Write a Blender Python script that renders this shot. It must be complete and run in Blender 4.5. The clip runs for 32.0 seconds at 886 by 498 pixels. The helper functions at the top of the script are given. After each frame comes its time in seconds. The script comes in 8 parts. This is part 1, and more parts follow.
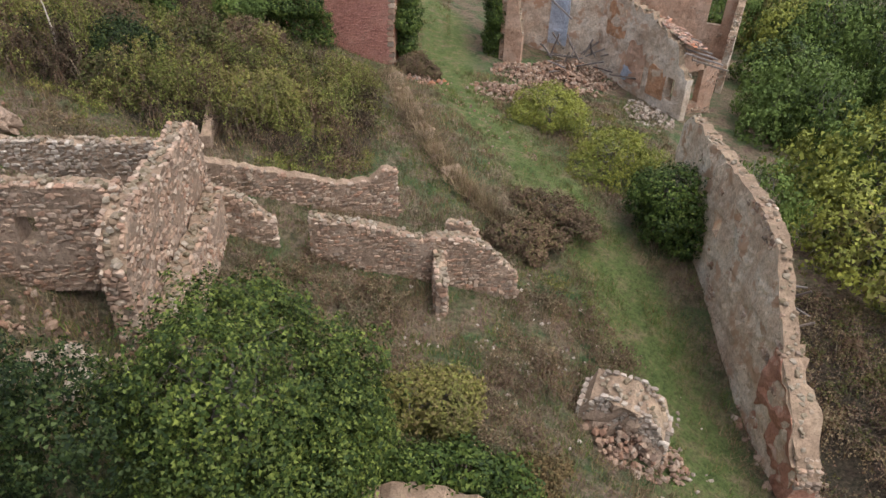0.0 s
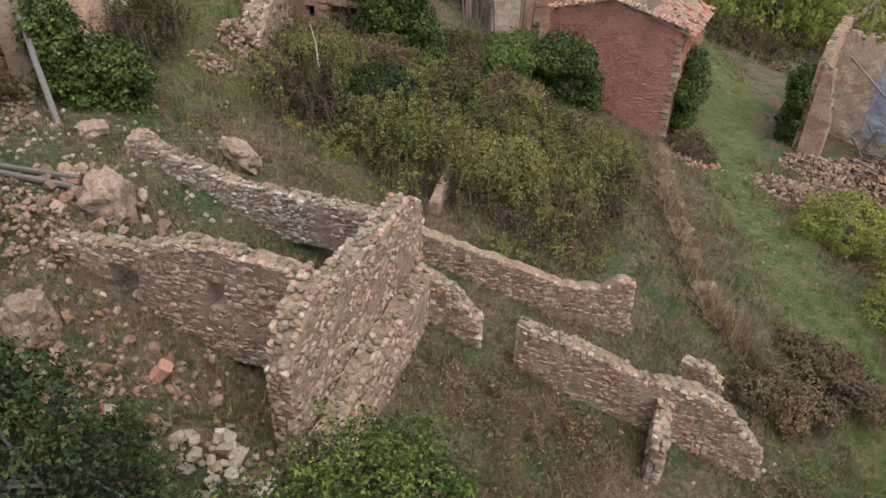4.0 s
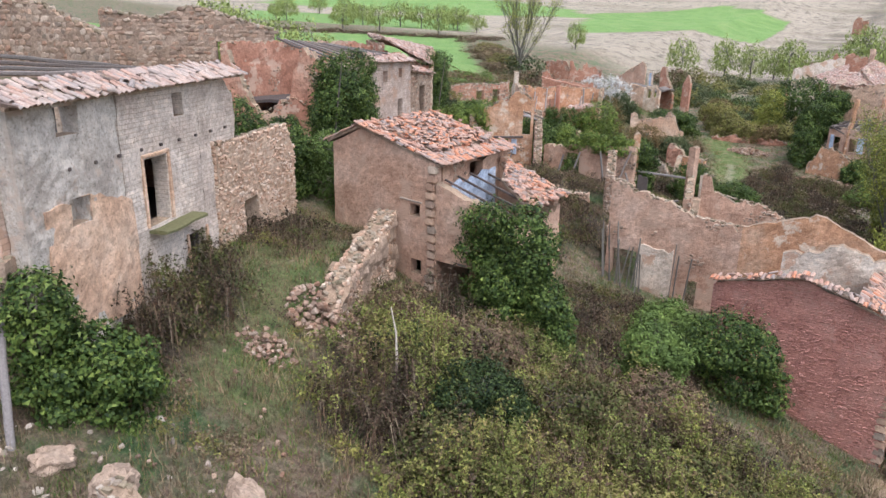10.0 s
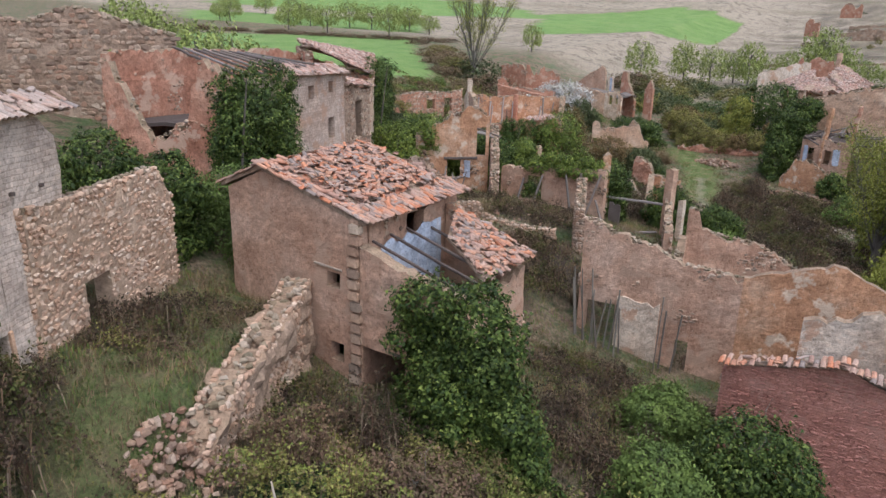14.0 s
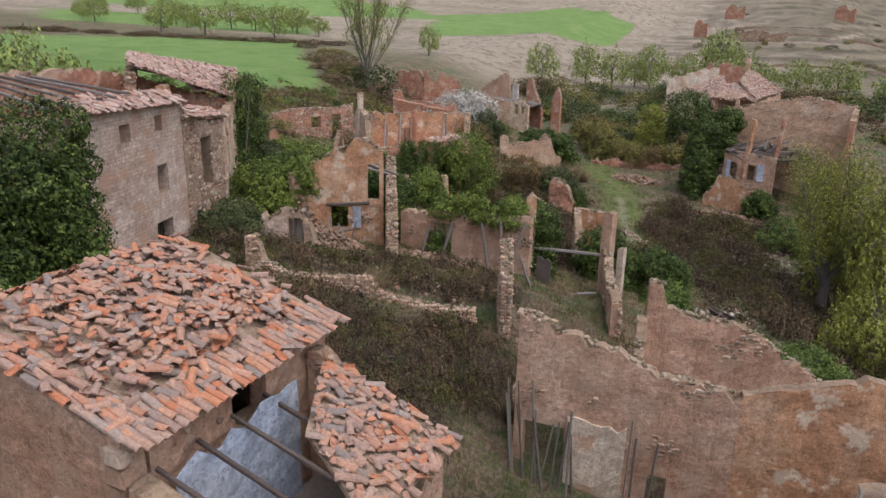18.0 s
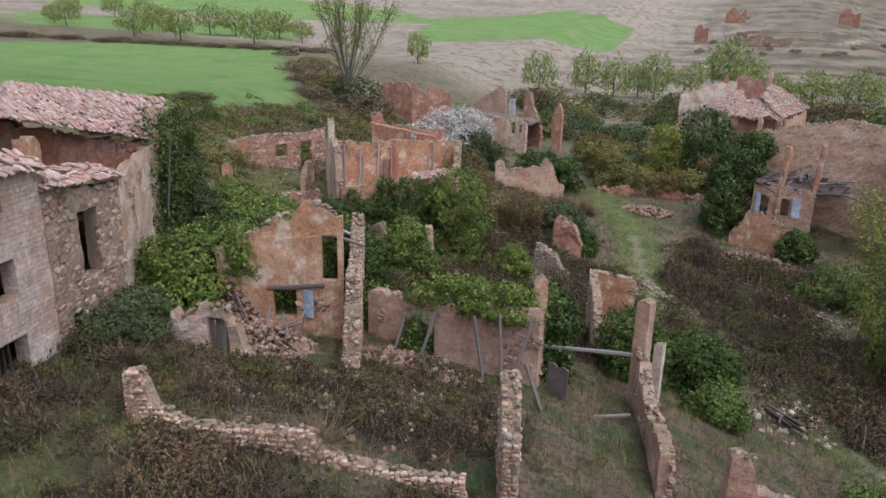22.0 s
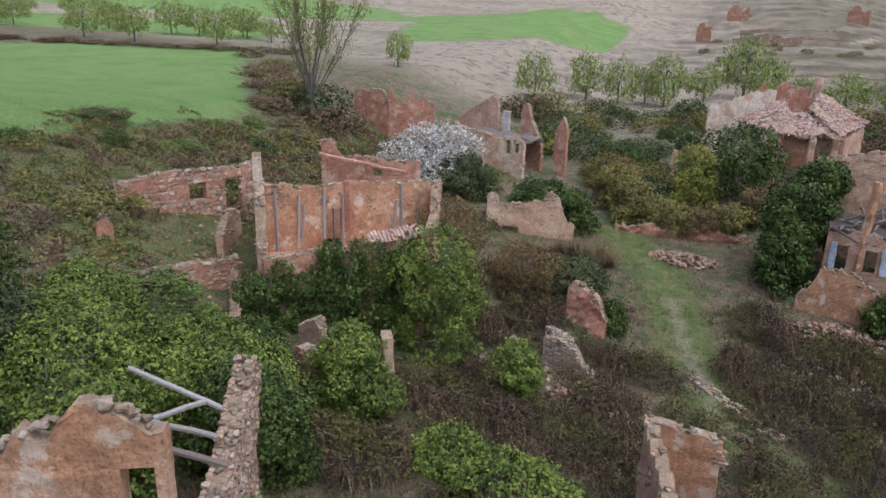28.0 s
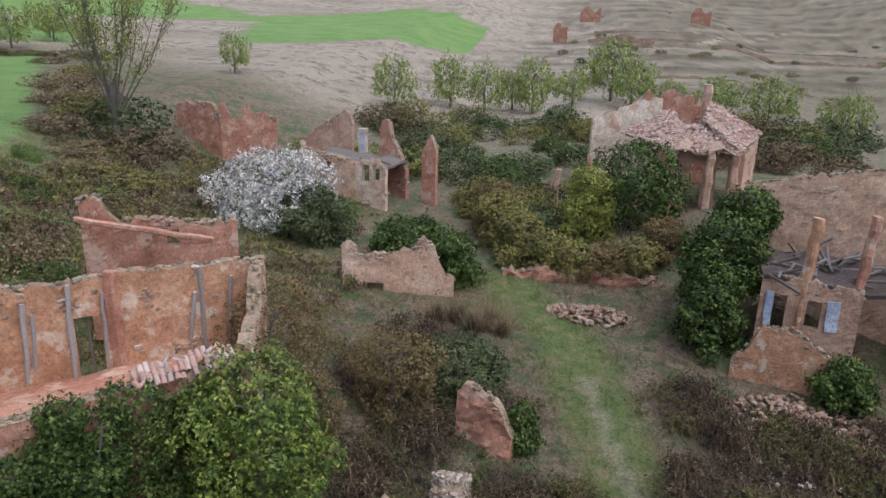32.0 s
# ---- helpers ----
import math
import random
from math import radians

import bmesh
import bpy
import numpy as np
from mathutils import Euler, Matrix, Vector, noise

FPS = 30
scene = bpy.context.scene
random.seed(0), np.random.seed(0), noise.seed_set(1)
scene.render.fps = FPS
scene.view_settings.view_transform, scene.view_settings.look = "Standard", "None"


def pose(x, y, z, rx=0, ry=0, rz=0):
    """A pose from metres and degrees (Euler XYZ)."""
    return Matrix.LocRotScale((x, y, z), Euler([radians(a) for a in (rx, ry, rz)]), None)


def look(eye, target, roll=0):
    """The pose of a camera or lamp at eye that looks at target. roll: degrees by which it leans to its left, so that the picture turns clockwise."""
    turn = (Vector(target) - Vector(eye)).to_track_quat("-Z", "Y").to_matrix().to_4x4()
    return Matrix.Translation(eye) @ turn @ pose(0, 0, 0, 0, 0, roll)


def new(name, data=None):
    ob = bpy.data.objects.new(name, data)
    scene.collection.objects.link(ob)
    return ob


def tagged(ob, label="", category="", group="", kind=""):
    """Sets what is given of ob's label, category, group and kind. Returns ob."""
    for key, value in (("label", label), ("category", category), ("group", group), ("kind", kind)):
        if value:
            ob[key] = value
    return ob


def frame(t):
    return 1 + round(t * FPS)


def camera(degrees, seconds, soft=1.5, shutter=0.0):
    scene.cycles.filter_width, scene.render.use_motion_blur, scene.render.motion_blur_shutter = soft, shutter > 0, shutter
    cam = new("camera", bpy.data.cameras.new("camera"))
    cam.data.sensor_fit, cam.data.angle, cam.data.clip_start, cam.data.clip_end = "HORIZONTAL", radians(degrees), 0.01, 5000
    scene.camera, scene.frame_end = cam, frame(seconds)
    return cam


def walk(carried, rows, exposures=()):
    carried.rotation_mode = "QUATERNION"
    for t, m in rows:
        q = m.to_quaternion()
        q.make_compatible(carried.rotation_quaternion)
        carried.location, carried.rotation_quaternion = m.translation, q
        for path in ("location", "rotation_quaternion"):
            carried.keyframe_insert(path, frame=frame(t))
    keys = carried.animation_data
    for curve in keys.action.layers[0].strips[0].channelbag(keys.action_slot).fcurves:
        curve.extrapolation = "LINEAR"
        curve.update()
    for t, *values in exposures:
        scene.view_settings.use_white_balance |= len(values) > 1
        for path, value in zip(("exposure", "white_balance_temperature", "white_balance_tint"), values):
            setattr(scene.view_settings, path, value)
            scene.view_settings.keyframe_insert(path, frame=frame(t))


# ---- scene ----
cam = camera(64.6, 32.0)
METRES, EYE, TILT, LEAN, TURN = 80.0, 18.0, 0.0, 0.0, 0.0
ROWS = [
    (0.0, 0.0, 0.0, 0.0, 1.07, -35.19, -1.52),
    (0.5, 0.0001, 0.008, 0.0004, 3.41, -35.23, -1.48),
    (1.0, 0.0004, 0.0157, 0.0005, 7.26, -35.27, -1.41),
    (1.5, 0.0005, 0.0233, 0.0004, 11.33, -35.33, -1.34),
    (2.0, 0.0003, 0.0307, 0.0004, 14.54, -35.4, -1.3),
    (2.5, -0.0002, 0.0384, 0.0002, 17.1, -35.44, -1.26),
    (4.5, -0.0083, 0.0708, 0.0016, 26.24, -30.99, -1.19),
    (5.0, -0.0105, 0.0799, 0.002, 28.75, -27.88, -1.16),
    (5.5, -0.0131, 0.0893, 0.0013, 30.94, -25.5, -1.11),
    (6.0, -0.0162, 0.0988, 0.0011, 32.91, -24.62, -1.09),
    (6.5, -0.02, 0.1088, 0.0012, 34.58, -24.11, -1.07),
    (7.0, -0.024, 0.1186, 0.0012, 35.57, -23.31, -1.08),
    (7.5, -0.0279, 0.1284, 0.0012, 35.86, -22.24, -1.1),
    (8.0, -0.0322, 0.1384, 0.0022, 35.9, -21.04, -1.14),
    (8.5, -0.0368, 0.1483, 0.0033, 35.93, -19.79, -1.15),
    (9.0, -0.0418, 0.1582, 0.0039, 35.95, -18.6, -1.14),
    (9.5, -0.0467, 0.1685, 0.0045, 35.97, -17.83, -1.17),
    (10.0, -0.0518, 0.1793, 0.0051, 35.91, -17.6, -1.17),
    (10.5, -0.0571, 0.1906, 0.0054, 35.57, -17.55, -1.16),
    (11.0, -0.0626, 0.2019, 0.0048, 35.03, -17.52, -1.18),
    (11.5, -0.0685, 0.213, 0.0043, 34.53, -17.52, -1.2),
    (12.0, -0.0743, 0.2238, 0.0044, 34.19, -17.52, -1.2),
    (12.5, -0.0803, 0.2347, 0.0052, 33.91, -17.5, -1.22),
    (13.0, -0.0873, 0.2468, 0.0074, 33.59, -17.51, -1.22),
    (13.5, -0.0957, 0.261, 0.0093, 33.06, -17.52, -1.25),
    (15.5, -0.1321, 0.3262, 0.0101, 29.1, -17.51, -1.3),
    (16.0, -0.1408, 0.3428, 0.011, 27.5, -17.49, -1.32),
    (16.5, -0.1494, 0.3593, 0.0129, 26.45, -17.49, -1.33),
    (17.0, -0.1571, 0.3767, 0.0143, 25.71, -17.45, -1.3),
    (17.5, -0.1651, 0.3942, 0.0158, 24.94, -17.42, -1.28),
    (18.0, -0.1728, 0.4115, 0.0178, 24.25, -17.4, -1.25),
    (18.5, -0.1801, 0.4282, 0.0203, 23.8, -17.38, -1.27),
    (19.0, -0.1875, 0.4454, 0.023, 23.61, -17.37, -1.28),
    (19.5, -0.1948, 0.4624, 0.0255, 23.56, -17.36, -1.3),
    (20.0, -0.2011, 0.4791, 0.0277, 23.61, -17.35, -1.32),
    (20.5, -0.207, 0.4958, 0.0294, 23.64, -17.33, -1.3),
    (21.0, -0.213, 0.5122, 0.0306, 23.66, -17.32, -1.32),
    (21.5, -0.2189, 0.5288, 0.0308, 23.68, -17.29, -1.31),
    (22.0, -0.2246, 0.545, 0.0309, 23.71, -17.28, -1.31),
    (22.5, -0.2307, 0.561, 0.0309, 23.72, -17.28, -1.31),
    (23.0, -0.2366, 0.5771, 0.0312, 23.75, -17.28, -1.3),
    (23.5, -0.2427, 0.5935, 0.0318, 23.77, -17.28, -1.32),
    (24.0, -0.2485, 0.6097, 0.032, 23.79, -17.27, -1.3),
    (24.5, -0.2546, 0.6261, 0.0319, 23.77, -17.28, -1.32),
    (25.0, -0.2605, 0.6427, 0.0316, 23.66, -17.28, -1.33),
    (25.5, -0.2671, 0.6594, 0.0311, 23.49, -17.28, -1.34),
    (27.5, -0.2934, 0.7317, 0.0308, 23.32, -17.34, -1.27),
    (28.0, -0.3006, 0.7516, 0.0306, 22.85, -17.34, -1.26),
    (28.5, -0.3077, 0.7704, 0.0303, 22.03, -17.33, -1.27),
    (29.0, -0.315, 0.7917, 0.0298, 21.09, -17.31, -1.28),
    (29.5, -0.3217, 0.8136, 0.0295, 20.0, -17.29, -1.3),
    (30.0, -0.3277, 0.8363, 0.0295, 18.62, -17.26, -1.27),
    (30.5, -0.3336, 0.8593, 0.0291, 16.85, -17.2, -1.28),
    (31.0, -0.3395, 0.8817, 0.0295, 14.95, -17.15, -1.3),
    (31.5, -0.3447, 0.9055, 0.03, 13.23, -17.09, -1.31),
    (32.0, -0.3499, 0.9284, 0.0317, 11.66, -17.06, -1.3),
]
walk(cam, [(t, pose(0, 0, EYE, TILT, LEAN, TURN) @ pose(METRES * x, METRES * y, METRES * z, 90 + pitch, roll, yaw)) for t, x, y, z, yaw, pitch, roll in ROWS],
     exposures=[(0.0, 0.42, 6200, 12), (2.5, 0.32, 6200, 12), (4.5, 0.27, 6200, 13), (6.0, 0.77, 6000, 12), (9.0, 0.89, 5700, 12), (11.0, 0.55, 5700, 13), (13.0, 0.43, 5700, 13), (16.0, 0.10, 6050, 15), (19.0, 0.05, 6100, 15), (22.0, 0.13, 5700, 15), (25.0, 0.13, 5650, 15), (32.0, 0.16, 5600, 14)])

# ---- light ----
world = bpy.data.worlds.new("overcast_sky")
scene.world = world
world.use_nodes = True
wn, wl = world.node_tree.nodes, world.node_tree.links
sky = wn.new("ShaderNodeTexSky")
sky.sky_type, sky.sun_disc = "NISHITA", False
sky.sun_elevation, sky.sun_rotation = radians(67), radians(117)
sky.dust_density, sky.air_density = 4.0, 1.0
grey = wn.new("ShaderNodeHueSaturation")
grey.inputs["Saturation"].default_value = 0.5
wl.new(sky.outputs[0], grey.inputs["Color"])
wl.new(grey.outputs[0], wn["Background"].inputs["Color"])
wn["Background"].inputs["Strength"].default_value = 0.21
sun = new("sun", bpy.data.lights.new("sun", "SUN"))
sun.data.energy, sun.data.angle, sun.data.color = 0.95, radians(80), (1.0, 0.98, 0.95)
sun.matrix_world = look((20, -10, 54), (0, 0, 0))

# ---- materials ----


def material(name, rough=0.9):
    m = bpy.data.materials.new(name)
    m.use_nodes = True
    b = m.node_tree.nodes["Principled BSDF"]
    b.inputs["Roughness"].default_value = rough
    b.inputs["Specular IOR Level"].default_value = 0.15
    return m, m.node_tree.nodes, m.node_tree.links, b


def noise_tex(n, l, scale, detail=4, where=None, rough=0.6):
    t = n.new("ShaderNodeTexNoise")
    t.inputs["Scale"].default_value, t.inputs["Detail"].default_value, t.inputs["Roughness"].default_value = scale, detail, rough
    if where is not None:
        l.new(where, t.inputs["Vector"])
    return t.outputs["Fac"]


def ramp(n, l, fac, *stops):
    r = n.new("ShaderNodeValToRGB")
    e = r.color_ramp.elements
    while len(e) < len(stops):
        e.new(0.5)
    for k, (p, c) in zip(e, stops):
        k.position, k.color = p, (*c, 1) if len(c) == 3 else c
    l.new(fac, r.inputs["Fac"])
    return r.outputs["Color"]


def mixed(n, l, fac, a, b, kind="MIX"):
    x = n.new("ShaderNodeMix")
    x.data_type, x.blend_type = "RGBA", kind
    for sock, v in ((x.inputs[0], fac), (x.inputs[6], a), (x.inputs[7], b)):
        if isinstance(v, (int, float)):
            sock.default_value = v
        elif isinstance(v, tuple):
            sock.default_value = (*v, 1)
        else:
            l.new(v, sock)
    return x.outputs[2]


def world_place(n):
    return n.new("ShaderNodeNewGeometry").outputs["Position"]


def bump(n, l, b, height, strength=0.4, dist=0.05):
    k = n.new("ShaderNodeBump")
    k.inputs["Strength"].default_value, k.inputs["Distance"].default_value = strength, dist
    l.new(height, k.inputs["Height"])
    l.new(k.outputs[0], b.inputs["Normal"])


def earth_wall(name, low, mid, high, stain, courses=None, patch=None):
    """Weathered plaster or mud brick: blotches, rain streaks, fallen patches, and if asked the joints of the courses."""
    m, n, l, b = material(name)
    p = world_place(n)
    big, fine = noise_tex(n, l, 0.45, 6, p), noise_tex(n, l, 5.0, 6, p, 0.7)
    c = ramp(n, l, big, (0.3, low), (0.5, mid), (0.68, high))
    c = mixed(n, l, 0.7, c, ramp(n, l, fine, (0.3, (0.5, 0.5, 0.5)), (0.65, (1.14, 1.14, 1.14))), "MULTIPLY")
    pits = noise_tex(n, l, 13.0, 3, p, 0.5)
    c = mixed(n, l, 0.8, c, ramp(n, l, pits, (0.3, (0.5, 0.48, 0.46)), (0.42, (0.98, 0.98, 0.98)), (0.7, (1.1, 1.1, 1.1))), "MULTIPLY")
    c = mixed(n, l, 0.75, c, ramp(n, l, noise_tex(n, l, 1.7, 8, p, 0.72), (0.3, (0.6, 0.58, 0.56)), (0.5, (0.98, 0.97, 0.96)), (0.7, (1.22, 1.2, 1.16))), "MULTIPLY")
    stretch = n.new("ShaderNodeMapping")
    stretch.inputs["Scale"].default_value = (2.2, 2.2, 0.12)
    l.new(p, stretch.inputs["Vector"])
    streak = noise_tex(n, l, 1.0, 5, stretch.outputs[0], 0.7)
    c = mixed(n, l, ramp(n, l, streak, (0.56, (0, 0, 0)), (0.72, (0.75, 0.75, 0.75))), c, stain)
    if patch:
        c = mixed(n, l, ramp(n, l, noise_tex(n, l, 0.8, 7, p, 0.65), (0.55, (0, 0, 0)), (0.6, (1, 1, 1))), c, patch)
    height = fine
    if courses:
        dx, dy, wide, tall = courses
        dot = n.new("ShaderNodeVectorMath")
        dot.operation = "DOT_PRODUCT"
        dot.inputs[1].default_value = (dx, dy, 0)
        l.new(p, dot.inputs[0])
        xyz, uv = n.new("ShaderNodeSeparateXYZ"), n.new("ShaderNodeCombineXYZ")
        l.new(p, xyz.inputs[0])
        sway = n.new("ShaderNodeMath")
        sway.operation, sway.inputs[1].default_value, sway.inputs[2].default_value = "MULTIPLY_ADD", 0.1, 0
        l.new(noise_tex(n, l, 1.3, 3, p), sway.inputs[0])
        l.new(xyz.outputs[2], sway.inputs[2])
        l.new(dot.outputs["Value"], uv.inputs[0])
        l.new(sway.outputs[0], uv.inputs[1])
        w = n.new("ShaderNodeTexBrick")
        for key, value in (("Scale", 1.0), ("Brick Width", wide), ("Row Height", tall), ("Mortar Size", 0.018), ("Mortar Smooth", 0.6), ("Bias", -0.1)):
            w.inputs[key].default_value = value
        w.inputs["Color1"].default_value, w.inputs["Color2"].default_value, w.inputs["Mortar"].default_value = (0.86, 0.85, 0.84, 1), (1.1, 1.08, 1.06, 1), (0.7, 0.67, 0.64, 1)
        l.new(uv.outputs[0], w.inputs["Vector"])
        worn = ramp(n, l, noise_tex(n, l, 0.7, 4, p), (0.34, (0.3, 0.3, 0.3)), (0.6, (0.95, 0.95, 0.95)))
        c = mixed(n, l, worn, c, mixed(n, l, 1.0, c, w.outputs["Color"], "MULTIPLY"))
        height = mixed(n, l, 0.5, fine, w.outputs["Color"])
    l.new(c, b.inputs["Base Color"])
    bump(n, l, b, height, 0.8, 0.09)
    return m


def pieces_mat(name, *colours, rough=0.9, spread=0.25, fine=9.0):
    """Stones, tiles, boards: each piece of its own tint, with grain and lichen."""
    m, n, l, b = material(name, rough)
    info, p = n.new("ShaderNodeObjectInfo"), world_place(n)
    isle = n.new("ShaderNodeNewGeometry").outputs["Random Per Island"]
    add = n.new("ShaderNodeMath")
    add.operation = "ADD"
    l.new(info.outputs["Random"], add.inputs[0])
    l.new(isle, add.inputs[1])
    part_of = n.new("ShaderNodeMath")
    part_of.operation = "FRACT"
    l.new(add.outputs[0], part_of.inputs[0])
    k = len(colours)
    c = ramp(n, l, part_of.outputs[0], *[((i + 0.5) / k, col) for i, col in enumerate(colours)])
    f = noise_tex(n, l, fine, 5, p, 0.7)
    c = mixed(n, l, 0.7, c, ramp(n, l, f, (0.3, (0.5, 0.5, 0.5)), (0.7, (1.15, 1.15, 1.15))), "MULTIPLY")
    c = mixed(n, l, ramp(n, l, noise_tex(n, l, 1.1, 5, p), (0.58, (0, 0, 0)), (0.75, (spread, spread, spread))), c, (0.16, 0.15, 0.11))
    l.new(c, b.inputs["Base Color"])
    bump(n, l, b, f, 0.5, 0.03)
    return m


def leaf_mat(name, *colours, gloss=0.6, sheen=0.1):
    m, n, l, b = material(name, gloss)
    geo, p = n.new("ShaderNodeNewGeometry"), world_place(n)
    k = len(colours)
    c = ramp(n, l, geo.outputs["Random Per Island"], *[((i + 0.5) / k, col) for i, col in enumerate(colours)])
    patch = ramp(n, l, noise_tex(n, l, 0.55, 4, p), (0.35, (0.6, 0.62, 0.6)), (0.65, (1.25, 1.2, 1.0)))
    c = mixed(n, l, 0.8, c, patch, "MULTIPLY")
    l.new(c, b.inputs["Base Color"])
    b.inputs["Specular IOR Level"].default_value = sheen
    return m


STONE = pieces_mat("limestone_rubble", (0.31, 0.197, 0.132), (0.395, 0.28, 0.196), (0.449, 0.296, 0.196), (0.459, 0.359, 0.265), (0.321, 0.223, 0.157), (0.374, 0.219, 0.142), (0.556, 0.436, 0.323), (0.214, 0.14, 0.098), (0.257, 0.197, 0.146))
# Wall-top stones: lichen tints, darkened to offset the sky light on upward faces.
CAP_STONE = pieces_mat("lichened_dimmed_cap_stone", (0.252, 0.199, 0.131), (0.32, 0.262, 0.186), (0.2, 0.148, 0.099), (0.39, 0.326, 0.246), (0.268, 0.186, 0.122), (0.174, 0.14, 0.087), spread=0.5)
PALE_STONE = pieces_mat("pale_weathered_stone", (0.346, 0.281, 0.214), (0.443, 0.371, 0.286), (0.302, 0.239, 0.184), (0.54, 0.466, 0.377), (0.389, 0.292, 0.219), (0.216, 0.175, 0.133))
WARM_STONE = pieces_mat("warm_tan_limestone", (0.417, 0.265, 0.171), (0.525, 0.359, 0.244), (0.578, 0.411, 0.288), (0.609, 0.478, 0.362), (0.471, 0.307, 0.205))
WARM_MORTAR = earth_wall("tan_lime_mortar", (0.385, 0.265, 0.176), (0.481, 0.348, 0.24), (0.556, 0.426, 0.313), (0.299, 0.208, 0.146))
RUBBLE = pieces_mat("dusty_rubble", (0.214, 0.135, 0.093), (0.299, 0.203, 0.142), (0.342, 0.223, 0.146), (0.406, 0.312, 0.23), (0.193, 0.13, 0.093), (0.288, 0.167, 0.107))
MORTAR = earth_wall("earth_mortar", (0.267, 0.187, 0.129), (0.342, 0.247, 0.174), (0.406, 0.307, 0.225), (0.214, 0.156, 0.112))
CORE = earth_wall("crumbled_wall_core", (0.23, 0.162, 0.108), (0.322, 0.227, 0.152), (0.38, 0.286, 0.191), (0.184, 0.151, 0.088))
PINK = earth_wall("pink_earth_plaster", (0.389, 0.229, 0.151), (0.507, 0.324, 0.222), (0.593, 0.417, 0.308), (0.291, 0.177, 0.123), None, (0.432, 0.292, 0.204))
OCHRE = earth_wall("ochre_inner_plaster", (0.401, 0.211, 0.116), (0.501, 0.28, 0.158), (0.557, 0.368, 0.241), (0.245, 0.126, 0.079), None, (0.557, 0.432, 0.315))
GREY_ADOBE = earth_wall("limewashed_mud_brick", (0.508, 0.403, 0.322), (0.633, 0.532, 0.436), (0.723, 0.633, 0.534), (0.475, 0.37, 0.289), (-0.425, 0.905, 0.42, 0.15))
GREY_ROUGH = earth_wall("grey_rough_lime_render", (0.407, 0.347, 0.286), (0.531, 0.465, 0.389), (0.644, 0.577, 0.491), (0.407, 0.325, 0.248), None, (0.452, 0.347, 0.265))
GREY_PINK = earth_wall("grey_pink_plaster", (0.422, 0.302, 0.228), (0.536, 0.414, 0.329), (0.627, 0.515, 0.429), (0.331, 0.235, 0.18), (-0.258, 0.966, 0.45, 0.17), (0.456, 0.302, 0.212))
SALMON = earth_wall("salmon_render", (0.539, 0.333, 0.213), (0.615, 0.407, 0.27), (0.658, 0.49, 0.355), (0.453, 0.313, 0.213))
RED = earth_wall("red_mud_brick", (0.36, 0.16, 0.12), (0.43, 0.205, 0.155), (0.49, 0.26, 0.2), (0.33, 0.165, 0.13), (1.0, 0.0, 0.3, 0.11), (0.4, 0.215, 0.165))
RED_EARTH = earth_wall("red_earth_plaster", (0.356, 0.164, 0.102), (0.445, 0.222, 0.144), (0.513, 0.295, 0.2), (0.267, 0.137, 0.093), None, (0.49, 0.327, 0.232))
WHITE = earth_wall("flaked_white_plaster", (0.525, 0.397, 0.29), (0.651, 0.541, 0.42), (0.735, 0.639, 0.525), (0.483, 0.35, 0.24), None, (0.483, 0.319, 0.215))
WORN = earth_wall("worn_pale_plaster", (0.432, 0.313, 0.222), (0.539, 0.438, 0.331), (0.626, 0.553, 0.444), (0.356, 0.261, 0.189), None, (0.399, 0.266, 0.18))
STREAKED = earth_wall("rain_streaked_limewash", (0.539, 0.386, 0.265), (0.669, 0.522, 0.378), (0.777, 0.668, 0.52), (0.432, 0.255, 0.156), None, (0.474, 0.302, 0.193))
BLUE = earth_wall("pale_blue_limewash", (0.33, 0.38, 0.46), (0.42, 0.47, 0.55), (0.52, 0.54, 0.58), (0.4, 0.36, 0.33))
OLD_TILE = pieces_mat("weathered_grey_tile", (0.40, 0.3, 0.24), (0.36, 0.29, 0.245), (0.46, 0.36, 0.29), (0.42, 0.26, 0.19), (0.3, 0.25, 0.215), spread=0.5, fine=14)
PINK_TILE = pieces_mat("faded_pink_roof_tile", (0.44, 0.3, 0.235), (0.5, 0.36, 0.29), (0.38, 0.25, 0.195), (0.47, 0.26, 0.185), (0.3, 0.225, 0.185), (0.53, 0.42, 0.35), spread=0.4, fine=14)
RED_BRICK = pieces_mat("red_mud_brick_piece", (0.43, 0.2, 0.15), (0.47, 0.235, 0.18), (0.4, 0.185, 0.14), (0.45, 0.22, 0.17), (0.36, 0.165, 0.125), spread=0.15)
TILE = pieces_mat("clay_roof_tile", (0.47, 0.19, 0.10), (0.36, 0.235, 0.18), (0.42, 0.29, 0.22), (0.50, 0.22, 0.12), (0.27, 0.2, 0.165), (0.45, 0.26, 0.17), (0.34, 0.27, 0.225), (0.52, 0.27, 0.165), (0.25, 0.2, 0.17), spread=0.4, fine=14)
MOSS = pieces_mat("mossy_stone", (0.16, 0.15, 0.07), (0.22, 0.2, 0.11), (0.3, 0.25, 0.18))
WOOD = pieces_mat("grey_weathered_timber", (0.17, 0.145, 0.125), (0.24, 0.21, 0.19), (0.20, 0.16, 0.13), (0.13, 0.105, 0.09), fine=16)
PALE_WOOD = pieces_mat("bleached_timber", (0.33, 0.30, 0.27), (0.41, 0.38, 0.35), (0.27, 0.235, 0.2), fine=16)
DARK_WOOD = pieces_mat("dark_old_timber", (0.09, 0.07, 0.06), (0.13, 0.10, 0.085), fine=16)
BARK = pieces_mat("bark", (0.13, 0.11, 0.09), (0.19, 0.17, 0.14), fine=20)
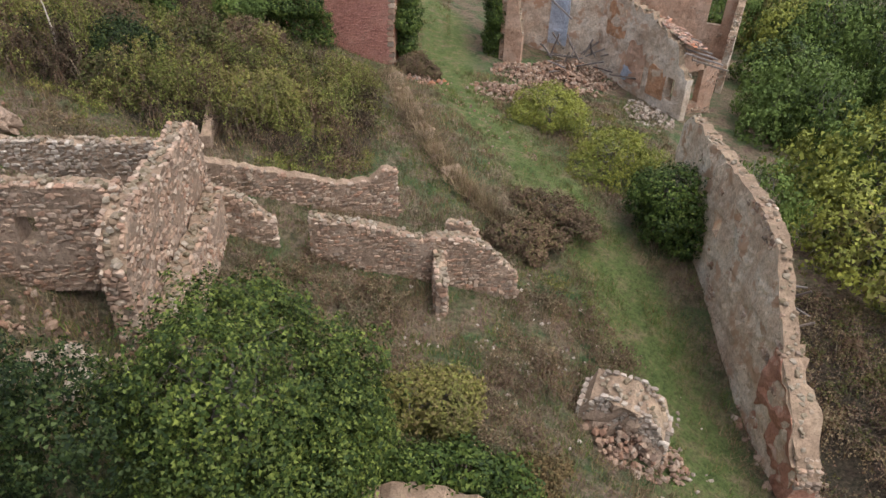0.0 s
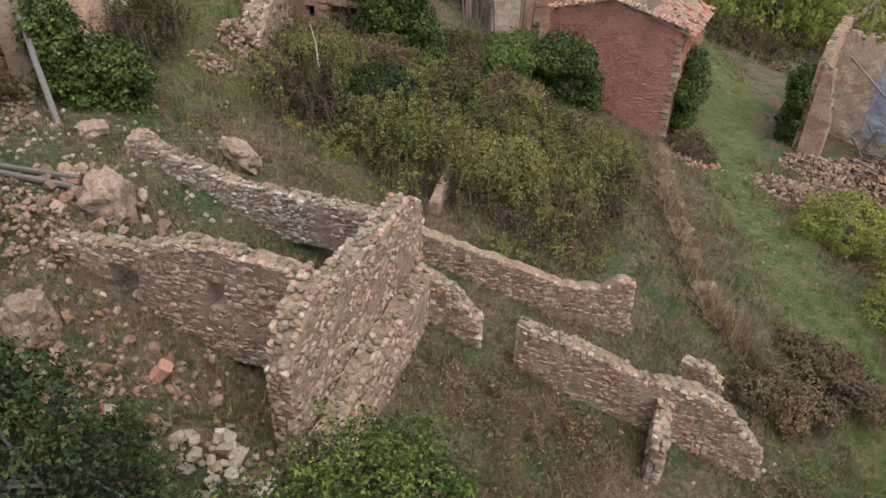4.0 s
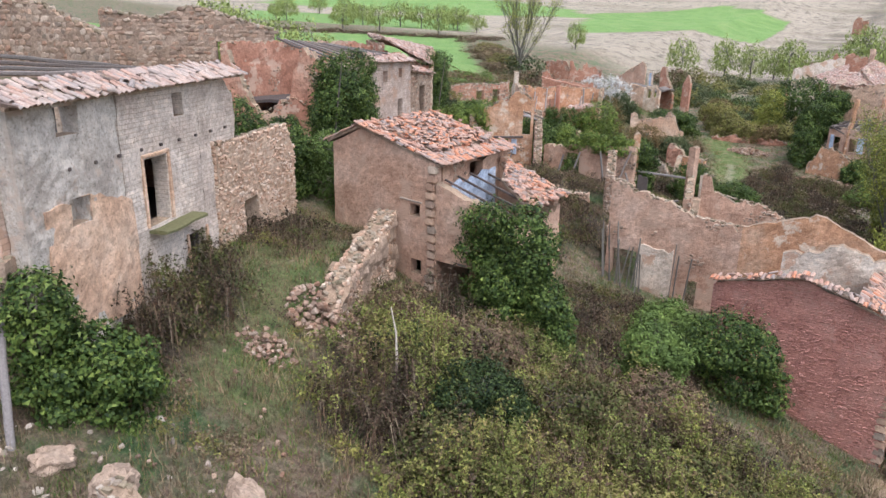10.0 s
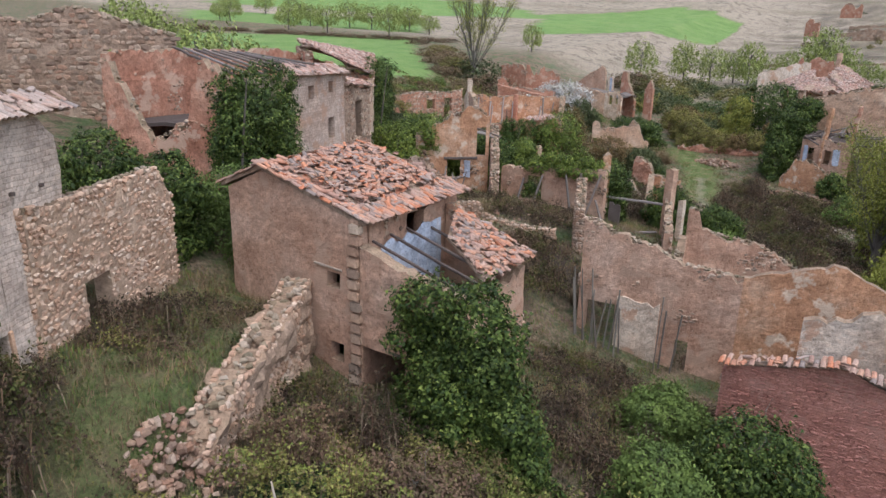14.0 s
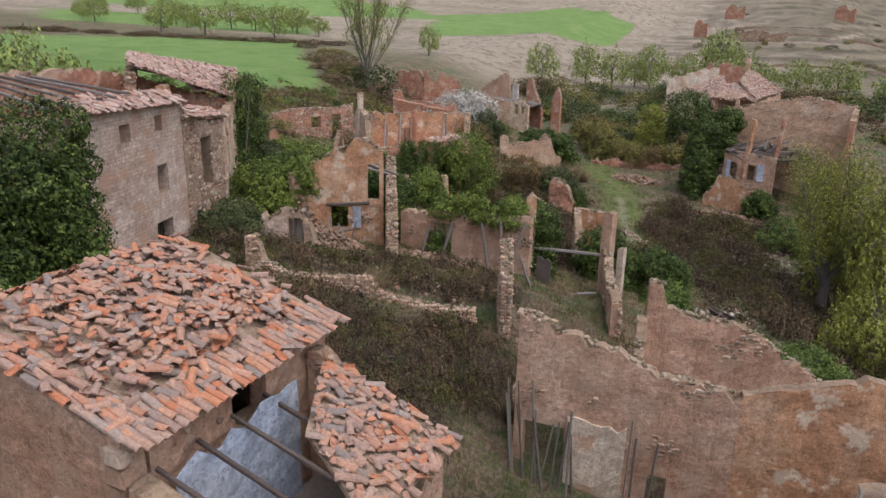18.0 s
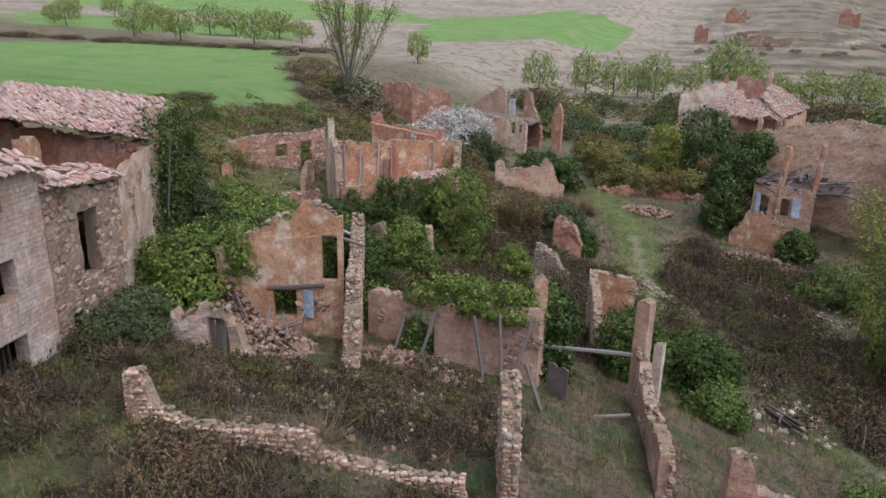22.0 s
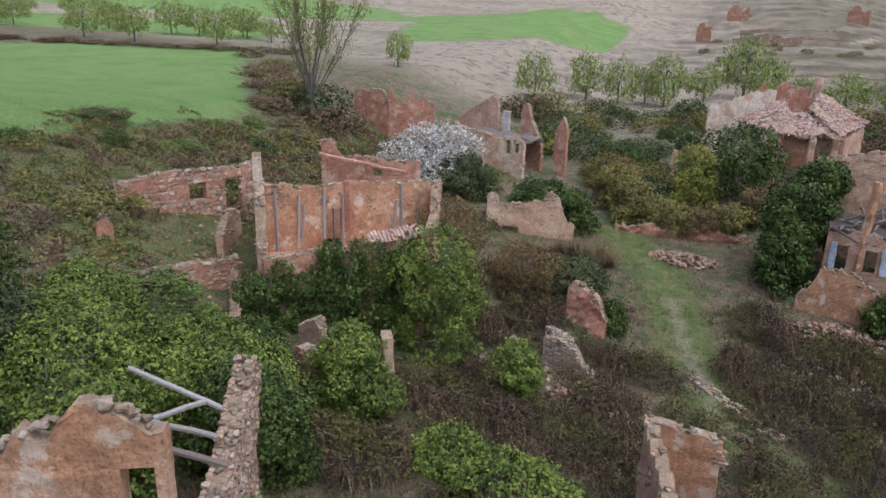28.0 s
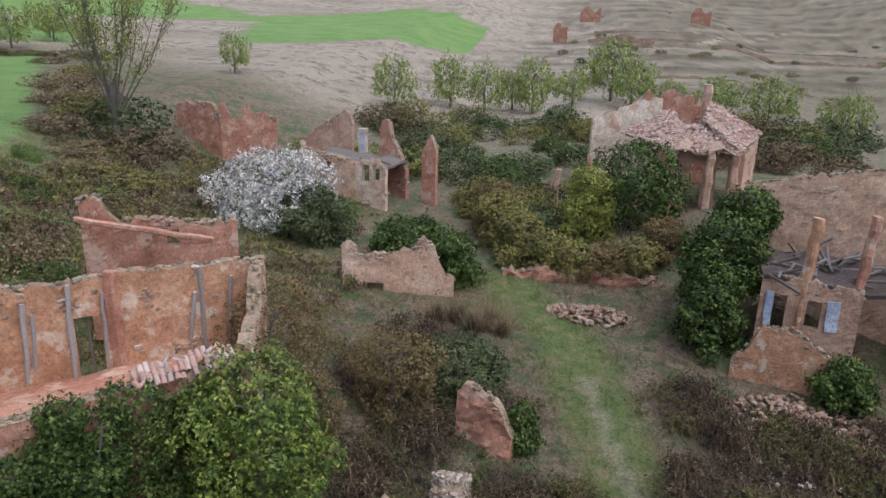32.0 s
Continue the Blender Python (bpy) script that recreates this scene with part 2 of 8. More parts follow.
IVY = leaf_mat("ivy_leaves", (0.026, 0.046, 0.012), (0.05, 0.08, 0.018), (0.085, 0.122, 0.026), (0.033, 0.056, 0.015), (0.15, 0.19, 0.045), (0.018, 0.032, 0.01), gloss=0.55, sheen=0.12)
IVY_YELLOW = leaf_mat("yellow_green_ivy", (0.068, 0.104, 0.02), (0.122, 0.164, 0.029), (0.226, 0.265, 0.055), (0.049, 0.077, 0.022), gloss=0.55, sheen=0.12)
BRAMBLE = leaf_mat("bramble_leaves", (0.071, 0.081, 0.026), (0.109, 0.109, 0.036), (0.119, 0.085, 0.045), (0.085, 0.058, 0.036), (0.085, 0.1, 0.029), gloss=0.7)
BROWN = leaf_mat("dry_bramble", (0.13, 0.082, 0.058), (0.19, 0.13, 0.088), (0.09, 0.058, 0.044), (0.125, 0.115, 0.05), gloss=0.8)
DEAD = leaf_mat("dark_dead_bramble", (0.056, 0.037, 0.028), (0.085, 0.059, 0.041), (0.037, 0.027, 0.021), (0.048, 0.049, 0.021), (0.111, 0.081, 0.056), gloss=0.8)
BRIGHT = leaf_mat("fresh_spring_leaves", (0.1, 0.145, 0.036), (0.135, 0.185, 0.05), (0.075, 0.11, 0.032))
WILLOW = leaf_mat("pale_spring_foliage", (0.209, 0.224, 0.046), (0.275, 0.281, 0.061), (0.154, 0.168, 0.046))
PALE_TREE = leaf_mat("budding_tree_leaves", (0.23, 0.28, 0.085), (0.297, 0.345, 0.11), (0.189, 0.227, 0.075))
DARK_TREE = leaf_mat("dark_scrub_leaves", (0.055, 0.075, 0.03), (0.075, 0.095, 0.038), (0.095, 0.1, 0.05))
BLOSSOM = leaf_mat("white_blossom", (0.55, 0.53, 0.52), (0.68, 0.66, 0.65), (0.32, 0.29, 0.26), gloss=0.8)
BROOM = leaf_mat("rusty_dry_shrub", (0.15, 0.1, 0.05), (0.19, 0.13, 0.062), (0.115, 0.095, 0.042), gloss=0.8)
GRASS = leaf_mat("grass_blades", (0.081, 0.13, 0.03), (0.113, 0.16, 0.04), (0.216, 0.165, 0.08), (0.081, 0.125, 0.032), (0.248, 0.18, 0.1), gloss=0.7)
STRAW = leaf_mat("dry_grass", (0.27, 0.205, 0.13), (0.2, 0.15, 0.095), (0.15, 0.11, 0.068), (0.11, 0.1, 0.046), (0.16, 0.1, 0.07), gloss=0.8)
OLIVE = leaf_mat("olive_scrub", (0.168, 0.168, 0.047), (0.235, 0.218, 0.068), (0.123, 0.112, 0.042), (0.179, 0.14, 0.063), gloss=0.8)
THICKET = leaf_mat("thicket_leaves", (0.102, 0.118, 0.033), (0.18, 0.195, 0.05), (0.264, 0.26, 0.077), (0.132, 0.1, 0.055), (0.144, 0.171, 0.042), gloss=0.7)
# Dark copy of the evergreen leaves: the shadowed tree's shade is in the colour.
SHADED_GREEN = leaf_mat("shaded_evergreen_leaves", (0.01, 0.019, 0.007), (0.019, 0.032, 0.01), (0.031, 0.048, 0.015), (0.06, 0.081, 0.025), gloss=0.55, sheen=0.12)
TREE_GREEN = leaf_mat("dark_evergreen_leaves", (0.026, 0.045, 0.011), (0.048, 0.073, 0.017), (0.079, 0.107, 0.024), (0.158, 0.189, 0.042), (0.021, 0.035, 0.01), gloss=0.55, sheen=0.12)

CANE = leaf_mat("bare_bramble_canes", (0.105, 0.061, 0.043), (0.154, 0.102, 0.069), (0.07, 0.044, 0.033), (0.21, 0.163, 0.119), gloss=0.8)

# ---- ground form ----
SLOPE = [-1.49, -3.36, 2.99, 4.6, 0.69, -7.8, 4.45, 1.35, 1.12, -1.34, 2.15, -2.74, -2.93, -1.79, 0.96, -2.98, -1.09]
KNOLLS = [(11, 18, -1.87), (5, 16, 0.76), (12, 26, 0.87), (-24.5, 40, -1.11), (-20, 55, -2.4), (-5, 48, -1.3), (-12, 46, 0.83), (-28, 60, 1.07),
          (-22, 64, 1.7), (-22, 74, 1.04), (-10, 70, 0.72), (-27, 98, -0.88), (-36, 93, -1.2), (-46, 88, -1.16), (-14, 131, 2.64), (-30, 144, -1.44), (-50, 138, 1.38), (-28, 30, 0.63), (-70, 150, -3.0), (-4, 19.5, -1.2), (11, 23, -1.2)]
POWERS = [(i, j) for i in range(4) for j in range(5) if i + j < 6]


def ground(x, y):
    """Height of the land: the hillside that falls to the stream, and the far slopes."""
    x, y = np.asarray(x, float), np.asarray(y, float)
    s, t = np.clip(x, -80, 28) / 40, (np.clip(y, -5, 135) - 70) / 60
    z = sum(c * s**i * t**j for c, (i, j) in zip(SLOPE, POWERS))
    for a, b, h in KNOLLS:
        z = z + h * np.exp(-((x - a) ** 2 + (y - b) ** 2) / 63.0)
    west = ((x + 26.2) * -8.4 + (y - 40.3) * -3.7) / 9.18
    down = ((x + 26.2) * 3.7 + (y - 40.3) * -8.4) / 9.18
    z = z + 1.5 * np.clip(west / 0.8, 0, 1) * np.clip(1.2 - west / 5.5, 0, 1) * np.clip((down + 2) / 2, 0, 1) * np.clip((11 - down) / 4, 0, 1)
    far = np.maximum(y - 135, 0)
    z = z + 0.055 * far + 0.05 * np.maximum(y - 240, 0) + 0.05 * np.maximum(y - 330, 0)
    z = z + 0.04 * np.maximum(-80 - x, 0) + 0.16 * np.maximum(x - 70, 0)
    return z


def gz(x, y):
    return float(ground(x, y))


# ---- builders ----
def mesh_of(name, verts, faces, mat, smooth=False):
    me = bpy.data.meshes.new(name)
    me.from_pydata(verts.tolist() if hasattr(verts, "tolist") else verts, [], faces.tolist() if hasattr(faces, "tolist") else faces)
    if smooth:
        me.shade_smooth()
    me.materials.append(mat)
    return me


def part(name, me, parent, label=""):
    ob = new(name, me)
    ob.parent = parent
    if label:
        tagged(ob, label)
    return ob


def thing(name, label, category, group="", kind="", me=None):
    return tagged(new(name, me), label, category, group, kind)


def profile(prof, u):
    return np.interp(u, [a for a, _ in prof], [b for _, b in prof])


def wall_mesh(p, q, thick, prof, z0, mat, openings=(), cell=0.35, ragged=0.12, lumpy=0.03, seed=1, core=None):
    """A standing wall from p to q: true thickness, ragged top, openings (u0, u1, low, high) right through."""
    rng = np.random.default_rng(seed)
    p, q = np.array(p, float), np.array(q, float)
    length = np.linalg.norm(q - p)
    d = (q - p) / length
    nrm = np.array([-d[1], d[0]])
    top_max = max(b for _, b in prof)

    def lines(lo, hi, extra):
        base = list(np.linspace(lo, hi, max(2, int((hi - lo) / cell) + 1)))
        base = [b for b in base if all(abs(b - e) > cell * 0.4 for e in extra) or b in (lo, hi)]
        return sorted(base + [e for e in extra if lo < e < hi])

    us = lines(0, length, sorted({e for o in openings for e in o[:2]}))
    zs = lines(z0, top_max + 0.01, sorted({e for o in openings for e in o[2:4]}))
    tops = np.array([profile(prof, u) + (rng.uniform(-1, 0.6) + 1.3 * noise.noise((u * 1.1, seed, 2)) + 0.7 * noise.noise((u * 3.1, seed, 5))) * ragged for u in us])
    verts, faces, ids, tops_of = [], [], {}, set()

    def vert(i, j, side):
        z = min(zs[j], tops[i])
        key = (i, round(z, 4), side)
        if key not in ids:
            ids[key] = len(verts)
            wob = noise.noise((us[i] * 0.9 + seed * 7, z * 0.9, side * 5)) * lumpy * 2 + rng.uniform(-1, 1) * lumpy * 0.5
            off = (thick / 2 + wob) * (1 if side else -1)
            verts.append((p[0] + d[0] * us[i] + nrm[0] * off, p[1] + d[1] * us[i] + nrm[1] * off, z))
        return ids[key]

    def solid(i, j):
        if i < 0 or j < 0 or i >= len(us) - 1 or j >= len(zs) - 1:
            return False
        if zs[j] >= max(tops[i], tops[i + 1]) - 0.01:
            return False
        cu, cz = (us[i] + us[i + 1]) / 2, (zs[j] + min(zs[j + 1], max(tops[i], tops[i + 1]))) / 2
        return not any(a < cu < b and lo < cz < hi for a, b, lo, hi in openings)

    for i in range(len(us) - 1):
        for j in range(len(zs) - 1):
            if not solid(i, j):
                continue
            f = [[vert(i, j, s), vert(i + 1, j, s), vert(i + 1, j + 1, s), vert(i, j + 1, s)] for s in (0, 1)]
            faces.append(f[0])
            faces.append(f[1][::-1])
            for di, dj, a, b in ((-1, 0, 0, 3), (1, 0, 2, 1), (0, -1, 1, 0), (0, 1, 3, 2)):
                if not solid(i + di, j + dj):
                    if dj == 1 and not any(lo < zs[j] + 0.05 < hi and a0 < us[i] + 0.01 < b0 for a0, b0, lo, hi in openings):
                        tops_of.add(len(faces))
                    faces.append([f[0][a], f[0][b], f[1][b], f[1][a]])
    faces = [(list(dict.fromkeys(f)), k in tops_of) for k, f in enumerate(faces)]
    faces = [(f, k) for f, k in faces if len(f) > 2]
    me = mesh_of("wall", verts, [f for f, _ in faces], mat)
    if core is not None and thick > 0.2:
        me.materials.append(core)
        me.polygons.foreach_set("material_index", [int(k) for _, k in faces])
    return me


def block_arrays(seed, jitter=0.24, plain=False):
    """A rough stone of unit size: a cube with cut, shifted corners; a plain one has uncut edges."""
    bm = bmesh.new()
    bmesh.ops.create_cube(bm, size=1.0)
    if plain:
        r = random.Random(seed)
        for v in bm.verts[:]:
            bm.verts.remove(v)
        for k in range(11):
            z = 1 - 2 * (k + 0.5) / 11
            a, w = k * 2.4 + r.uniform(-0.4, 0.4), math.sqrt(1 - z * z)
            bm.verts.new((math.copysign(abs(w * math.cos(a)) ** 0.7, math.cos(a)) * 0.56, math.copysign(abs(w * math.sin(a)) ** 0.7, math.sin(a)) * 0.56, math.copysign(abs(z) ** 0.6, z) * 0.54))
        bmesh.ops.convex_hull(bm, input=bm.verts[:])
        bm.verts.index_update()
        jitter *= 0.45
    else:
        bmesh.ops.bevel(bm, geom=bm.edges[:], offset=0.2, segments=1, affect="EDGES")
    r = random.Random(seed)
    for v in bm.verts:
        v.co += Vector((r.uniform(-1, 1), r.uniform(-1, 1), r.uniform(-1, 1))) * jitter * 0.5
    v, f = np.array([x.co[:] for x in bm.verts]), [[x.index for x in g.verts] for g in bm.faces]
    bm.free()
    return v, f


def tile_arrays(seed):
    """A curved clay tile, 0.5 m long, narrower at one end."""
    r = random.Random(seed)
    v, f = [], []
    cut = r.choice((1.0, 0.9, 0.75, 0.55))
    for y, rad in ((0.0, 0.10), (0.5 * cut, 0.085)):
        for inner in (0, 1):
            for k in range(6):
                a = math.pi * k / 5
                rr = rad - 0.016 * inner
                v.append((math.cos(a) * rr, y - 0.25, math.sin(a) * rr * 0.75))
    for k in range(5):
        f += [[k, k + 1, 12 + k + 1, 12 + k], [6 + k + 1, 6 + k, 18 + k, 18 + k + 1], [k + 1, k, 6 + k, 6 + k + 1], [12 + k, 12 + k + 1, 18 + k + 1, 18 + k]]
    f += [[0, 12, 18, 6], [5, 11, 23, 17]]
    return np.array(v), f


STONES = [block_arrays(s) for s in range(6)]
CHIPS = [block_arrays(s + 50, 0.34, True) for s in range(7)]
TILES = [tile_arrays(s) for s in range(5)]


def joined(name, arrays, mats, mat):
    """Many small pieces as one mesh."""
    vs, fs, base = [], [], 0
    for k, m in enumerate(mats):
        v, f = arrays[k % len(arrays)]
        m = np.array(m)
        vs.append(v @ m[:3, :3].T + m[:3, 3])
        fs += [[i + base for i in g] for g in f]
        base += len(v)
    return mesh_of(name, np.vstack(vs), fs, mat)


SHARED = {}


def pieces(name, kind, arrays, mats, mat, parent, most=300):
    """Lays single pieces as parts of parent; what is past the limit is one joined part."""
    if not mats:
        return
    most = min(most, 165)
    single = mats[:most]
    for k, m in enumerate(single):
        key = (kind, mat.name, k % len(arrays))
        if key not in SHARED:
            SHARED[key] = mesh_of(kind, *arrays[k % len(arrays)], mat)
        ob = new(name, SHARED[key])
        ob.parent = parent
        ob.matrix_basis = m
    if len(mats) > most:
        ob = part("loose_" + name if name == "roof_tile" else "small_stone", joined(name, CHIPS if kind == "stone" else arrays, mats[most:], mat), parent)
        tagged(ob, kind="stuff")


def face_stones(p, q, thick, prof, z0, size=0.3, openings=(), sides=(0,), seed=1, u_from=0.0, u_to=1e9, flat=0.62):
    """Places of the stones in the faces of a wall, course by course."""
    r = random.Random(seed)
    p, q = Vector((*p, 0)), Vector((*q, 0))
    length = min((q - p).length, u_to)
    d = (q - p).normalized()
    turn = math.atan2(d.y, d.x)
    nrm = Vector((-d.y, d.x, 0))
    out = []
    for side in sides:
        off = nrm * (thick / 2 if side else -thick / 2)
        z = z0
        while z < max(b for _, b in prof):
            h = size * r.uniform(0.5, 0.95) * flat / 0.62
            u = u_from + r.uniform(0, 0.2)
            while u < length:
                w = size * r.uniform(0.6, 1.6)
                cu, cz = u + w / 2, z + h / 2 + r.uniform(-1, 1) * 0.05
                if cz < profile(prof, cu) - 0.02 and not any(a - 0.05 < cu < b + 0.05 and lo < cz < hi + 0.05 for a, b, lo, hi in openings) and r.random() < 0.93:
                    at = p + d * cu + off * r.uniform(0.84, 0.97) - off.normalized() * 0.022
                    out.append(Matrix.Translation((at.x, at.y, cz)) @ Euler((r.uniform(-0.12, 0.12), r.uniform(-0.17, 0.17), turn + r.uniform(-0.14, 0.14))).to_matrix().to_4x4()
                               @ Matrix.Diagonal((w * r.uniform(0.82, 1.0), 0.13 + r.random() * 0.12, h * r.uniform(0.85, 1.05), 1)))
                u += w
            z += h
    for end in (0.0, (q - p).length):
        z = z0
        while end <= length and z < profile(prof, end) - 0.1:
            h, v = size * r.uniform(0.6, 1.0), -thick / 2
            while v < thick / 2 - 0.08:
                w = min(size * r.uniform(0.8, 1.7), thick / 2 - v)
                at = p + d * (end + (0.02 if end else -0.02)) + nrm * (v + w / 2)
                out.append(Matrix.Translation((at.x, at.y, z + h / 2)) @ Euler((r.uniform(-0.1, 0.1), r.uniform(-0.1, 0.1), turn + r.uniform(-0.1, 0.1))).to_matrix().to_4x4() @ Matrix.Diagonal((0.2, w * 0.97, h, 1)))
                v += w
            z += h
    r.shuffle(out)
    return out


def top_stones(p, q, thick, prof, size=0.3, seed=1, gap=0.75, sunk=0.05):
    """Loose stones along the crown of a wall."""
    r = random.Random(seed)
    p, q = Vector((*p, 0)), Vector((*q, 0))
    d = (q - p).normalized()
    nrm = Vector((-d.y, d.x, 0))
    out, u = [], 0.0
    while u < (q - p).length:
        if r.random() < gap:
            s = size * r.uniform(0.4, 1.05)
            at = p + d * u + nrm * r.uniform(-0.42, 0.42) * thick
            out.append(Matrix.Translation((at.x, at.y, profile(prof, u) - sunk + s * 0.06)) @ Euler((r.uniform(-0.4, 0.4), r.uniform(-0.4, 0.4), r.uniform(0, 6))).to_matrix().to_4x4()
                       @ Matrix.Diagonal((s, s * r.uniform(0.6, 0.95), s * r.uniform(0.4, 0.75), 1)))
        u += size * r.uniform(0.15, 0.4)
    return out


def slab(a, b, w, h, mat, name="beam", seed=0):
    """A rough squared timber or stone from a to b."""
    a, b = Vector(a), Vector(b)
    r = random.Random(seed)
    d = (b - a).normalized()
    side = d.cross(Vector((0, 0, 1)))
    side = side.normalized() if side.length > 0.01 else Vector((1, 0, 0))
    up = side.cross(d)
    n = max(2, int((b - a).length / 0.8) + 1)
    v, f = [], []
    for k in range(n + 1):
        c = a.lerp(b, k / n) + (side * r.uniform(-1, 1) + up * r.uniform(-1, 1)) * 0.12 * w
        ww, hh = w * r.uniform(0.85, 1.05) / 2, h * r.uniform(0.85, 1.05) / 2
        for sx, sy in ((-1, -0.6), (-0.6, -1), (0.6, -1), (1, -0.6), (1, 0.6), (0.6, 1), (-0.6, 1), (-1, 0.6)):
            v.append((c + side * ww * sx + up * hh * sy)[:])
    for k in range(n):
        for e in range(8):
            g = (e + 1) % 8
            f.append([k * 8 + e, k * 8 + g, k * 8 + 8 + g, k * 8 + 8 + e])
    f += [list(range(7, -1, -1)), list(range(n * 8, n * 8 + 8))]
    return mesh_of(name, v, f, mat)


def roof_tiles(a, b, c, d, seed=1, missing=0.1, mess=0.15, step=0.36, gap=0.21):
    """Places of clay tiles on the slope a, b (eave) to d, c (ridge, above a and b)."""
    r = random.Random(seed)
    a, b, c, d = (Vector(x) for x in (a, b, c, d))
    out = []
    wide, deep = (b - a).length, (d - a).length
    xax, yax = (b - a).normalized(), ((d + c) / 2 - (a + b) / 2).normalized()
    zax = xax.cross(yax).normalized()
    yax = zax.cross(xax)
    basis = Matrix((xax, yax, zax)).transposed().to_4x4()
    for j in range(int(deep / step) + 1):
        for i in range(int(wide / gap) + 1):
            if r.random() < missing * (1.6 if noise.noise((i * 0.23, j * 0.4, seed)) > 0.02 else 0.4):
                continue
            fx, fy = min(1, (i + 0.5 + r.uniform(-0.4, 0.4) * mess) * gap / wide), max(0, min(1, (j + r.uniform(-0.5, 0.5) * mess) * step / deep))
            at = a.lerp(b, fx).lerp(d.lerp(c, fx), fy) + zax * (0.03 + r.uniform(0, 0.05))
            wild = r.random() < mess
            turn = Euler((r.uniform(-0.25, 0.25), r.uniform(-0.5, 0.5), r.gauss(0, 0.8))) if wild else Euler((0.06, r.uniform(-0.08, 0.08), r.uniform(-0.1, 0.1)))
            flip = math.pi if wild and r.random() < 0.4 else 0
            out.append(Matrix.Translation(at + (zax * 0.07 if wild else Vector())) @ basis @ turn.to_matrix().to_4x4() @ Matrix.Rotation(flip, 4, "Y"))
    r.shuffle(out)
    return out


def deck(a, b, c, d, thick, mat, name="roof_deck", sag=0.05, seed=1):
    """The boards and clay bed under the tiles: a thin slab with a wavy face."""
    a, b, c, d = (Vector(x) for x in (a, b, c, d))
    nrm = (b - a).cross(d - a).normalized()
    n, v, f = 8, [], []
    for s in (0, 1):
        for j in range(n + 1):
            for i in range(n + 1):
                at = a.lerp(b, i / n).lerp(d.lerp(c, i / n), j / n)
                at = at + nrm * (noise.noise((at.x * 0.7, at.y * 0.7, seed)) * sag - s * thick)
                v.append(at[:])
    o = (n + 1) ** 2
    for j in range(n):
        for i in range(n):
            k = j * (n + 1) + i
            f.append([k, k + 1, k + n + 2, k + n + 1])
            f.append([o + k + n + 1, o + k + n + 2, o + k + 1, o + k])
    rim = [i for i in range(n + 1)] + [n + (n + 1) * j for j in range(1, n + 1)] + [n * (n + 1) + i for i in range(n - 1, -1, -1)] + [(n + 1) * j for j in range(n - 1, 0, -1)]
    for k in range(len(rim)):
        x, y = rim[k], rim[(k + 1) % len(rim)]
        f.append([y, x, o + x, o + y])
    return mesh_of(name, v, f, mat)


# ---- plants ----
def leaf_mesh(v, name, mat):
    """A mesh of loose triangles, given as an array of corners."""
    n = len(v)
    me = bpy.data.meshes.new(name)
    me.vertices.add(3 * n)
    me.vertices.foreach_set("co", v.astype(np.float32).ravel())
    me.loops.add(3 * n)
    me.loops.foreach_set("vertex_index", np.arange(3 * n, dtype=np.int32))
    me.polygons.add(n)
    me.polygons.foreach_set("loop_start", np.arange(0, 3 * n, 3, dtype=np.int32))
    me.update(calc_edges=True)
    me.materials.append(mat)
    return me


def leaves_at(pts, nrm, size, rng, name, mat, droop=0.5, longer=1.3):
    """One small pointed leaf at each point, facing roughly along nrm, its tip hanging a little."""
    n = len(pts)
    face = nrm + rng.normal(0, droop, (n, 3))
    face /= np.linalg.norm(face, axis=1)[:, None] + 1e-9
    a = np.cross(face, rng.normal(0, 1, (n, 3)))
    a[:, 2] -= 0.35
    a /= np.linalg.norm(a, axis=1)[:, None] + 1e-9
    b = np.cross(face, a)
    s = (size * rng.uniform(0.5, 1.4, n))[:, None]
    foot = pts - a * s * longer * 0.5
    return leaf_mesh(np.stack([foot + b * s * 0.5, foot - b * s * 0.5, pts + a * s * longer * 0.5 - face * s * 0.1], 1), name, mat)


def lumps(rng, balls, count):
    """Points and outward ways on the skin of a heap of ellipsoids (x, y, z, rx, ry, rz); those deep inside another are dropped."""
    balls = np.array(balls, float)
    area = balls[:, 3] * balls[:, 4] + balls[:, 3] * balls[:, 5] + balls[:, 4] * balls[:, 5]
    which = rng.choice(len(balls), count * 2, p=area / area.sum())
    u = rng.normal(0, 1, (count * 2, 3))
    u /= np.linalg.norm(u, axis=1)[:, None]
    B = balls[which]
    wave = 1 + 0.16 * np.sin(u[:, 0] * 6 + which) * np.sin(u[:, 1] * 7 + 2 * which) + 0.10 * np.sin(u[:, 2] * 13 + which * 3 + u[:, 0] * 5)
    stray = np.where(rng.uniform(0, 1, count * 2) < 0.12, rng.uniform(0, 0.3, count * 2), 0)
    depth = (1 - np.abs(rng.normal(0, 0.16, count * 2)) + stray) * wave
    pts = B[:, :3] + u * B[:, 3:] * depth[:, None]
    inside = np.zeros(len(pts), bool)
    for k, c in enumerate(balls):
        q = (((pts - c[:3]) / c[3:]) ** 2).sum(1)
        inside |= (q < 0.62) & (which != k)
    keep = np.where(~inside)[0][:count]
    n = u / B[:, 3:]
    n /= np.linalg.norm(n, axis=1)[:, None]
    return pts[keep], n[keep]


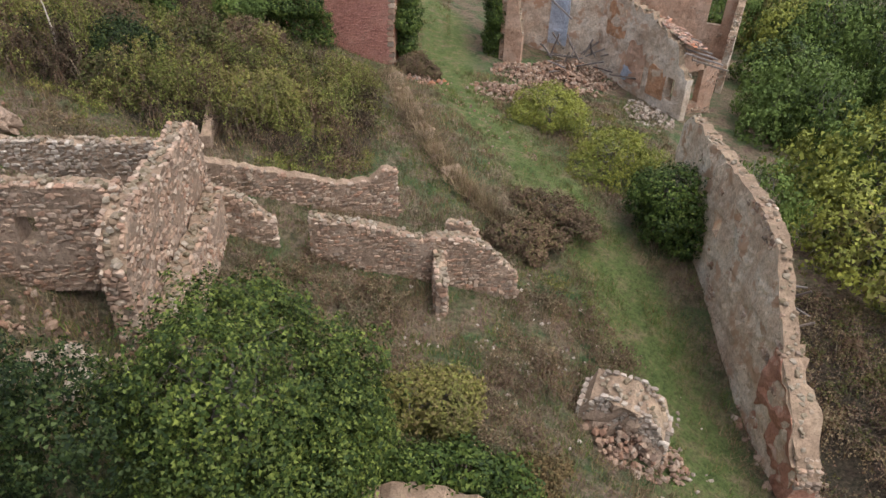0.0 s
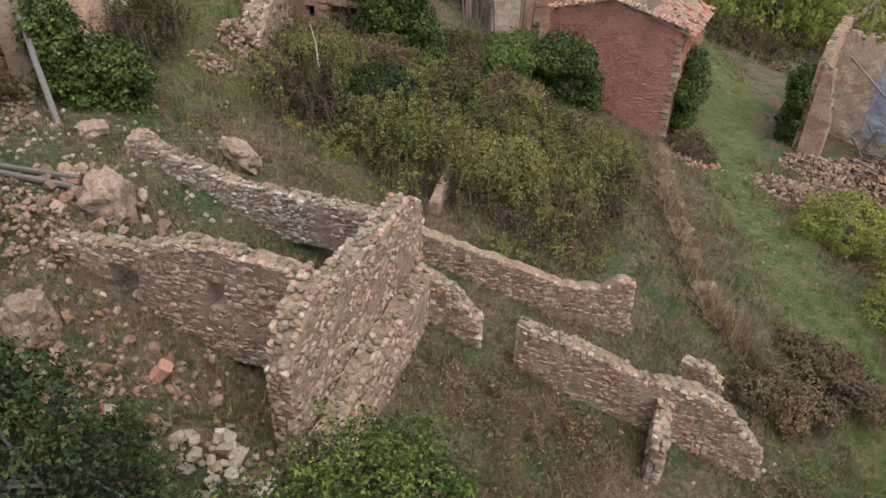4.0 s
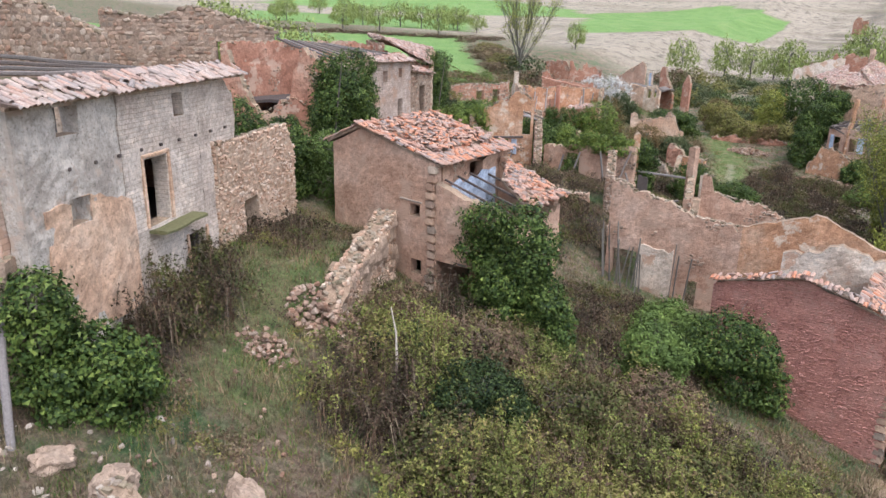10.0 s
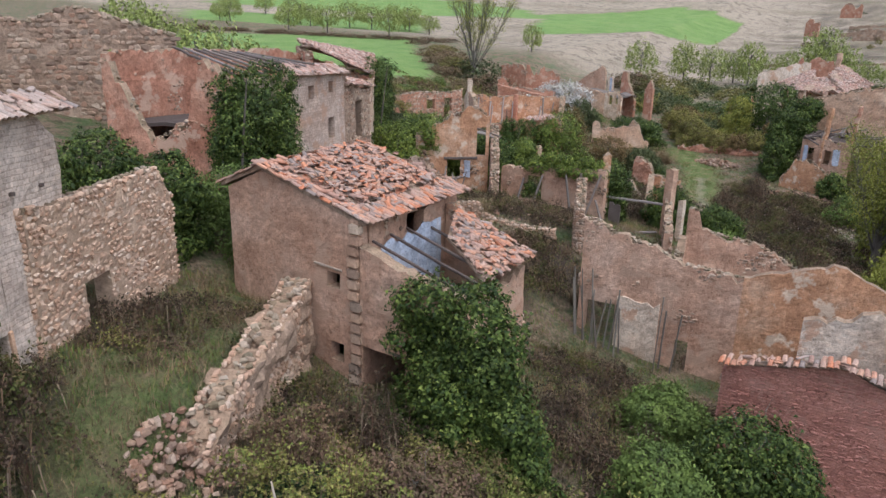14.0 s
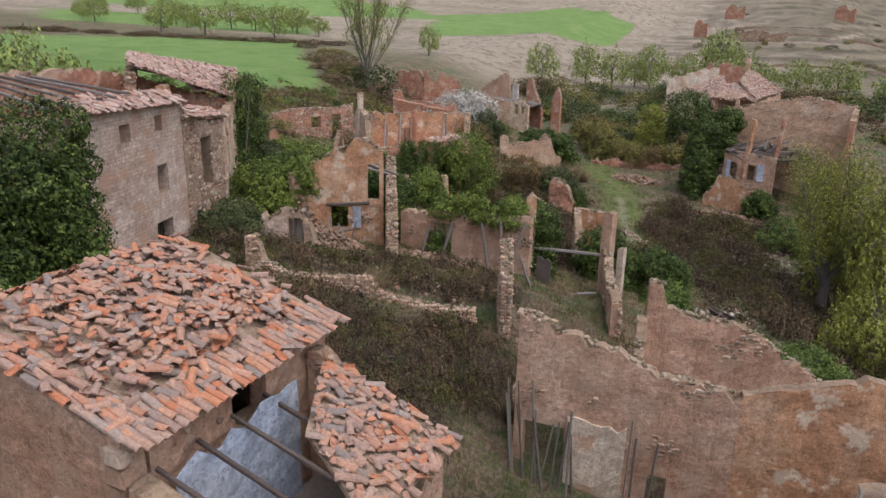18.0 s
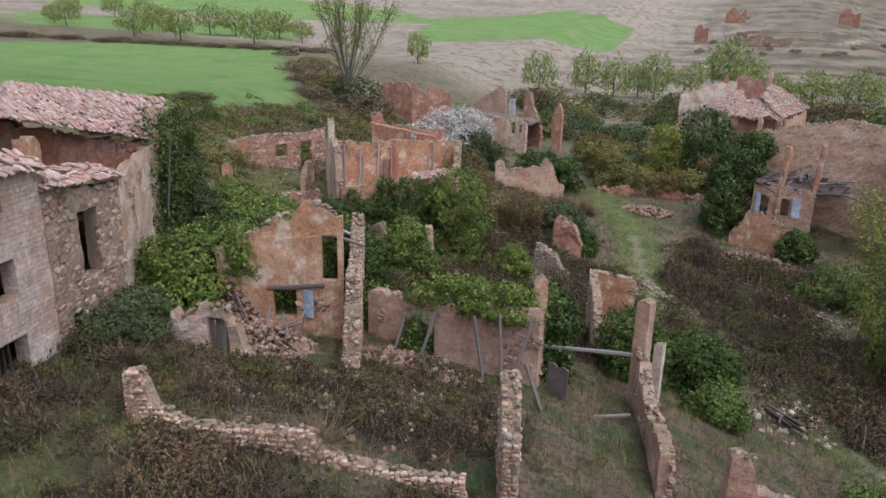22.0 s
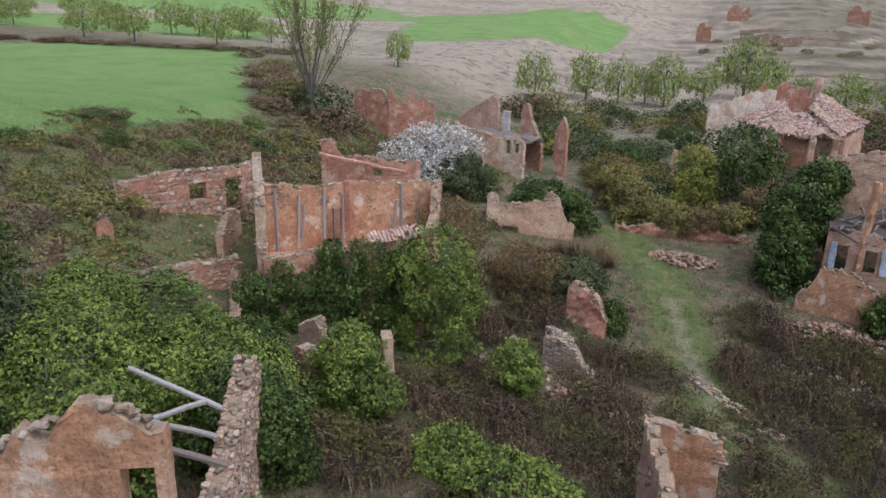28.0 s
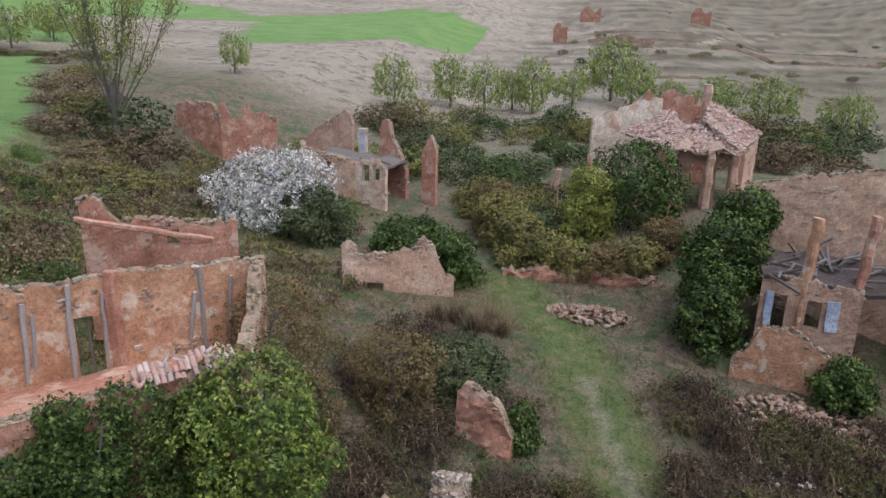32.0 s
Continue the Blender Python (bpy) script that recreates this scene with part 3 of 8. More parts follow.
def crown(name, balls, size, mat, seed=1, droop=0.5, cover=2.2, most=26000, rough=0.3):
    """A skin of leafy shoots over a heap of ellipsoids, with dents and gaps between them."""
    rng = np.random.default_rng(seed)
    area = sum(4 * math.pi * ((b[3] * b[4] + b[3] * b[5] + b[4] * b[5]) / 3) for b in balls) * 0.62
    many = int(min(most, cover * area / (0.6 * size * size)) / 7) + 3
    pts, nrm = lumps(rng, balls, many)
    big = max(b[3] for b in balls)
    f = 1.0 / max(0.18, min(1.0, big * 0.42))
    dent = np.array([0.6 * noise.noise((x * f + seed, y * f, z * f)) + 0.4 * noise.noise((x * f * 2.7, y * f * 2.7 + seed, z * f * 2.7)) for x, y, z in pts])
    g = f * 2.2
    tuft = np.array([noise.noise((x * g, y * g + seed, z * g * 1.2)) + 0.5 * noise.noise((x * g * 2.3 + seed, y * g * 2.3, z * g * 2.3)) for x, y, z in pts])
    pts = pts + nrm * ((dent * rough * big) + tuft * 0.42 / g)[:, None]
    keep = (tuft > -0.3) | (rng.uniform(0, 1, len(pts)) < 0.45)
    pts, nrm = pts[keep], nrm[keep]
    way = rng.normal(0, 1, (len(pts) * 7, 3))
    base = np.repeat(nrm, 7, 0)
    at = np.repeat(pts, 7, 0) + way * size * np.repeat(rng.uniform(0.5, 1.3, len(pts)), 7)[:, None] + base * size * 0.6
    return leaves_at(at, base + 0.45 * way + np.array([0, 0, 0.5]), size, rng, name, mat, droop * 0.6)


def heap(seed, n, rx, ry, h):
    """A billowing mass that rests on z = 0: a stack of ellipsoids with smaller pillows on its skin."""
    r = random.Random(seed)
    out = []
    levels = max(1, round(h / max(rx, ry) / 0.9))
    for k in range(levels):
        w = 0.78 - 0.22 * (k / levels) ** 2
        out.append((r.uniform(-0.08, 0.08) * rx, r.uniform(-0.08, 0.08) * ry, h * (k + 0.45) / levels * 0.92, rx * w, ry * w, h / levels * 0.62))
    for _ in range(n):
        a, t = r.uniform(0, 2 * math.pi), r.uniform(0.02, 1.0) ** 0.8
        w = math.sqrt(max(0.03, 1 - max(0.0, (t - 0.45) / 0.58) ** 2)) * r.uniform(0.6, 1.0)
        s = r.uniform(0.16, 0.42)
        b = min(rx, ry) * 0.6 + 0.4 * max(rx, ry)
        out.append((math.cos(a) * rx * w, math.sin(a) * ry * w, h * t * 0.86, b * s, b * s, min(b, h * 0.7) * s * 0.85))
    return out


def blades(pts, tall, wide, rng, name, mat, lean=0.45):
    """Grass: one narrow leaning blade from each point."""
    n = len(pts)
    a = rng.uniform(0, 2 * np.pi, n)
    side = np.stack([np.cos(a), np.sin(a), np.zeros(n)], -1)
    out = np.stack([-np.sin(a), np.cos(a), np.zeros(n)], -1)
    h = (tall * rng.uniform(0.4, 1.25, n))[:, None]
    up = np.array([0, 0, 1.0]) + out * (np.abs(rng.normal(0, lean, n)))[:, None]
    w = (wide * rng.uniform(0.6, 1.4, n))[:, None]
    return leaf_mesh(np.stack([pts - side * w * 0.5, pts + side * w * 0.5, pts + up * h * np.array([1.25, 1.25, 0.9])], 1), name, mat)


def limb(pts, r0, r1, sides=6):
    """A tapered, bent stem through the points."""
    v, f = [], []
    n = len(pts)
    for k, c in enumerate(pts):
        rad = r0 + (r1 - r0) * k / (n - 1)
        for e in range(sides):
            a = 2 * math.pi * e / sides
            v.append((c[0] + math.cos(a) * rad, c[1] + math.sin(a) * rad, c[2]))
    for k in range(n - 1):
        for e in range(sides):
            g = (e + 1) % sides
            f.append([k * sides + e, k * sides + g, (k + 1) * sides + g, (k + 1) * sides + e])
    f.append(list(range((n - 1) * sides, n * sides)))
    return v, f


def branching(name, seed, height, spread, limbs, radius, mat=BARK, twigs=3):
    """Trunk with limbs and twigs, one tapered mesh."""
    r = random.Random(seed)
    v, f = [], []

    def add(pts, a, b, sides=5):
        w, g = limb(pts, a, b, sides)
        k = len(v)
        v.extend(w)
        f.extend([[i + k for i in x] for x in g])

    trunk = [(r.uniform(-0.05, 0.05) * height * k / 4, r.uniform(-0.05, 0.05) * height * k / 4, height * 0.75 * k / 4) for k in range(5)]
    trunk[0] = (0, 0, -0.4)
    add(trunk, radius, radius * 0.35, 7)
    for _ in range(limbs):
        k = r.uniform(0.25, 1.0)
        i = min(3, int(k * 4))
        a0 = Vector(trunk[i]).lerp(Vector(trunk[i + 1]), k * 4 - i)
        a = r.uniform(0, 2 * math.pi)
        reach = spread * r.uniform(0.5, 1.0) * (1.1 - 0.5 * k)
        tip = a0 + Vector((math.cos(a) * reach, math.sin(a) * reach, height * r.uniform(0.15, 0.4)))
        mid = a0.lerp(tip, 0.5) + Vector((r.uniform(-0.2, 0.2), r.uniform(-0.2, 0.2), -0.08 * height))
        add([a0[:], mid[:], tip[:]], radius * 0.35, radius * 0.08)
        for _ in range(twigs):
            b0 = a0.lerp(tip, r.uniform(0.4, 1))
            t = b0 + Vector((r.uniform(-1, 1), r.uniform(-1, 1), r.uniform(0.2, 1.2))) * spread * 0.3
            add([b0[:], t[:]], radius * 0.1, radius * 0.03, 4)
    return mesh_of(name, v, f, mat)

# ---- the land ----
# where brambles and weeds grow: ellipses (x, y, rx, ry)
PATCHES = [
    [(-16.5, 33.5, 6.0, 5.0), (-10.6, 36, 5.4, 5.6), (-19.6, 35.6, 3.6, 3), (-12.6, 30.2, 4.4, 3.4), (-7.2, 32.4, 3.6, 4.4), (-17.6, 30, 3.0, 2.4), (-6.6, 38, 3, 3.4)],
    [(-4, 20.4, 4.0, 1.7), (-3, 17.6, 2.4, 1.6), (3.2, 18.8, 2.4, 1.6), (3.8, 22.6, 1.8, 1.0), (1.6, 15, 2.2, 1.4), (7, 21.6, 1.4, 2.2)],
    [(-24.4, 27.8, 1.5, 2.4), (-23.6, 25.6, 1.4, 1.6), (-25.8, 30.2, .9, 1.2)],
    [(-27.8, 35.5, 1.6, 3.6), (-23.4, 37.4, 2.2, 1.8), (-15.5, 45, 5.5, 3.4), (-13, 51, 4, 3.4), (-18, 51.5, 3.4, 3)],
    [(-30, 63.6, 5, 2.4), (-31.5, 56, 3.4, 4), (-26.6, 56, 3.6, 4), (-37.4, 57, 2.4, 5), (-39.4, 61.4, 2.2, 2.6), (-29, 67.8, 3, 2.0), (-25.6, 65.4, 2.2, 2.2), (-35, 62, 3, 2.4), (-24, 59, 3, 2.4)],
    [(-31, 89, 4.4, 4), (-26, 88.6, 3.4, 5), (-27.4, 100, 2.6, 2.2), (-16, 99, 6, 6), (-13, 90, 6, 5), (-36, 99, 2.4, 2.4), (-17, 108, 5, 4), (-11, 108, 5, 5), (-37, 88, 3, 3), (-29, 95, 2.6, 2.6), (-29, 79, 4, 2.6), (-33, 86, 3, 3), (-25, 80.5, 2.6, 3), (-21.5, 84.5, 3, 3.6), (-20.5, 90, 2.4, 3.6), (-36, 80, 3, 3), (-41, 84, 3, 3), (-30, 100.5, 2.2, 2), (-35, 102.5, 2.6, 3), (-38, 107, 2.5, 3), (-31, 106.6, 2.2, 1.4), (-34.5, 92.4, 2.6, 2.6), (-28, 91.6, 2.2, 2.6), (-21.2, 103, 2.4, 3.6), (-21, 110.5, 2.4, 3.4), (-36.5, 112, 3, 3.4), (-24.2, 95.4, 1.6, 2)],
    [(17, 17, 3, 5), (18, 24, 2.6, 4), (21, 20, 3, 6)],
    [(-8, 84, 6, 5), (-2, 78, 7, 5), (4, 88, 7, 6), (-3, 98, 7, 6)],
    [(-68, 98, 6, 5), (-62, 94, 5, 5), (-66, 88, 6, 5), (-58, 88, 4, 4), (-72, 104, 5, 5), (-56, 84, 5, 4), (-62, 82, 5, 4), (-60, 101, 5, 4), (-53, 87, 3, 3), (-70, 112, 5, 6), (-52, 99, 3, 3)],
    [(-52, 106, 6, 5), (-60, 110, 7, 5), (-70, 118, 6, 6), (-56, 120, 8, 6), (-64, 124, 7, 6), (-46, 118, 5, 5), (-72, 134, 5, 5), (-62, 140, 7, 6), (-68, 146, 6, 5), (-58, 104, 5, 4), (-52, 132, 6, 4), (-55, 112, 6, 5), (-62, 118, 6, 5), (-47, 112, 4, 4), (-66, 106, 5, 4), (-68, 128, 6, 7), (-62, 132, 6, 6)]]

def spaced(lo, hi, step, out_lo, out_hi, grow=1.22):
    a = list(np.arange(lo, hi + 0.01, step))
    d, x = step, hi
    while x < out_hi:
        d *= grow
        x += d
        a.append(x)
    d, x = step, lo
    while x > out_lo:
        d *= grow
        x -= d
        a.insert(0, x)
    return np.array(a)


def near_line(x, y, pts):
    """Distance of points from a bent line."""
    best = np.full(np.shape(x), 1e9)
    for (ax, ay), (bx, by) in zip(pts[:-1], pts[1:]):
        k = np.clip(((x - ax) * (bx - ax) + (y - ay) * (by - ay)) / ((bx - ax) ** 2 + (by - ay) ** 2), 0, 1)
        best = np.minimum(best, np.hypot(x - ax - k * (bx - ax), y - ay - k * (by - ay)))
    return best


STREET = [(9.5, 8), (9.8, 18), (8.5, 26), (5, 34), (1.5, 42), (-0.5, 52), (-1, 62), (-6, 74), (-14, 86), (-23, 97), (-25.5, 106), (-28, 116), (-33, 124)]
LANE = [(-21, 27), (-24, 31), (-27, 36), (-31, 43), (-34, 52), (-37, 62), (-38, 72)]
gx, gy = spaced(-72, 26, 0.6, -900, 700, 1.06), spaced(2, 150, 0.6, -120, 1500, 1.025)
GX, GY = np.meshgrid(gx, gy)
GZ = ground(GX, GY)
rough = np.array([noise.noise((x * 0.5, y * 0.5, 3)) * 0.16 + noise.noise((x * 1.7, y * 1.7, 9)) * 0.07 for x, y in zip(GX.ravel(), GY.ravel())]).reshape(GX.shape)
hills = np.array([noise.noise((x * 0.006, y * 0.006, 7)) for x, y in zip(GX.ravel(), GY.ravel())]).reshape(GX.shape)
slope_side = np.clip((GX + 75 - 0.1 * (GY - 250)) / 25, 0, 1) * np.clip((GY - 215) / 20, 0, 1)
level = GZ / 3.2 + hills * 0.8
riser = slope_side * np.clip((level % 1) * 4 - 2.6, 0, 1)
GZ = GZ + slope_side * 3.2 * (0.14 * (np.floor(level) + np.clip((level % 1) * 5 - 4, 0, 1) - level))
GZ = GZ + rough + hills * np.clip((GY - 260) * 0.05, 0, 14)
nx, ny = len(gx), len(gy)
idx = np.arange(nx * ny).reshape(ny, nx)
quads = np.stack([idx[:-1, :-1], idx[:-1, 1:], idx[1:, 1:], idx[1:, :-1]], -1).reshape(-1, 4)

gm, gn, gl, gb = material("hillside_turf", 0.95)
gp = world_place(gn)
cover = gn.new("ShaderNodeAttribute")
cover.attribute_name = "cover"
sep = gn.new("ShaderNodeSeparateColor")
gl.new(cover.outputs["Color"], sep.inputs[0])
g_fine, g_mid, g_big = noise_tex(gn, gl, 6, 6, gp, 0.75), noise_tex(gn, gl, 1.1, 6, gp, 0.7), noise_tex(gn, gl, 0.16, 5, gp)
turf = ramp(gn, gl, g_mid, (0.28, (0.05, 0.058, 0.03)), (0.4, (0.125, 0.105, 0.062)), (0.5, (0.23, 0.175, 0.115)), (0.58, (0.15, 0.1, 0.07)), (0.66, (0.21, 0.15, 0.105)), (0.76, (0.09, 0.062, 0.045)))
green = ramp(gn, gl, noise_tex(gn, gl, 0.42, 6, gp, 0.7), (0.47, (0, 0, 0)), (0.6, (0.8, 0.8, 0.8)))
turf = mixed(gn, gl, green, turf, ramp(gn, gl, g_mid, (0.3, (0.045, 0.095, 0.032)), (0.7, (0.085, 0.14, 0.05))))
path_c = ramp(gn, gl, g_mid, (0.3, (0.08, 0.118, 0.034)), (0.48, (0.125, 0.158, 0.05)), (0.58, (0.175, 0.165, 0.072)), (0.72, (0.25, 0.19, 0.115)))
c = mixed(gn, gl, sep.outputs[0], turf, path_c)
field_c = ramp(gn, gl, g_big, (0.3, (0.135, 0.222, 0.062)), (0.5, (0.165, 0.258, 0.074)), (0.68, (0.2, 0.275, 0.09)))
c = mixed(gn, gl, sep.outputs[1], c, field_c)
dry_c = ramp(gn, gl, g_mid, (0.3, (0.25, 0.205, 0.155)), (0.5, (0.37, 0.31, 0.225)), (0.7, (0.25, 0.205, 0.16)))
c = mixed(gn, gl, sep.outputs[2], c, dry_c)
# Dark ground under brambles: leaf litter, with the shade among the stems painted in.
litter_shade_c = ramp(gn, gl, g_fine, (0.35, (0.028, 0.022, 0.016)), (0.55, (0.056, 0.042, 0.03)), (0.7, (0.095, 0.07, 0.048)))
c = mixed(gn, gl, cover.outputs["Alpha"], c, litter_shade_c)
speck = ramp(gn, gl, noise_tex(gn, gl, 0.33, 5, gp, 0.75), (0.52, (0, 0, 0)), (0.6, (0.75, 0.75, 0.75)))
c = mixed(gn, gl, mixed(gn, gl, 1.0, speck, sep.outputs[2], "MULTIPLY"), c, (0.11, 0.095, 0.07))
c = mixed(gn, gl, 0.85, c, ramp(gn, gl, g_fine, (0.32, (0.4, 0.4, 0.4)), (0.5, (0.95, 0.95, 0.95)), (0.68, (1.4, 1.36, 1.3))), "MULTIPLY")
gl.new(c, gb.inputs["Base Color"])
bump(gn, gl, gb, g_fine, 1.0, 0.25)
land = mesh_of("ground", np.stack([GX.ravel(), GY.ravel(), GZ.ravel()], -1), quads, gm, True)


def ease(v, a, b):
    k = np.clip((v - a) / (b - a), 0, 1)
    return k * k * (3 - 2 * k)


def inside(x, y, poly):
    hit = np.zeros(np.shape(x), bool)
    for (ax, ay), (bx, by) in zip(poly, poly[1:] + poly[:1]):
        if ay != by:
            hit ^= ((ay > y) != (by > y)) & (x < (bx - ax) * (y - ay) / (by - ay) + ax)
    return hit


on_path = np.maximum(1 - ease(near_line(GX, GY, STREET) + rough * 4, 1.3, 3.2), 0.75 * (1 - ease(near_line(GX, GY, LANE) + rough * 4, 0.8, 2.4)))
FIELDS = [[(-78, 84), (-69, 96), (-71, 104), (-73, 115), (-74, 127), (-77, 133), (-88, 146), (-100, 158), (-126, 190), (-160, 166), (-187, 150), (-300, 110), (-240, 40)], [(-220, 194), (-133, 203), (-162, 249), (-270, 235)],
          [(-113, 225), (-67.5, 274), (-69, 344), (-101, 358), (-140, 300)], [(-290, 267), (-180, 262), (-130, 281), (-150, 312), (-190, 328), (-330, 330)],
          [(-180, 380), (-90, 400), (-120, 480), (-260, 460)]]
wx, wy = GX + rough * 2 + hills * 6, GY + hills * 8
fields = np.zeros_like(GX)
for poly in FIELDS:
    fields = np.maximum(fields, inside(wx, wy, poly).astype(float))
BAND = np.array([noise.noise((x * 0.012, (z + 0.05 * y) * 0.55, 5)) * 0.9 + noise.noise((x * 0.05, y * 0.05, 8)) * 0.5 for x, y, z in zip(GX.ravel(), GY.ravel(), GZ.ravel())]).reshape(GX.shape)
BAND = np.clip(0.5 + 1.1 * BAND + np.clip((-20 - GX) / 60, -0.5, 0.45), 0, 1)
dry = np.clip(ease(GY + 0.2 * GX + hills * 14, 152, 178), 0, 1) * (0.25 + 0.75 * BAND) * (1 - fields)
dry = np.where(near_line(GX, GY, [(-120, 215), (-54, 275), (-36, 298), (-12.6, 303), (5, 322), (19, 353), (60, 400)]) < 1.6, 1.0, dry)
on_path = np.maximum(on_path, np.clip(1.2 - np.hypot((GX + 54) / 5, (GY - 92) / 8), 0, 0.9))
on_path = np.maximum(on_path, np.clip(1.2 - np.hypot((GX + 62) / 8, (GY - 104) / 9), 0, 0.8))
wild = np.array([noise.noise((x * 0.14, y * 0.14, 12)) for x, y in zip(GX.ravel(), GY.ravel())]).reshape(GX.shape)
west = ease(GX, -44, -52) * ease(GY, 80, 88) * (1 - ease(GY, 132, 142))
on_path = np.maximum(on_path, west * np.clip(0.55 + wild * 1.2, 0, 0.95))
dry = np.where((near_line(GX, GY, STREET) + rough * 3 < 0.45) & (GY > 78) & (GY < 112), 0.42, dry)
dry = dry * (1 - 0.35 * riser)
# Dark cover: scrub on terrace risers, painted shade and litter under the bramble patches.
litter_shade = np.clip(riser * 0.3 + slope_side * np.clip(wild + 0.1, 0, 0.5), 0, 0.6)
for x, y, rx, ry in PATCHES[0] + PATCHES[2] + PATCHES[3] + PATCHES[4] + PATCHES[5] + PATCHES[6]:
    litter_shade = np.maximum(litter_shade, 0.9 * (1 - ease(np.hypot((GX - x) / rx, (GY - y) / ry) + wild * 0.3, 0.75, 1.1)))
litter_shade = litter_shade * (1 - 0.8 * on_path) * (1 - fields)
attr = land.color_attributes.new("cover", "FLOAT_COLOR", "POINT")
attr.data.foreach_set("color", np.stack([on_path, fields, dry, litter_shade], -1).astype(np.float32).ravel())
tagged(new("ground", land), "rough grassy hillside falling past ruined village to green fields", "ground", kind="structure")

# ---- walls and houses ----
JOBS = []


def low_of(p, q):
    return min(gz(p[0] + (q[0] - p[0]) * k / 6, p[1] + (q[1] - p[1]) * k / 6) for k in range(7)) - 0.7


def queue_stones(ob, p, q, thick, prof, z0, mat=STONE, size=0.26, openings=(), sides=(0,), seed=1, most=300, u_from=0.0, u_to=1e9, crown_too=True):
    JOBS.append((ob, "stone", p, q, thick, prof, z0, mat, size, openings, sides, seed, most, u_from, u_to, crown_too))


def ruin_wall(label, p, q, prof, thick=0.6, mat=MORTAR, z0=None, openings=(), stones=None, name="ruined_wall", category="wall", parent=None, size=0.2, sides=(0,), seed=None,
              most=300, crown_too=True, cell=0.28, ragged=0.2, lumpy=0.04, group=""):
    seed = seed or int(abs(p[0] * 31 + p[1] * 17)) + 1
    z0 = low_of(p, q) if z0 is None else z0
    body = [(u, z - 0.1) for u, z in prof] if stones and crown_too else prof
    me = wall_mesh(p, q, thick, body, z0, mat, openings, cell, ragged * (0.5 if stones else 1), lumpy, seed, CORE)
    if parent is None:
        ob = thing(name, label, category, group, me=me)
    else:
        ob = part(name, me, parent, label)
    if not stones and mat in PLASTERS and thick > 0.2 and ragged >= 0.1 and math.hypot(q[0] - p[0], q[1] - p[1]) > 1.5:
        JOBS.append((ob, "bare", p, q, thick, prof, z0, openings, seed))
    if stones:
        queue_stones(ob, p, q, thick, prof, z0, stones, size, openings, sides, seed, most, crown_too=crown_too)
    elif crown_too:
        JOBS.append((ob, "crown", p, q, thick, prof, STONE, 0.26, seed))
    return ob


PLASTERS = (PINK, OCHRE, RED_EARTH, WORN, SALMON, STREAKED)


def along(p, q, u, off=0.0):
    p, q = Vector((*p, 0)), Vector((*q, 0))
    d = (q - p).normalized()
    at = p + d * u + Vector((-d.y, d.x, 0)) * off
    return at.x, at.y


def board_door(parent, p, q, u0, u1, z0, z1, off, mat=DARK_WOOD, name="door", label=""):
    """A door of upright boards with two ledges, set in an opening."""
    holder = None
    n = max(2, int((u1 - u0) / 0.22))
    r = random.Random(int(u0 * 100))
    for k in range(n):
        a, b = u0 + (u1 - u0) * k / n + 0.008, u0 + (u1 - u0) * (k + 1) / n - 0.008
        m = (a + b) / 2
        x, y = along(p, q, m, off)
        me = slab((x, y, z0), (x, y, z1 - r.uniform(0, 0.06)), (b - a), 0.05, mat, "door_board", k)
        if holder is None:
            holder = part(name, me, parent, label)
        else:
            part("board", me, holder)
    return holder


def rubble(label, x, y, rx, ry, n, size, mat=STONE, high=0.5, seed=1):
    """A heap of loose stones lying on the ground; too many to count."""
    r = random.Random(seed)
    mats = []
    for _ in range(n):
        a, k = r.uniform(0, 2 * math.pi), r.random() ** 0.7
        px, py = x + math.cos(a) * rx * k, y + math.sin(a) * ry * k
        s = size * r.uniform(0.35, 1.5) ** 1.3
        mats.append(Matrix.Translation((px, py, gz(px, py) + s * 0.1 + high * (1 - k) * r.random())) @ Euler((r.uniform(-1, 1), r.uniform(-1, 1), r.uniform(0, 6))).to_matrix().to_4x4() @ Matrix.Diagonal((s, s * r.uniform(0.6, 1), s * r.uniform(0.4, 0.8), 1)))
    return thing("rubble", label, "rubble", kind="stuff", me=joined("rubble", CHIPS, mats, RUBBLE if mat is STONE else mat))


def boulder(label, x, y, w, d, h, mat, seed, name="boulder"):
    """A weathered lump of rock or fallen masonry, sunk a little."""
    bm = bmesh.new()
    bmesh.ops.create_icosphere(bm, subdivisions=4, radius=1.0)
    for v in bm.verts:
        k = 1 + 0.28 * noise.noise(v.co * 1.6 + Vector((seed, 0, 0))) + 0.18 * noise.noise(v.co * 3.4 + Vector((0, seed, 0))) + 0.09 * noise.noise(v.co * 9 + Vector((0, seed, 0)))
        v.co = Vector((max(-0.8, min(0.8, v.co.x)) * k * w, max(-0.8, min(0.8, v.co.y)) * k * d, v.co.z * k * h))
    me = bpy.data.meshes.new(name)
    bm.to_mesh(me)
    bm.free()
    me.materials.append(mat)
    ob = thing(name, label, "rock", me=me)
    ob.matrix_basis = pose(x, y, gz(x, y) + h * 0.25, 0, 0, seed * 40)
    return ob


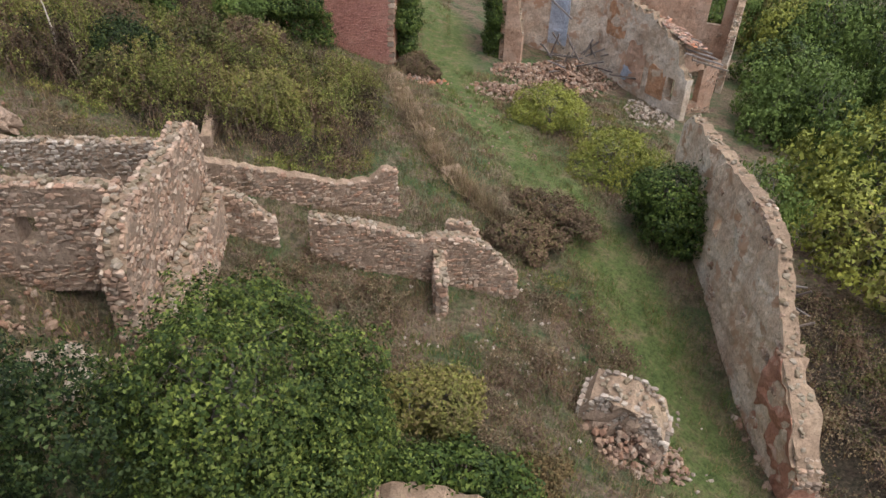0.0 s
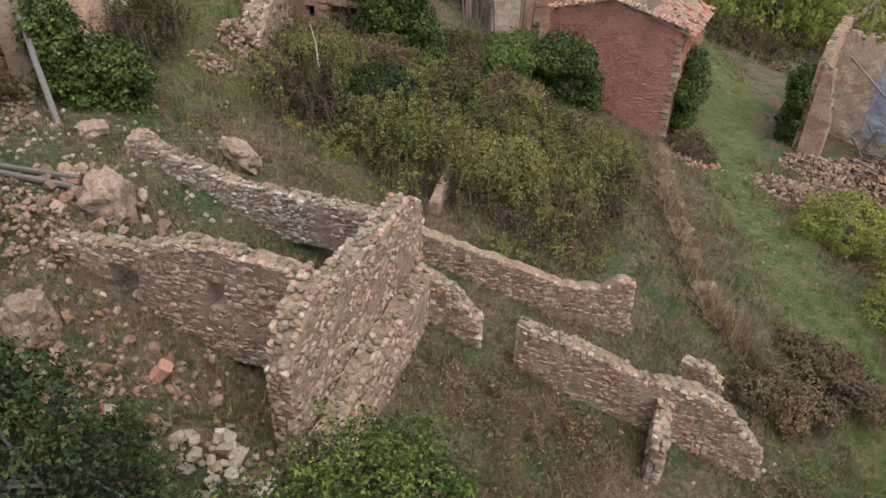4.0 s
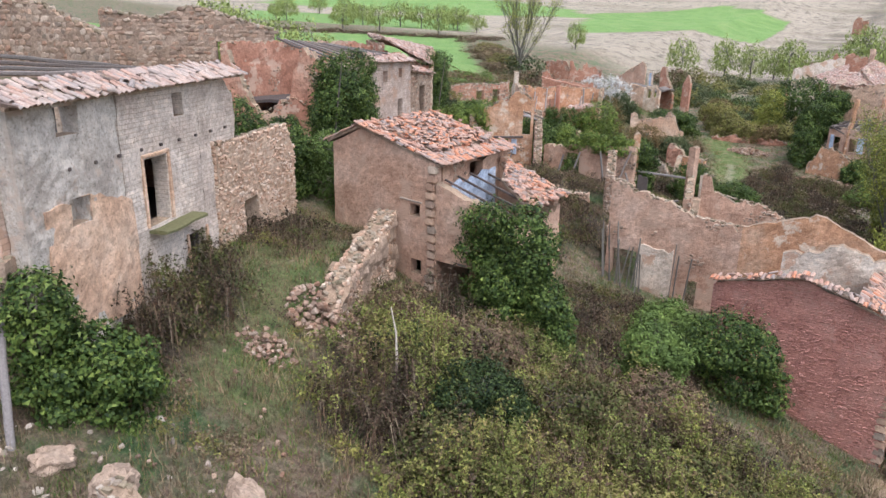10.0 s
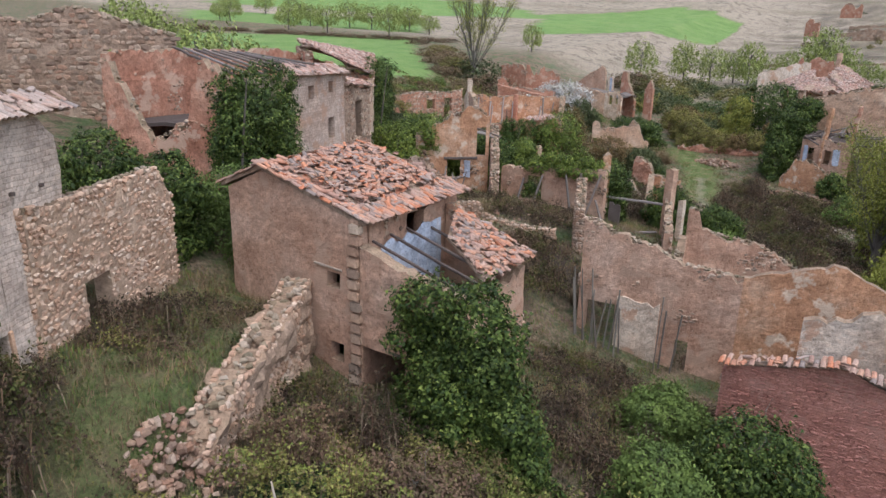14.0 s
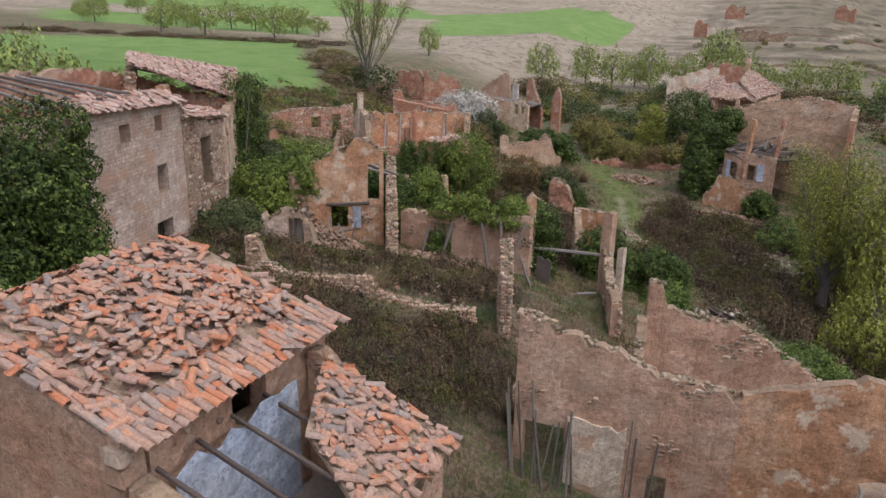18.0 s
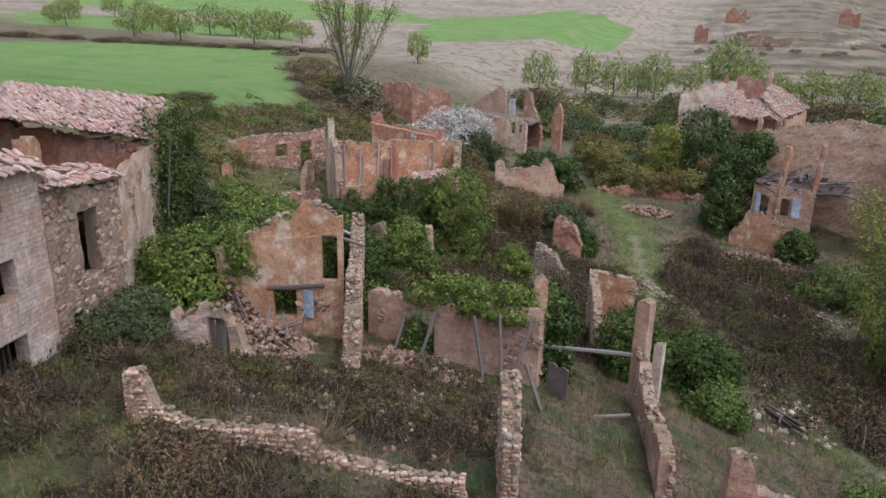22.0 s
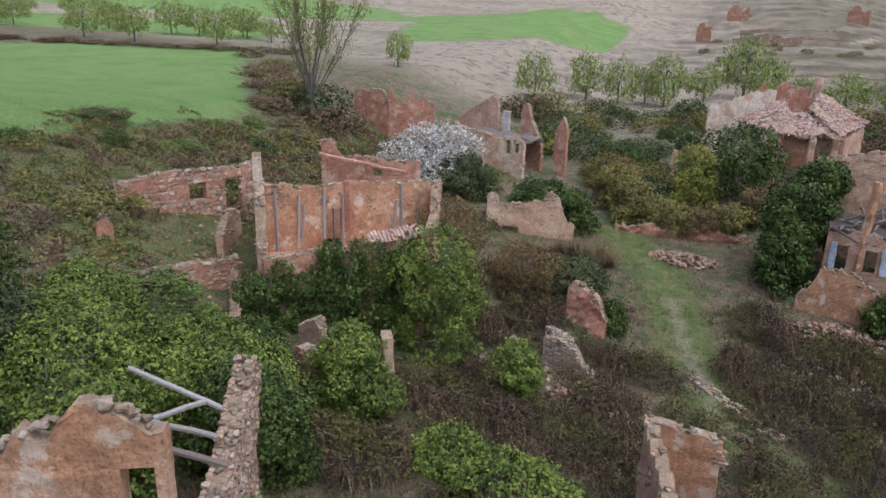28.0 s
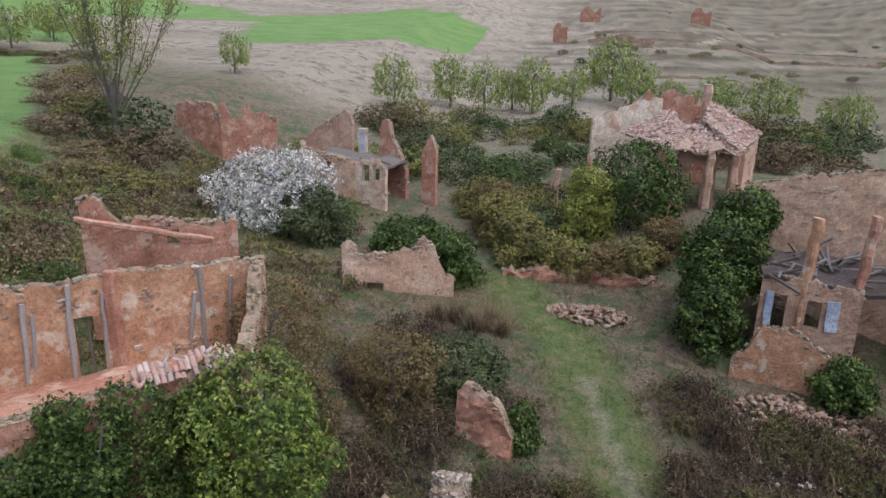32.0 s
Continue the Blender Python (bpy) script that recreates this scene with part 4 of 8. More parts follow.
# terrace of the roofless stone house
ruin_wall("tall broken gable wall of rubble stone beside a roofless room", (-8.75, 14.7), (-9.45, 23.3), [(0, 6.6), (0.5, 7.6), (1.3, 8.1), (3, 7.55), (5, 7.35), (7.6, 7.35), (8.4, 6.9), (8.7, 6.0)], 0.7, stones=STONE, sides=(0, 1), size=0.22, most=300, z0=1.0)
ruin_wall("lower stone leaf built against a broken gable wall", (-7.95, 15.3), (-8.6, 22.4), [(0, 4.4), (2, 4.9), (7.2, 4.6)], 0.7, stones=STONE, size=0.22, most=150, z0=0.5)
ruin_wall("roofless stone house wall with two small window holes", (-18.4, 16.3), (-9.1, 16.6), [(0, 6.9), (1.5, 7.2), (4, 7.6), (6, 8.3), (9.3, 8.2)], 0.6, z0=4.6, openings=[(3.0, 4.0, 5.9, 6.85), (6.4, 7.0, 6.3, 7.2)], stones=STONE, most=220)
ruin_wall("long low dry-stone wall with pale capping stones", (-18.9, 21.4), (-10.0, 22.1), [(0, 7.9), (1.2, 7.5), (3.5, 6.85), (8.9, 6.75)], 0.6, stones=PALE_STONE, most=240, z0=5.0)
ruin_wall("earth-topped garden wall with a stone end", (-9.8, 24.7), (-2.2, 26.7), [(0, 4.7), (2.8, 3.8), (5.5, 2.95), (6.9, 3.0), (7.3, 3.5), (7.86, 3.4)], 0.5, crown_too=False, stones=STONE, most=140, z0=0.5)
ruin_wall("crumbling reddish rubble wall with a gap", (-8.7, 22.45), (-6.6, 22.6), [(0, 4.7), (1.2, 4.3), (2.1, 3.2)], 0.6, stones=STONE, most=100, z0=0.5)
ruin_wall("collapsed rubble wall running down into the grass", (-5.1, 22.7), (3.0, 23.2), [(0, 3.5), (1.8, 3.15), (4.2, 2.5), (5.9, 2.5), (7.0, 2.0), (8.1, 0.6)], 0.6, stones=STONE, most=260, z0=-0.6)
ruin_wall("narrow stone buttress standing out from a rubble wall", (0.0, 20.8), (-0.15, 22.9), [(0, 1.75), (2.1, 2.1)], 0.45, MORTAR, z0=-1, stones=STONE, sides=(0, 1), most=60, size=0.25)
ruin_wall("thick overgrown block of loose rubble masonry", (5.3, 17.9), (8.2, 16.8), [(0, -0.7), (0.8, 0.1), (2.0, 0.0), (2.6, -0.5), (3.1, -1.4)], 1.5, stones=PALE_STONE, sides=(0, 1), most=120, z0=-4.5, lumpy=0.3, ragged=0.4)
rubble("heap of pale stones slumped round the masonry block", 7.2, 16.6, 2.0, 1.5, 460, 0.18, STONE, 1.3, 63)
rubble("stones fallen from the terrace corner onto the street edge", 7.9, 18.6, 1.0, 1.7, 140, 0.16, STONE, 0.7, 64)
ruin_wall("tall roofless street wall with flaked plaster and two small windows", (13.0, 15.9), (12.7, 34.0), [(0, -2.2), (0.8, -1.4), (3.0, 0.2), (4.4, 1.6), (6.0, 3.2), (7.8, 3.7), (12, 3.6), (17.4, 3.4), (18.1, 2.6)], 0.6, STREAKED, z0=-6, stones=None, lumpy=0.06, openings=[(10.9, 11.6, 0.2, 1.3), (9.2, 9.8, 1.9, 2.5)], ragged=0.12)
ruin_wall("broken red earth end of the street wall", (13.15, 15.7), (13.1, 19.6), [(0, -2.6), (1.2, -1.3), (3, -0.1), (3.9, 0.4)], 1.0, RED_EARTH, z0=-6, stones=None, ragged=0.2, lumpy=0.12)
ruin_wall("small stump of stone on the path edge", (0.2, 25.5), (1.4, 25.3), [(0, 1.6), (0.8, 1.7), (1.2, 1.3)], 0.5, stones=STONE, most=30, z0=-0.5)

boulder("squared block of pale masonry standing in the roofless room", -15.4, 13.5, 0.65, 0.6, 1.0, MORTAR, 2, "masonry_block")
boulder("mossy outcrop of rock above the roofless room", -17.6, 18.4, 0.9, 0.8, 1.0, MORTAR, 3)
boulder("fallen lump of earth wall beside the dry-stone wall", -17.0, 23.9, 1.2, 0.5, 0.6, MORTAR, 4)
boulder("fallen slab of plastered wall in the rubble", -26.0, 19.0, 1.3, 0.6, 1.2, PINK, 5)
boulder("pale rock at the edge of the lane", -20.8, 21.0, 0.6, 0.5, 0.3, MORTAR, 6)
boulder("pale rock at the end of the dry-stone wall", -19.3, 21.7, 0.6, 0.5, 0.5, MORTAR, 7)
rubble("loose stones round a rock outcrop", -17.6, 18.2, 2.6, 1.6, 90, 0.32, STONE, 0.3, 11)
rubble("collapsed stonework at the end of the roofless house", -19.0, 15.6, 2.4, 1.9, 520, 0.15, STONE, 0.9, 12)
rubble("rubble of the fallen house beside the lane", -26.0, 18.6, 4.2, 3.2, 1500, 0.16, STONE, 1.3, 13)
rubble("reddish rubble among fallen beams", -28.6, 20.6, 3.2, 2.8, 1200, 0.15, STONE, 1.8, 14)
rubble("stones scattered on the upper terrace", -13.5, 13.2, 4.0, 2.2, 120, 0.22, STONE, 0.1, 15)
rubble("heap of stones by the tree", -9.8, 13.4, 1.3, 1.0, 60, 0.34, PALE_STONE, 0.5, 16)
rubble("small heap of stones on the lane", -22.0, 28.9, 1.2, 0.9, 150, 0.17, STONE, 0.4, 17)
rubble("stones scattered over the grassy lane", -22, 23, 6, 5, 90, 0.12, STONE, 0.0, 18)
rubble("fallen roof tiles and stones at the foot of the red house", -1.8, 46.6, 1.8, 1.4, 150, 0.26, TILE, 0.3, 19)
rubble("fallen stones before the ruined house", 4.4, 46.4, 3.2, 2.0, 420, 0.22, STONE, 0.5, 20)
rubble("fallen masonry inside the ruined house", 8.5, 51.5, 4.0, 3.2, 520, 0.26, STONE, 0.9, 21)
rubble("small stones scattered on the terrace", 3, 19, 8, 6, 260, 0.13, PALE_STONE, 0.0, 22)
rubble("pale stones strewn over the upper grass", -21, 18.5, 7, 6, 520, 0.15, PALE_STONE, 0.0, 71)
rubble("stones and clods strewn over the roofless room", -13.5, 13.6, 5.5, 2.6, 420, 0.15, STONE, 0.05, 72)
rubble("stones strewn between the yard walls", -30, 64, 7, 4.5, 320, 0.16, STONE, 0.05, 73)
rubble("pale stones strewn over the lower bank", -13, 105, 7, 8, 420, 0.22, PALE_STONE, 0.05, 74)
rubble("small stones along the grassy street", 2.5, 41, 4, 8, 260, 0.12, STONE, 0.0, 75)
rubble("stones strewn over the red yards", -53, 92, 6, 7, 260, 0.2, STONE, 0.05, 76)
rubble("stones fallen from the street wall", 13.6, 18.5, 1.4, 3.5, 130, 0.3, STONE, 0.3, 23)
rubble("fallen stones along the terrace wall", -18, 61.5, 4, 3, 160, 0.24, STONE, 0.2, 24)
rubble("fallen masonry in the roofless rooms", -30, 69.2, 3.0, 1.6, 220, 0.26, STONE, 0.4, 25)
rubble("fallen masonry below the ochre house", -36.4, 66.6, 2.6, 1.7, 700, 0.2, STONE, 0.9, 26)
rubble("slope of fallen masonry against the ochre gable", -38.4, 67.0, 1.7, 1.5, 600, 0.2, STONE, 2.2, 56)
rubble("fallen masonry along the yard wall", -38.8, 65.4, 1.6, 1.4, 360, 0.18, STONE, 0.7, 55)
rubble("heap of loose stones on the lower street", -26.7, 120.3, 3.0, 1.4, 300, 0.3, STONE, 0.7, 27)
rubble("rubble and broken plaster before the collapsed house", -14.5, 111.6, 4.5, 2.6, 520, 0.26, STONE, 0.6, 28)
rubble("fallen stones between the lower stumps", -31, 94.6, 4.5, 3, 130, 0.26, STONE, 0.2, 29)
rubble("stones fallen on the slope below the plastered walls", -15, 82, 4, 4, 120, 0.24, PALE_STONE, 0.1, 30)
tagged(new("broken_pot", slab((-12.55, 14.45, gz(-12.5, 14.5) + 0.05), (-12.3, 14.6, gz(-12.5, 14.5) + 0.4), 0.4, 0.4, TILE, "broken_pot")), "broken orange clay pot lying in the grass", "pot")
for k, (a, b) in enumerate((((-20.9, 17.2), (-18.9, 18.6)), ((-20.6, 17.0), (-18.7, 18.2)))):
    tagged(new("fallen_beam", slab((*a, gz(*a) + 0.15), (*b, gz(*b) + 0.25), 0.16, 0.16, WOOD, "fallen_beam", k)), "grey timber lying on the grass", "beam", "fallen beams")
ruin_wall("narrow earth wall top running through brambles", (-11.6, 34.2), (-10.4, 27.2), [(0, 4.7), (3.5, 4.7), (7.1, 4.3)], 0.42, MORTAR, z0=2, crown_too=False)
ruin_wall("pale wall top of a roofless building below the tree", (-2.9, 11.6), (1.7, 11.3), [(0, 2.0), (2.5, 2.1), (4.6, 1.8)], 0.5, WORN, z0=-2, crown_too=False)

for k in range(14):
    r = random.Random(k + 300)
    x, y = 14.2 + r.uniform(0, 2.6), 24.2 + r.uniform(0, 3.4)
    tagged(new("fallen_beam", slab((x, y, gz(x, y) + r.uniform(0.1, 0.5)), (x + r.uniform(-1.2, 2.2), y + r.uniform(-1.6, 1.8), gz(x, y) + r.uniform(0.4, 2.4)), 0.1, 0.1, WOOD, "fallen_beam", k)), "bleached grey timber heaped behind the street wall", "beam", "timber heap")
rubble("broken stones and tiles under heaped timber", 15.0, 25.0, 1.8, 2.6, 320, 0.18, STONE, 0.5, 54)

for a, b in (((-4.0, 45.6), (-2.4, 38.9)), ((-2.4, 38.9), (-0.9, 33.8)), ((-0.9, 33.8), (0.6, 30.4))):
    n = math.hypot(b[0] - a[0], b[1] - a[1])
    ruin_wall("crumbling earth bank along the grassy street", a, b, [(k * n / 5, gz(a[0] + (b[0] - a[0]) * k / 5, a[1] + (b[1] - a[1]) * k / 5) + 0.45) for k in range(6)], 0.8, MORTAR, ragged=0.3, lumpy=0.18, crown_too=False, name="earth_bank", category="bank", group="street bank")

# ruined house at the head of the street
old = thing("ruined_house", "roofless house with flaked white inner walls and fallen beams", "house")
ruin_wall("", (4.2, 54), (5.6, 62), [(0, 4.4), (1, 5.2), (8, 5.6)], 0.6, PINK, parent=old, name="side_wall")
ruin_wall("", (4.3, 53.9), (5.6, 53.4), [(0, 4.4), (0.7, 4.0), (1.0, 2.6), (1.4, 0.5)], 0.5, PINK, parent=old, name="front_wall", ragged=0.3)
ruin_wall("flaked white plaster", (5.6, 60.5), (12.6, 56.0), [(0, 5.0), (2, 4.7), (2.4, 5.3), (4, 4.8), (6.5, 5.2), (8.3, 4.6)], 0.5, WHITE, parent=old, name="inner_wall", ragged=0.5)
ruin_wall("bluish limewash", (8.2, 58.35), (9.6, 57.45), [(0, 4.4), (1.7, 4.2)], 0.08, BLUE, parent=old, name="inner_wall", z0=-1.5, ragged=0.6, crown_too=False)
KW = ((12.2, 56.2), (17.0, 47.4))
ruin_wall("flaked white and ochre plaster", *KW, [(0, 4.7), (0.9, 4.4), (1.3, 3.4), (2.6, 3.6), (4, 3.1), (5.2, 3.3), (6.4, 2.6), (8, 2.3), (8.6, 1.9), (9.0, 0.4), (10.0, 0.0)], 0.55, WHITE, parent=old, name="side_wall", openings=[(8.2, 8.9, -2.2, -0.6)], ragged=0.35, lumpy=0.06)
for u0, u1, z0, z1, m in ((0.8, 3.0, 0.4, 3.0, OCHRE), (3.6, 5.6, -2.5, 0.8, PINK), (6.2, 8.0, -2.5, -0.2, OCHRE), (4.6, 6.6, 1.2, 2.3, WORN), (3.3, 4.6, -2.4, -1.2, BLUE)):
    ruin_wall("", along(*KW, u0, -0.3), along(*KW, u1, -0.3), [(0, z1 - 0.3), ((u1 - u0) * 0.4, z1), (u1 - u0, z1 - 0.5)], 0.05, m, parent=old, name="plaster_patch", z0=z0, ragged=0.5, cell=0.25, crown_too=False)
ruin_wall("", along(*KW, 8.6, 0.3), along(*KW, 8.6, 4.0), [(0, 1.7), (0.6, 1.2), (1.6, 0.2), (3.6, 0.0)], 0.5, PINK, parent=old, name="porch_wall", openings=[(0.7, 2.2, -2.8, -0.2)], ragged=0.3)
for k in range(6):
    part("porch_rafter", slab((*along(*KW, 6.2 + k * 0.75, -0.2), 2.5 - 0.25 * k), (*along(*KW, 7.2 + k * 0.6, 3.4), 1.1 - 0.22 * k), 0.13, 0.13, WOOD, "porch_rafter", k), old, "sagging grey rafter")
K_R = ((*along(*KW, 5.2, -0.1), 2.9), (*along(*KW, 9.2, 0.1), 1.9), (*along(*KW, 9.4, 1.7), 1.5), (*along(*KW, 5.4, 1.5), 2.5))
part("roof_deck", deck(*K_R, 0.1, MORTAR, seed=31, sag=0.2), old)
for k in range(26):
    r = random.Random(k)
    a = (7.2 + r.uniform(0, 5.4), 51.5 + r.uniform(0, 5), gz(9, 53) + 0.5 + r.uniform(0, 0.6))
    b = (a[0] + r.uniform(-1.6, 2.6), a[1] + r.uniform(-1.5, 2.5), a[2] + r.uniform(-0.3, 1.3) * (1 if k % 3 else 2))
    part("fallen_beam", slab(a, b, 0.13, 0.12, WOOD, "fallen_beam", k), old)
part("fallen_beam", slab((6.0, 57.8, 3.9), (9.6, 56.0, 1.2), 0.14, 0.14, WOOD, "fallen_beam", 90), old)
ruin_wall("low roofless ruin with a white end behind the street", (15.5, 64), (24.5, 60.5), [(0, 2.6), (3, 2.2), (5, 2.6), (8.6, 2.9), (9.6, 2.0)], 0.5, PINK, z0=-5, openings=[(7.2, 8.4, -0.4, 1.8)], ragged=0.3)
ruin_wall("pale return wall of a low ruin", (24.4, 60.4), (22.4, 55.6), [(0, 2.8), (2, 1.4), (5.2, 0.2)], 0.5, WORN, z0=-5, ragged=0.3)
rubble("broken masonry and beams inside the roofless house", 10.2, 53.6, 3.4, 3.0, 700, 0.2, STONE, 1.3, 51)
rubble("fallen pink masonry along the house front", 5.6, 51.2, 2.4, 2.6, 500, 0.2, STONE, 0.8, 52)
rubble("stones and tiles before the ruined side wall", 14.6, 47.4, 1.8, 3.0, 320, 0.18, PALE_STONE, 0.5, 53)

# red gable house
red = thing("ruined_house", "red mud-brick gable house with broken tiled roof edge", "house")
RG = ((-11.9, 48.2), (-4.0, 48.0))
ruin_wall("windowless red mud-brick gable", *RG, [(0, 6.95), (3.7, 7.95), (7.9, 6.75)], 0.5, RED, parent=red, name="gable_wall", ragged=0.05, lumpy=0.02, z0=-2.5, crown_too=False)
ruin_wall("", (-4.05, 48.25), (-3.6, 55.5), [(0, 6.5), (5, 6.6), (7.3, 6.2)], 0.5, RED_EARTH, parent=red, name="side_wall", z0=-3, crown_too=False)
ruin_wall("flaked white plaster", (-9.9, 52.6), (-3.9, 52.8), [(0, 7.6), (2.6, 8.6), (6, 7.6)], 0.4, WHITE, parent=red, name="inner_wall", z0=0, crown_too=False)
ruin_wall("", (-11.8, 48.4), (-12.0, 52), [(0, 6.4), (2, 5.6), (3.6, 4.6)], 0.5, RED_EARTH, parent=red, name="side_wall", z0=0, crown_too=False)
RD = ((-3.5, 47.7, 6.55), (-3.1, 55.2, 6.4), (-5.6, 55, 7.6), (-6.0, 47.7, 7.4))
part("roof_deck", deck(*RD, 0.1, MORTAR, seed=2), red)
part("verge", slab((-12.1, 48.1, 7.0), (-8.2, 48.0, 8.02), 0.4, 0.07, MORTAR, "verge", 3), red)
part("verge", slab((-8.2, 48.0, 8.02), (-3.7, 47.9, 6.85), 0.4, 0.07, MORTAR, "verge", 4), red)
RV = ((-12.15, 47.72, 7.06), (-8.2, 47.66, 8.08), (-8.2, 48.2, 8.12), (-12.15, 48.3, 7.1))
RW = ((-8.2, 47.66, 8.08), (-3.7, 47.56, 6.9), (-3.7, 48.1, 6.94), (-8.2, 48.2, 8.12))
JOBS.append((red, "brick", *RG, 0.445, [(0, 6.8), (3.7, 7.8), (7.9, 6.6)], 0.0))
for z in np.arange(-0.6, 6.2, 0.38):
    JOBS.append((red, "quoin", (-4.12 + 0.1 * (int(z * 10) % 2), 47.86), float(z), 0.46, STONE))

# retaining walls of the terrace in the middle
RK = ((-21.0, 56.6), (-13.0, 57.4))
ruin_wall("high roofless pink plaster wall standing on a terrace edge", *RK, [(0, 9.4), (0.9, 9.3), (1.6, 8.8), (3.6, 8.4), (5.3, 7.7), (8.1, 7.45)], 0.5, PINK, z0=0, openings=[(0.4, 2.0, 1.0, 4.9), (2.0, 2.9, 1.0, 4.3), (5.2, 5.9, 1.0, 3.6)], ragged=0.25, lumpy=0.03)
ruin_wall("flaked white plaster panel", (-18.9, 56.5), (-16.7, 56.75), [(0, 5.3), (1.0, 5.5), (2.2, 5.2)], 0.12, WHITE, z0=1.8, ragged=0.25, crown_too=False, name="plaster_panel")
K2 = ((-13.0, 57.35), (-4.6, 58.4))
ruin_wall("ochre plastered gable wall with a peaked broken top", *K2, [(0, 7.5), (3.9, 8.75), (8.4, 6.6)], 0.45, OCHRE, z0=0, ragged=0.08, openings=[(6.0, 6.5, 5.6, 6.3)], crown_too=False)
RB = ((-17.2, 62.9), (-6.2, 65.7))
ruin_wall("long plastered wall stepping down the slope with a corner pier", *RB, [(0, 9.25), (0.65, 9.2), (0.7, 8.1), (2, 7.8), (3.9, 7.5), (6.4, 6.1), (8.4, 4.6), (11.3, 2.6)], 0.5, PINK, z0=0, ragged=0.25)
ruin_wall("inner cross wall between two plastered walls", (-17.3, 62.7), (-16.6, 57.3), [(0, 7.6), (2, 6.2), (5.4, 7.2)], 0.45, PINK, z0=0, ragged=0.3)
for k in range(15):
    r = random.Random(k + 40)
    x = -20.7 + r.uniform(0, 1) ** 1.8 * 5.2
    y = 56.3 + (x + 21) * 0.1 - r.uniform(0.05, 0.5)
    b = gz(x, y - 0.4)
    tagged(new("leaning_post", slab((x, y - 0.5, b - 0.2), (x + r.uniform(-0.7, 0.5), y, b + r.uniform(2.2, 4.2)), r.uniform(0.05, 0.1), 0.07, BARK, "leaning_post", k)), "thin brown dead stem leaning on a plaster wall", "post", "poles leaning on the wall")

# middle house
B = ((-30.4, 41.2), (-19.8, 40.6))
mid = thing("ruined_house", "pink plastered house with half-fallen clay tile roof and ivy", "house")
ruin_wall("pink plastered gable with small windows", B[0], along(*B, 7.0), [(0, 12.5), (2.1, 13.45), (7.0, 12.25)], 0.5, PINK, parent=mid, name="gable_wall", z0=3, openings=[(5.42, 6.1, 9.5, 10.1), (5.5, 6.2, 6.55, 7.3)], ragged=0.02, lumpy=0.02, crown_too=False)
ruin_wall("", along(*B, 7.06), B[1], [(0, 11.35), (1, 11.1), (2.3, 10.75), (3.6, 10.5)], 0.5, PINK, parent=mid, name="front_wall", z0=3, openings=[(0.1, 2.1, 3.0, 7.55)], ragged=0.08, crown_too=False)
ruin_wall("", along(*B, 6.8, 0.3), (-23.3, 46.6), [(0, 12.2), (5.6, 12.3)], 0.5, PINK, parent=mid, name="side_wall", z0=4, openings=[(2.2, 3.2, 11.0, 12.0)], crown_too=False)
ruin_wall("", (-30.3, 41.5), (-30.0, 47), [(0, 12.5), (5.5, 12.5)], 0.5, PINK, parent=mid, name="side_wall", z0=7, crown_too=False)
ruin_wall("", (-30.0, 46.8), (-23.2, 46.5), [(0, 12.4), (2, 13.3), (6.8, 12.1)], 0.5, PINK, parent=mid, name="back_wall", z0=6, crown_too=False)
ruin_wall("", (-19.9, 40.9), (-19.6, 45.8), [(0, 10.3), (2, 9.6), (4.9, 9.9)], 0.45, PINK, parent=mid, name="side_wall", z0=3, crown_too=False)
ruin_wall("pale blue limewash", (-22.98, 41.3), (-22.75, 44.9), [(0, 11.3), (2, 11.5), (3.6, 11.6)], 0.06, BLUE, parent=mid, name="inner_wall", z0=8.5, crown_too=False)
part("floor", deck((-23.0, 41.0, 8.6), (-19.9, 40.9, 8.6), (-19.7, 45.6, 8.6), (-22.8, 45.7, 8.6), 0.2, WOOD, "floor", 0.1), mid)
ruin_wall("", (-23.0, 45.9), (-19.6, 45.7), [(0, 12.0), (3.4, 10.3)], 0.4, PINK, parent=mid, name="back_wall", z0=4, crown_too=False)
B_E = ((-23.15, 40.55, 12.25), (-22.95, 46.9, 12.35), (-28.1, 47.1, 13.75), (-28.4, 40.75, 13.6))
B_W = ((-30.5, 47.2, 12.6), (-30.8, 40.9, 12.6), (-28.4, 40.75, 13.6), (-28.1, 47.1, 13.75))
B_L = ((-19.3, 42.4, 10.4), (-19.2, 45.8, 10.5), (-22.6, 45.8, 11.8), (-21.6, 43.6, 11.3))
B_RIM = ((-23.15, 40.42, 12.3), (-23.15, 41.05, 12.32), (-28.4, 41.1, 13.7), (-28.4, 40.5, 13.66))
B_EAVE = ((-23.0, 40.55, 12.27), (-22.8, 46.9, 12.37), (-23.5, 46.9, 12.55), (-23.7, 40.6, 12.45))
B_TOP = ((-24.2, 41.4, 12.7), (-24.0, 46.2, 12.75), (-27.8, 46.3, 13.75), (-27.9, 41.4, 13.65))
part("roof_deck", deck(*B_E, 0.14, MORTAR, seed=5), mid)
part("roof_deck", deck(*B_W, 0.14, MORTAR, seed=6), mid)
part("roof_deck", deck(*B_L, 0.1, MORTAR, seed=7), mid)
for k in range(4):
    part("rafter", slab((-23.2, 41.1 + k * 1.05, 11.45), (-19.4, 41.0 + k * 1.05, 10.35), 0.1, 0.11, DARK_WOOD, "rafter", k), mid, "bare grey rafter")
part("lintel", slab((*along(*B, 7.05, -0.05), 7.66), (*along(*B, 9.4, -0.05), 7.6), 0.4, 0.2, WOOD, "lintel"), mid, "weathered timber lintel")
part("door_sill", slab((*along(*B, 7.1, -0.15), 5.28), (*along(*B, 9.4, -0.15), 5.3), 0.5, 0.2, PALE_STONE, "door_sill"), mid)
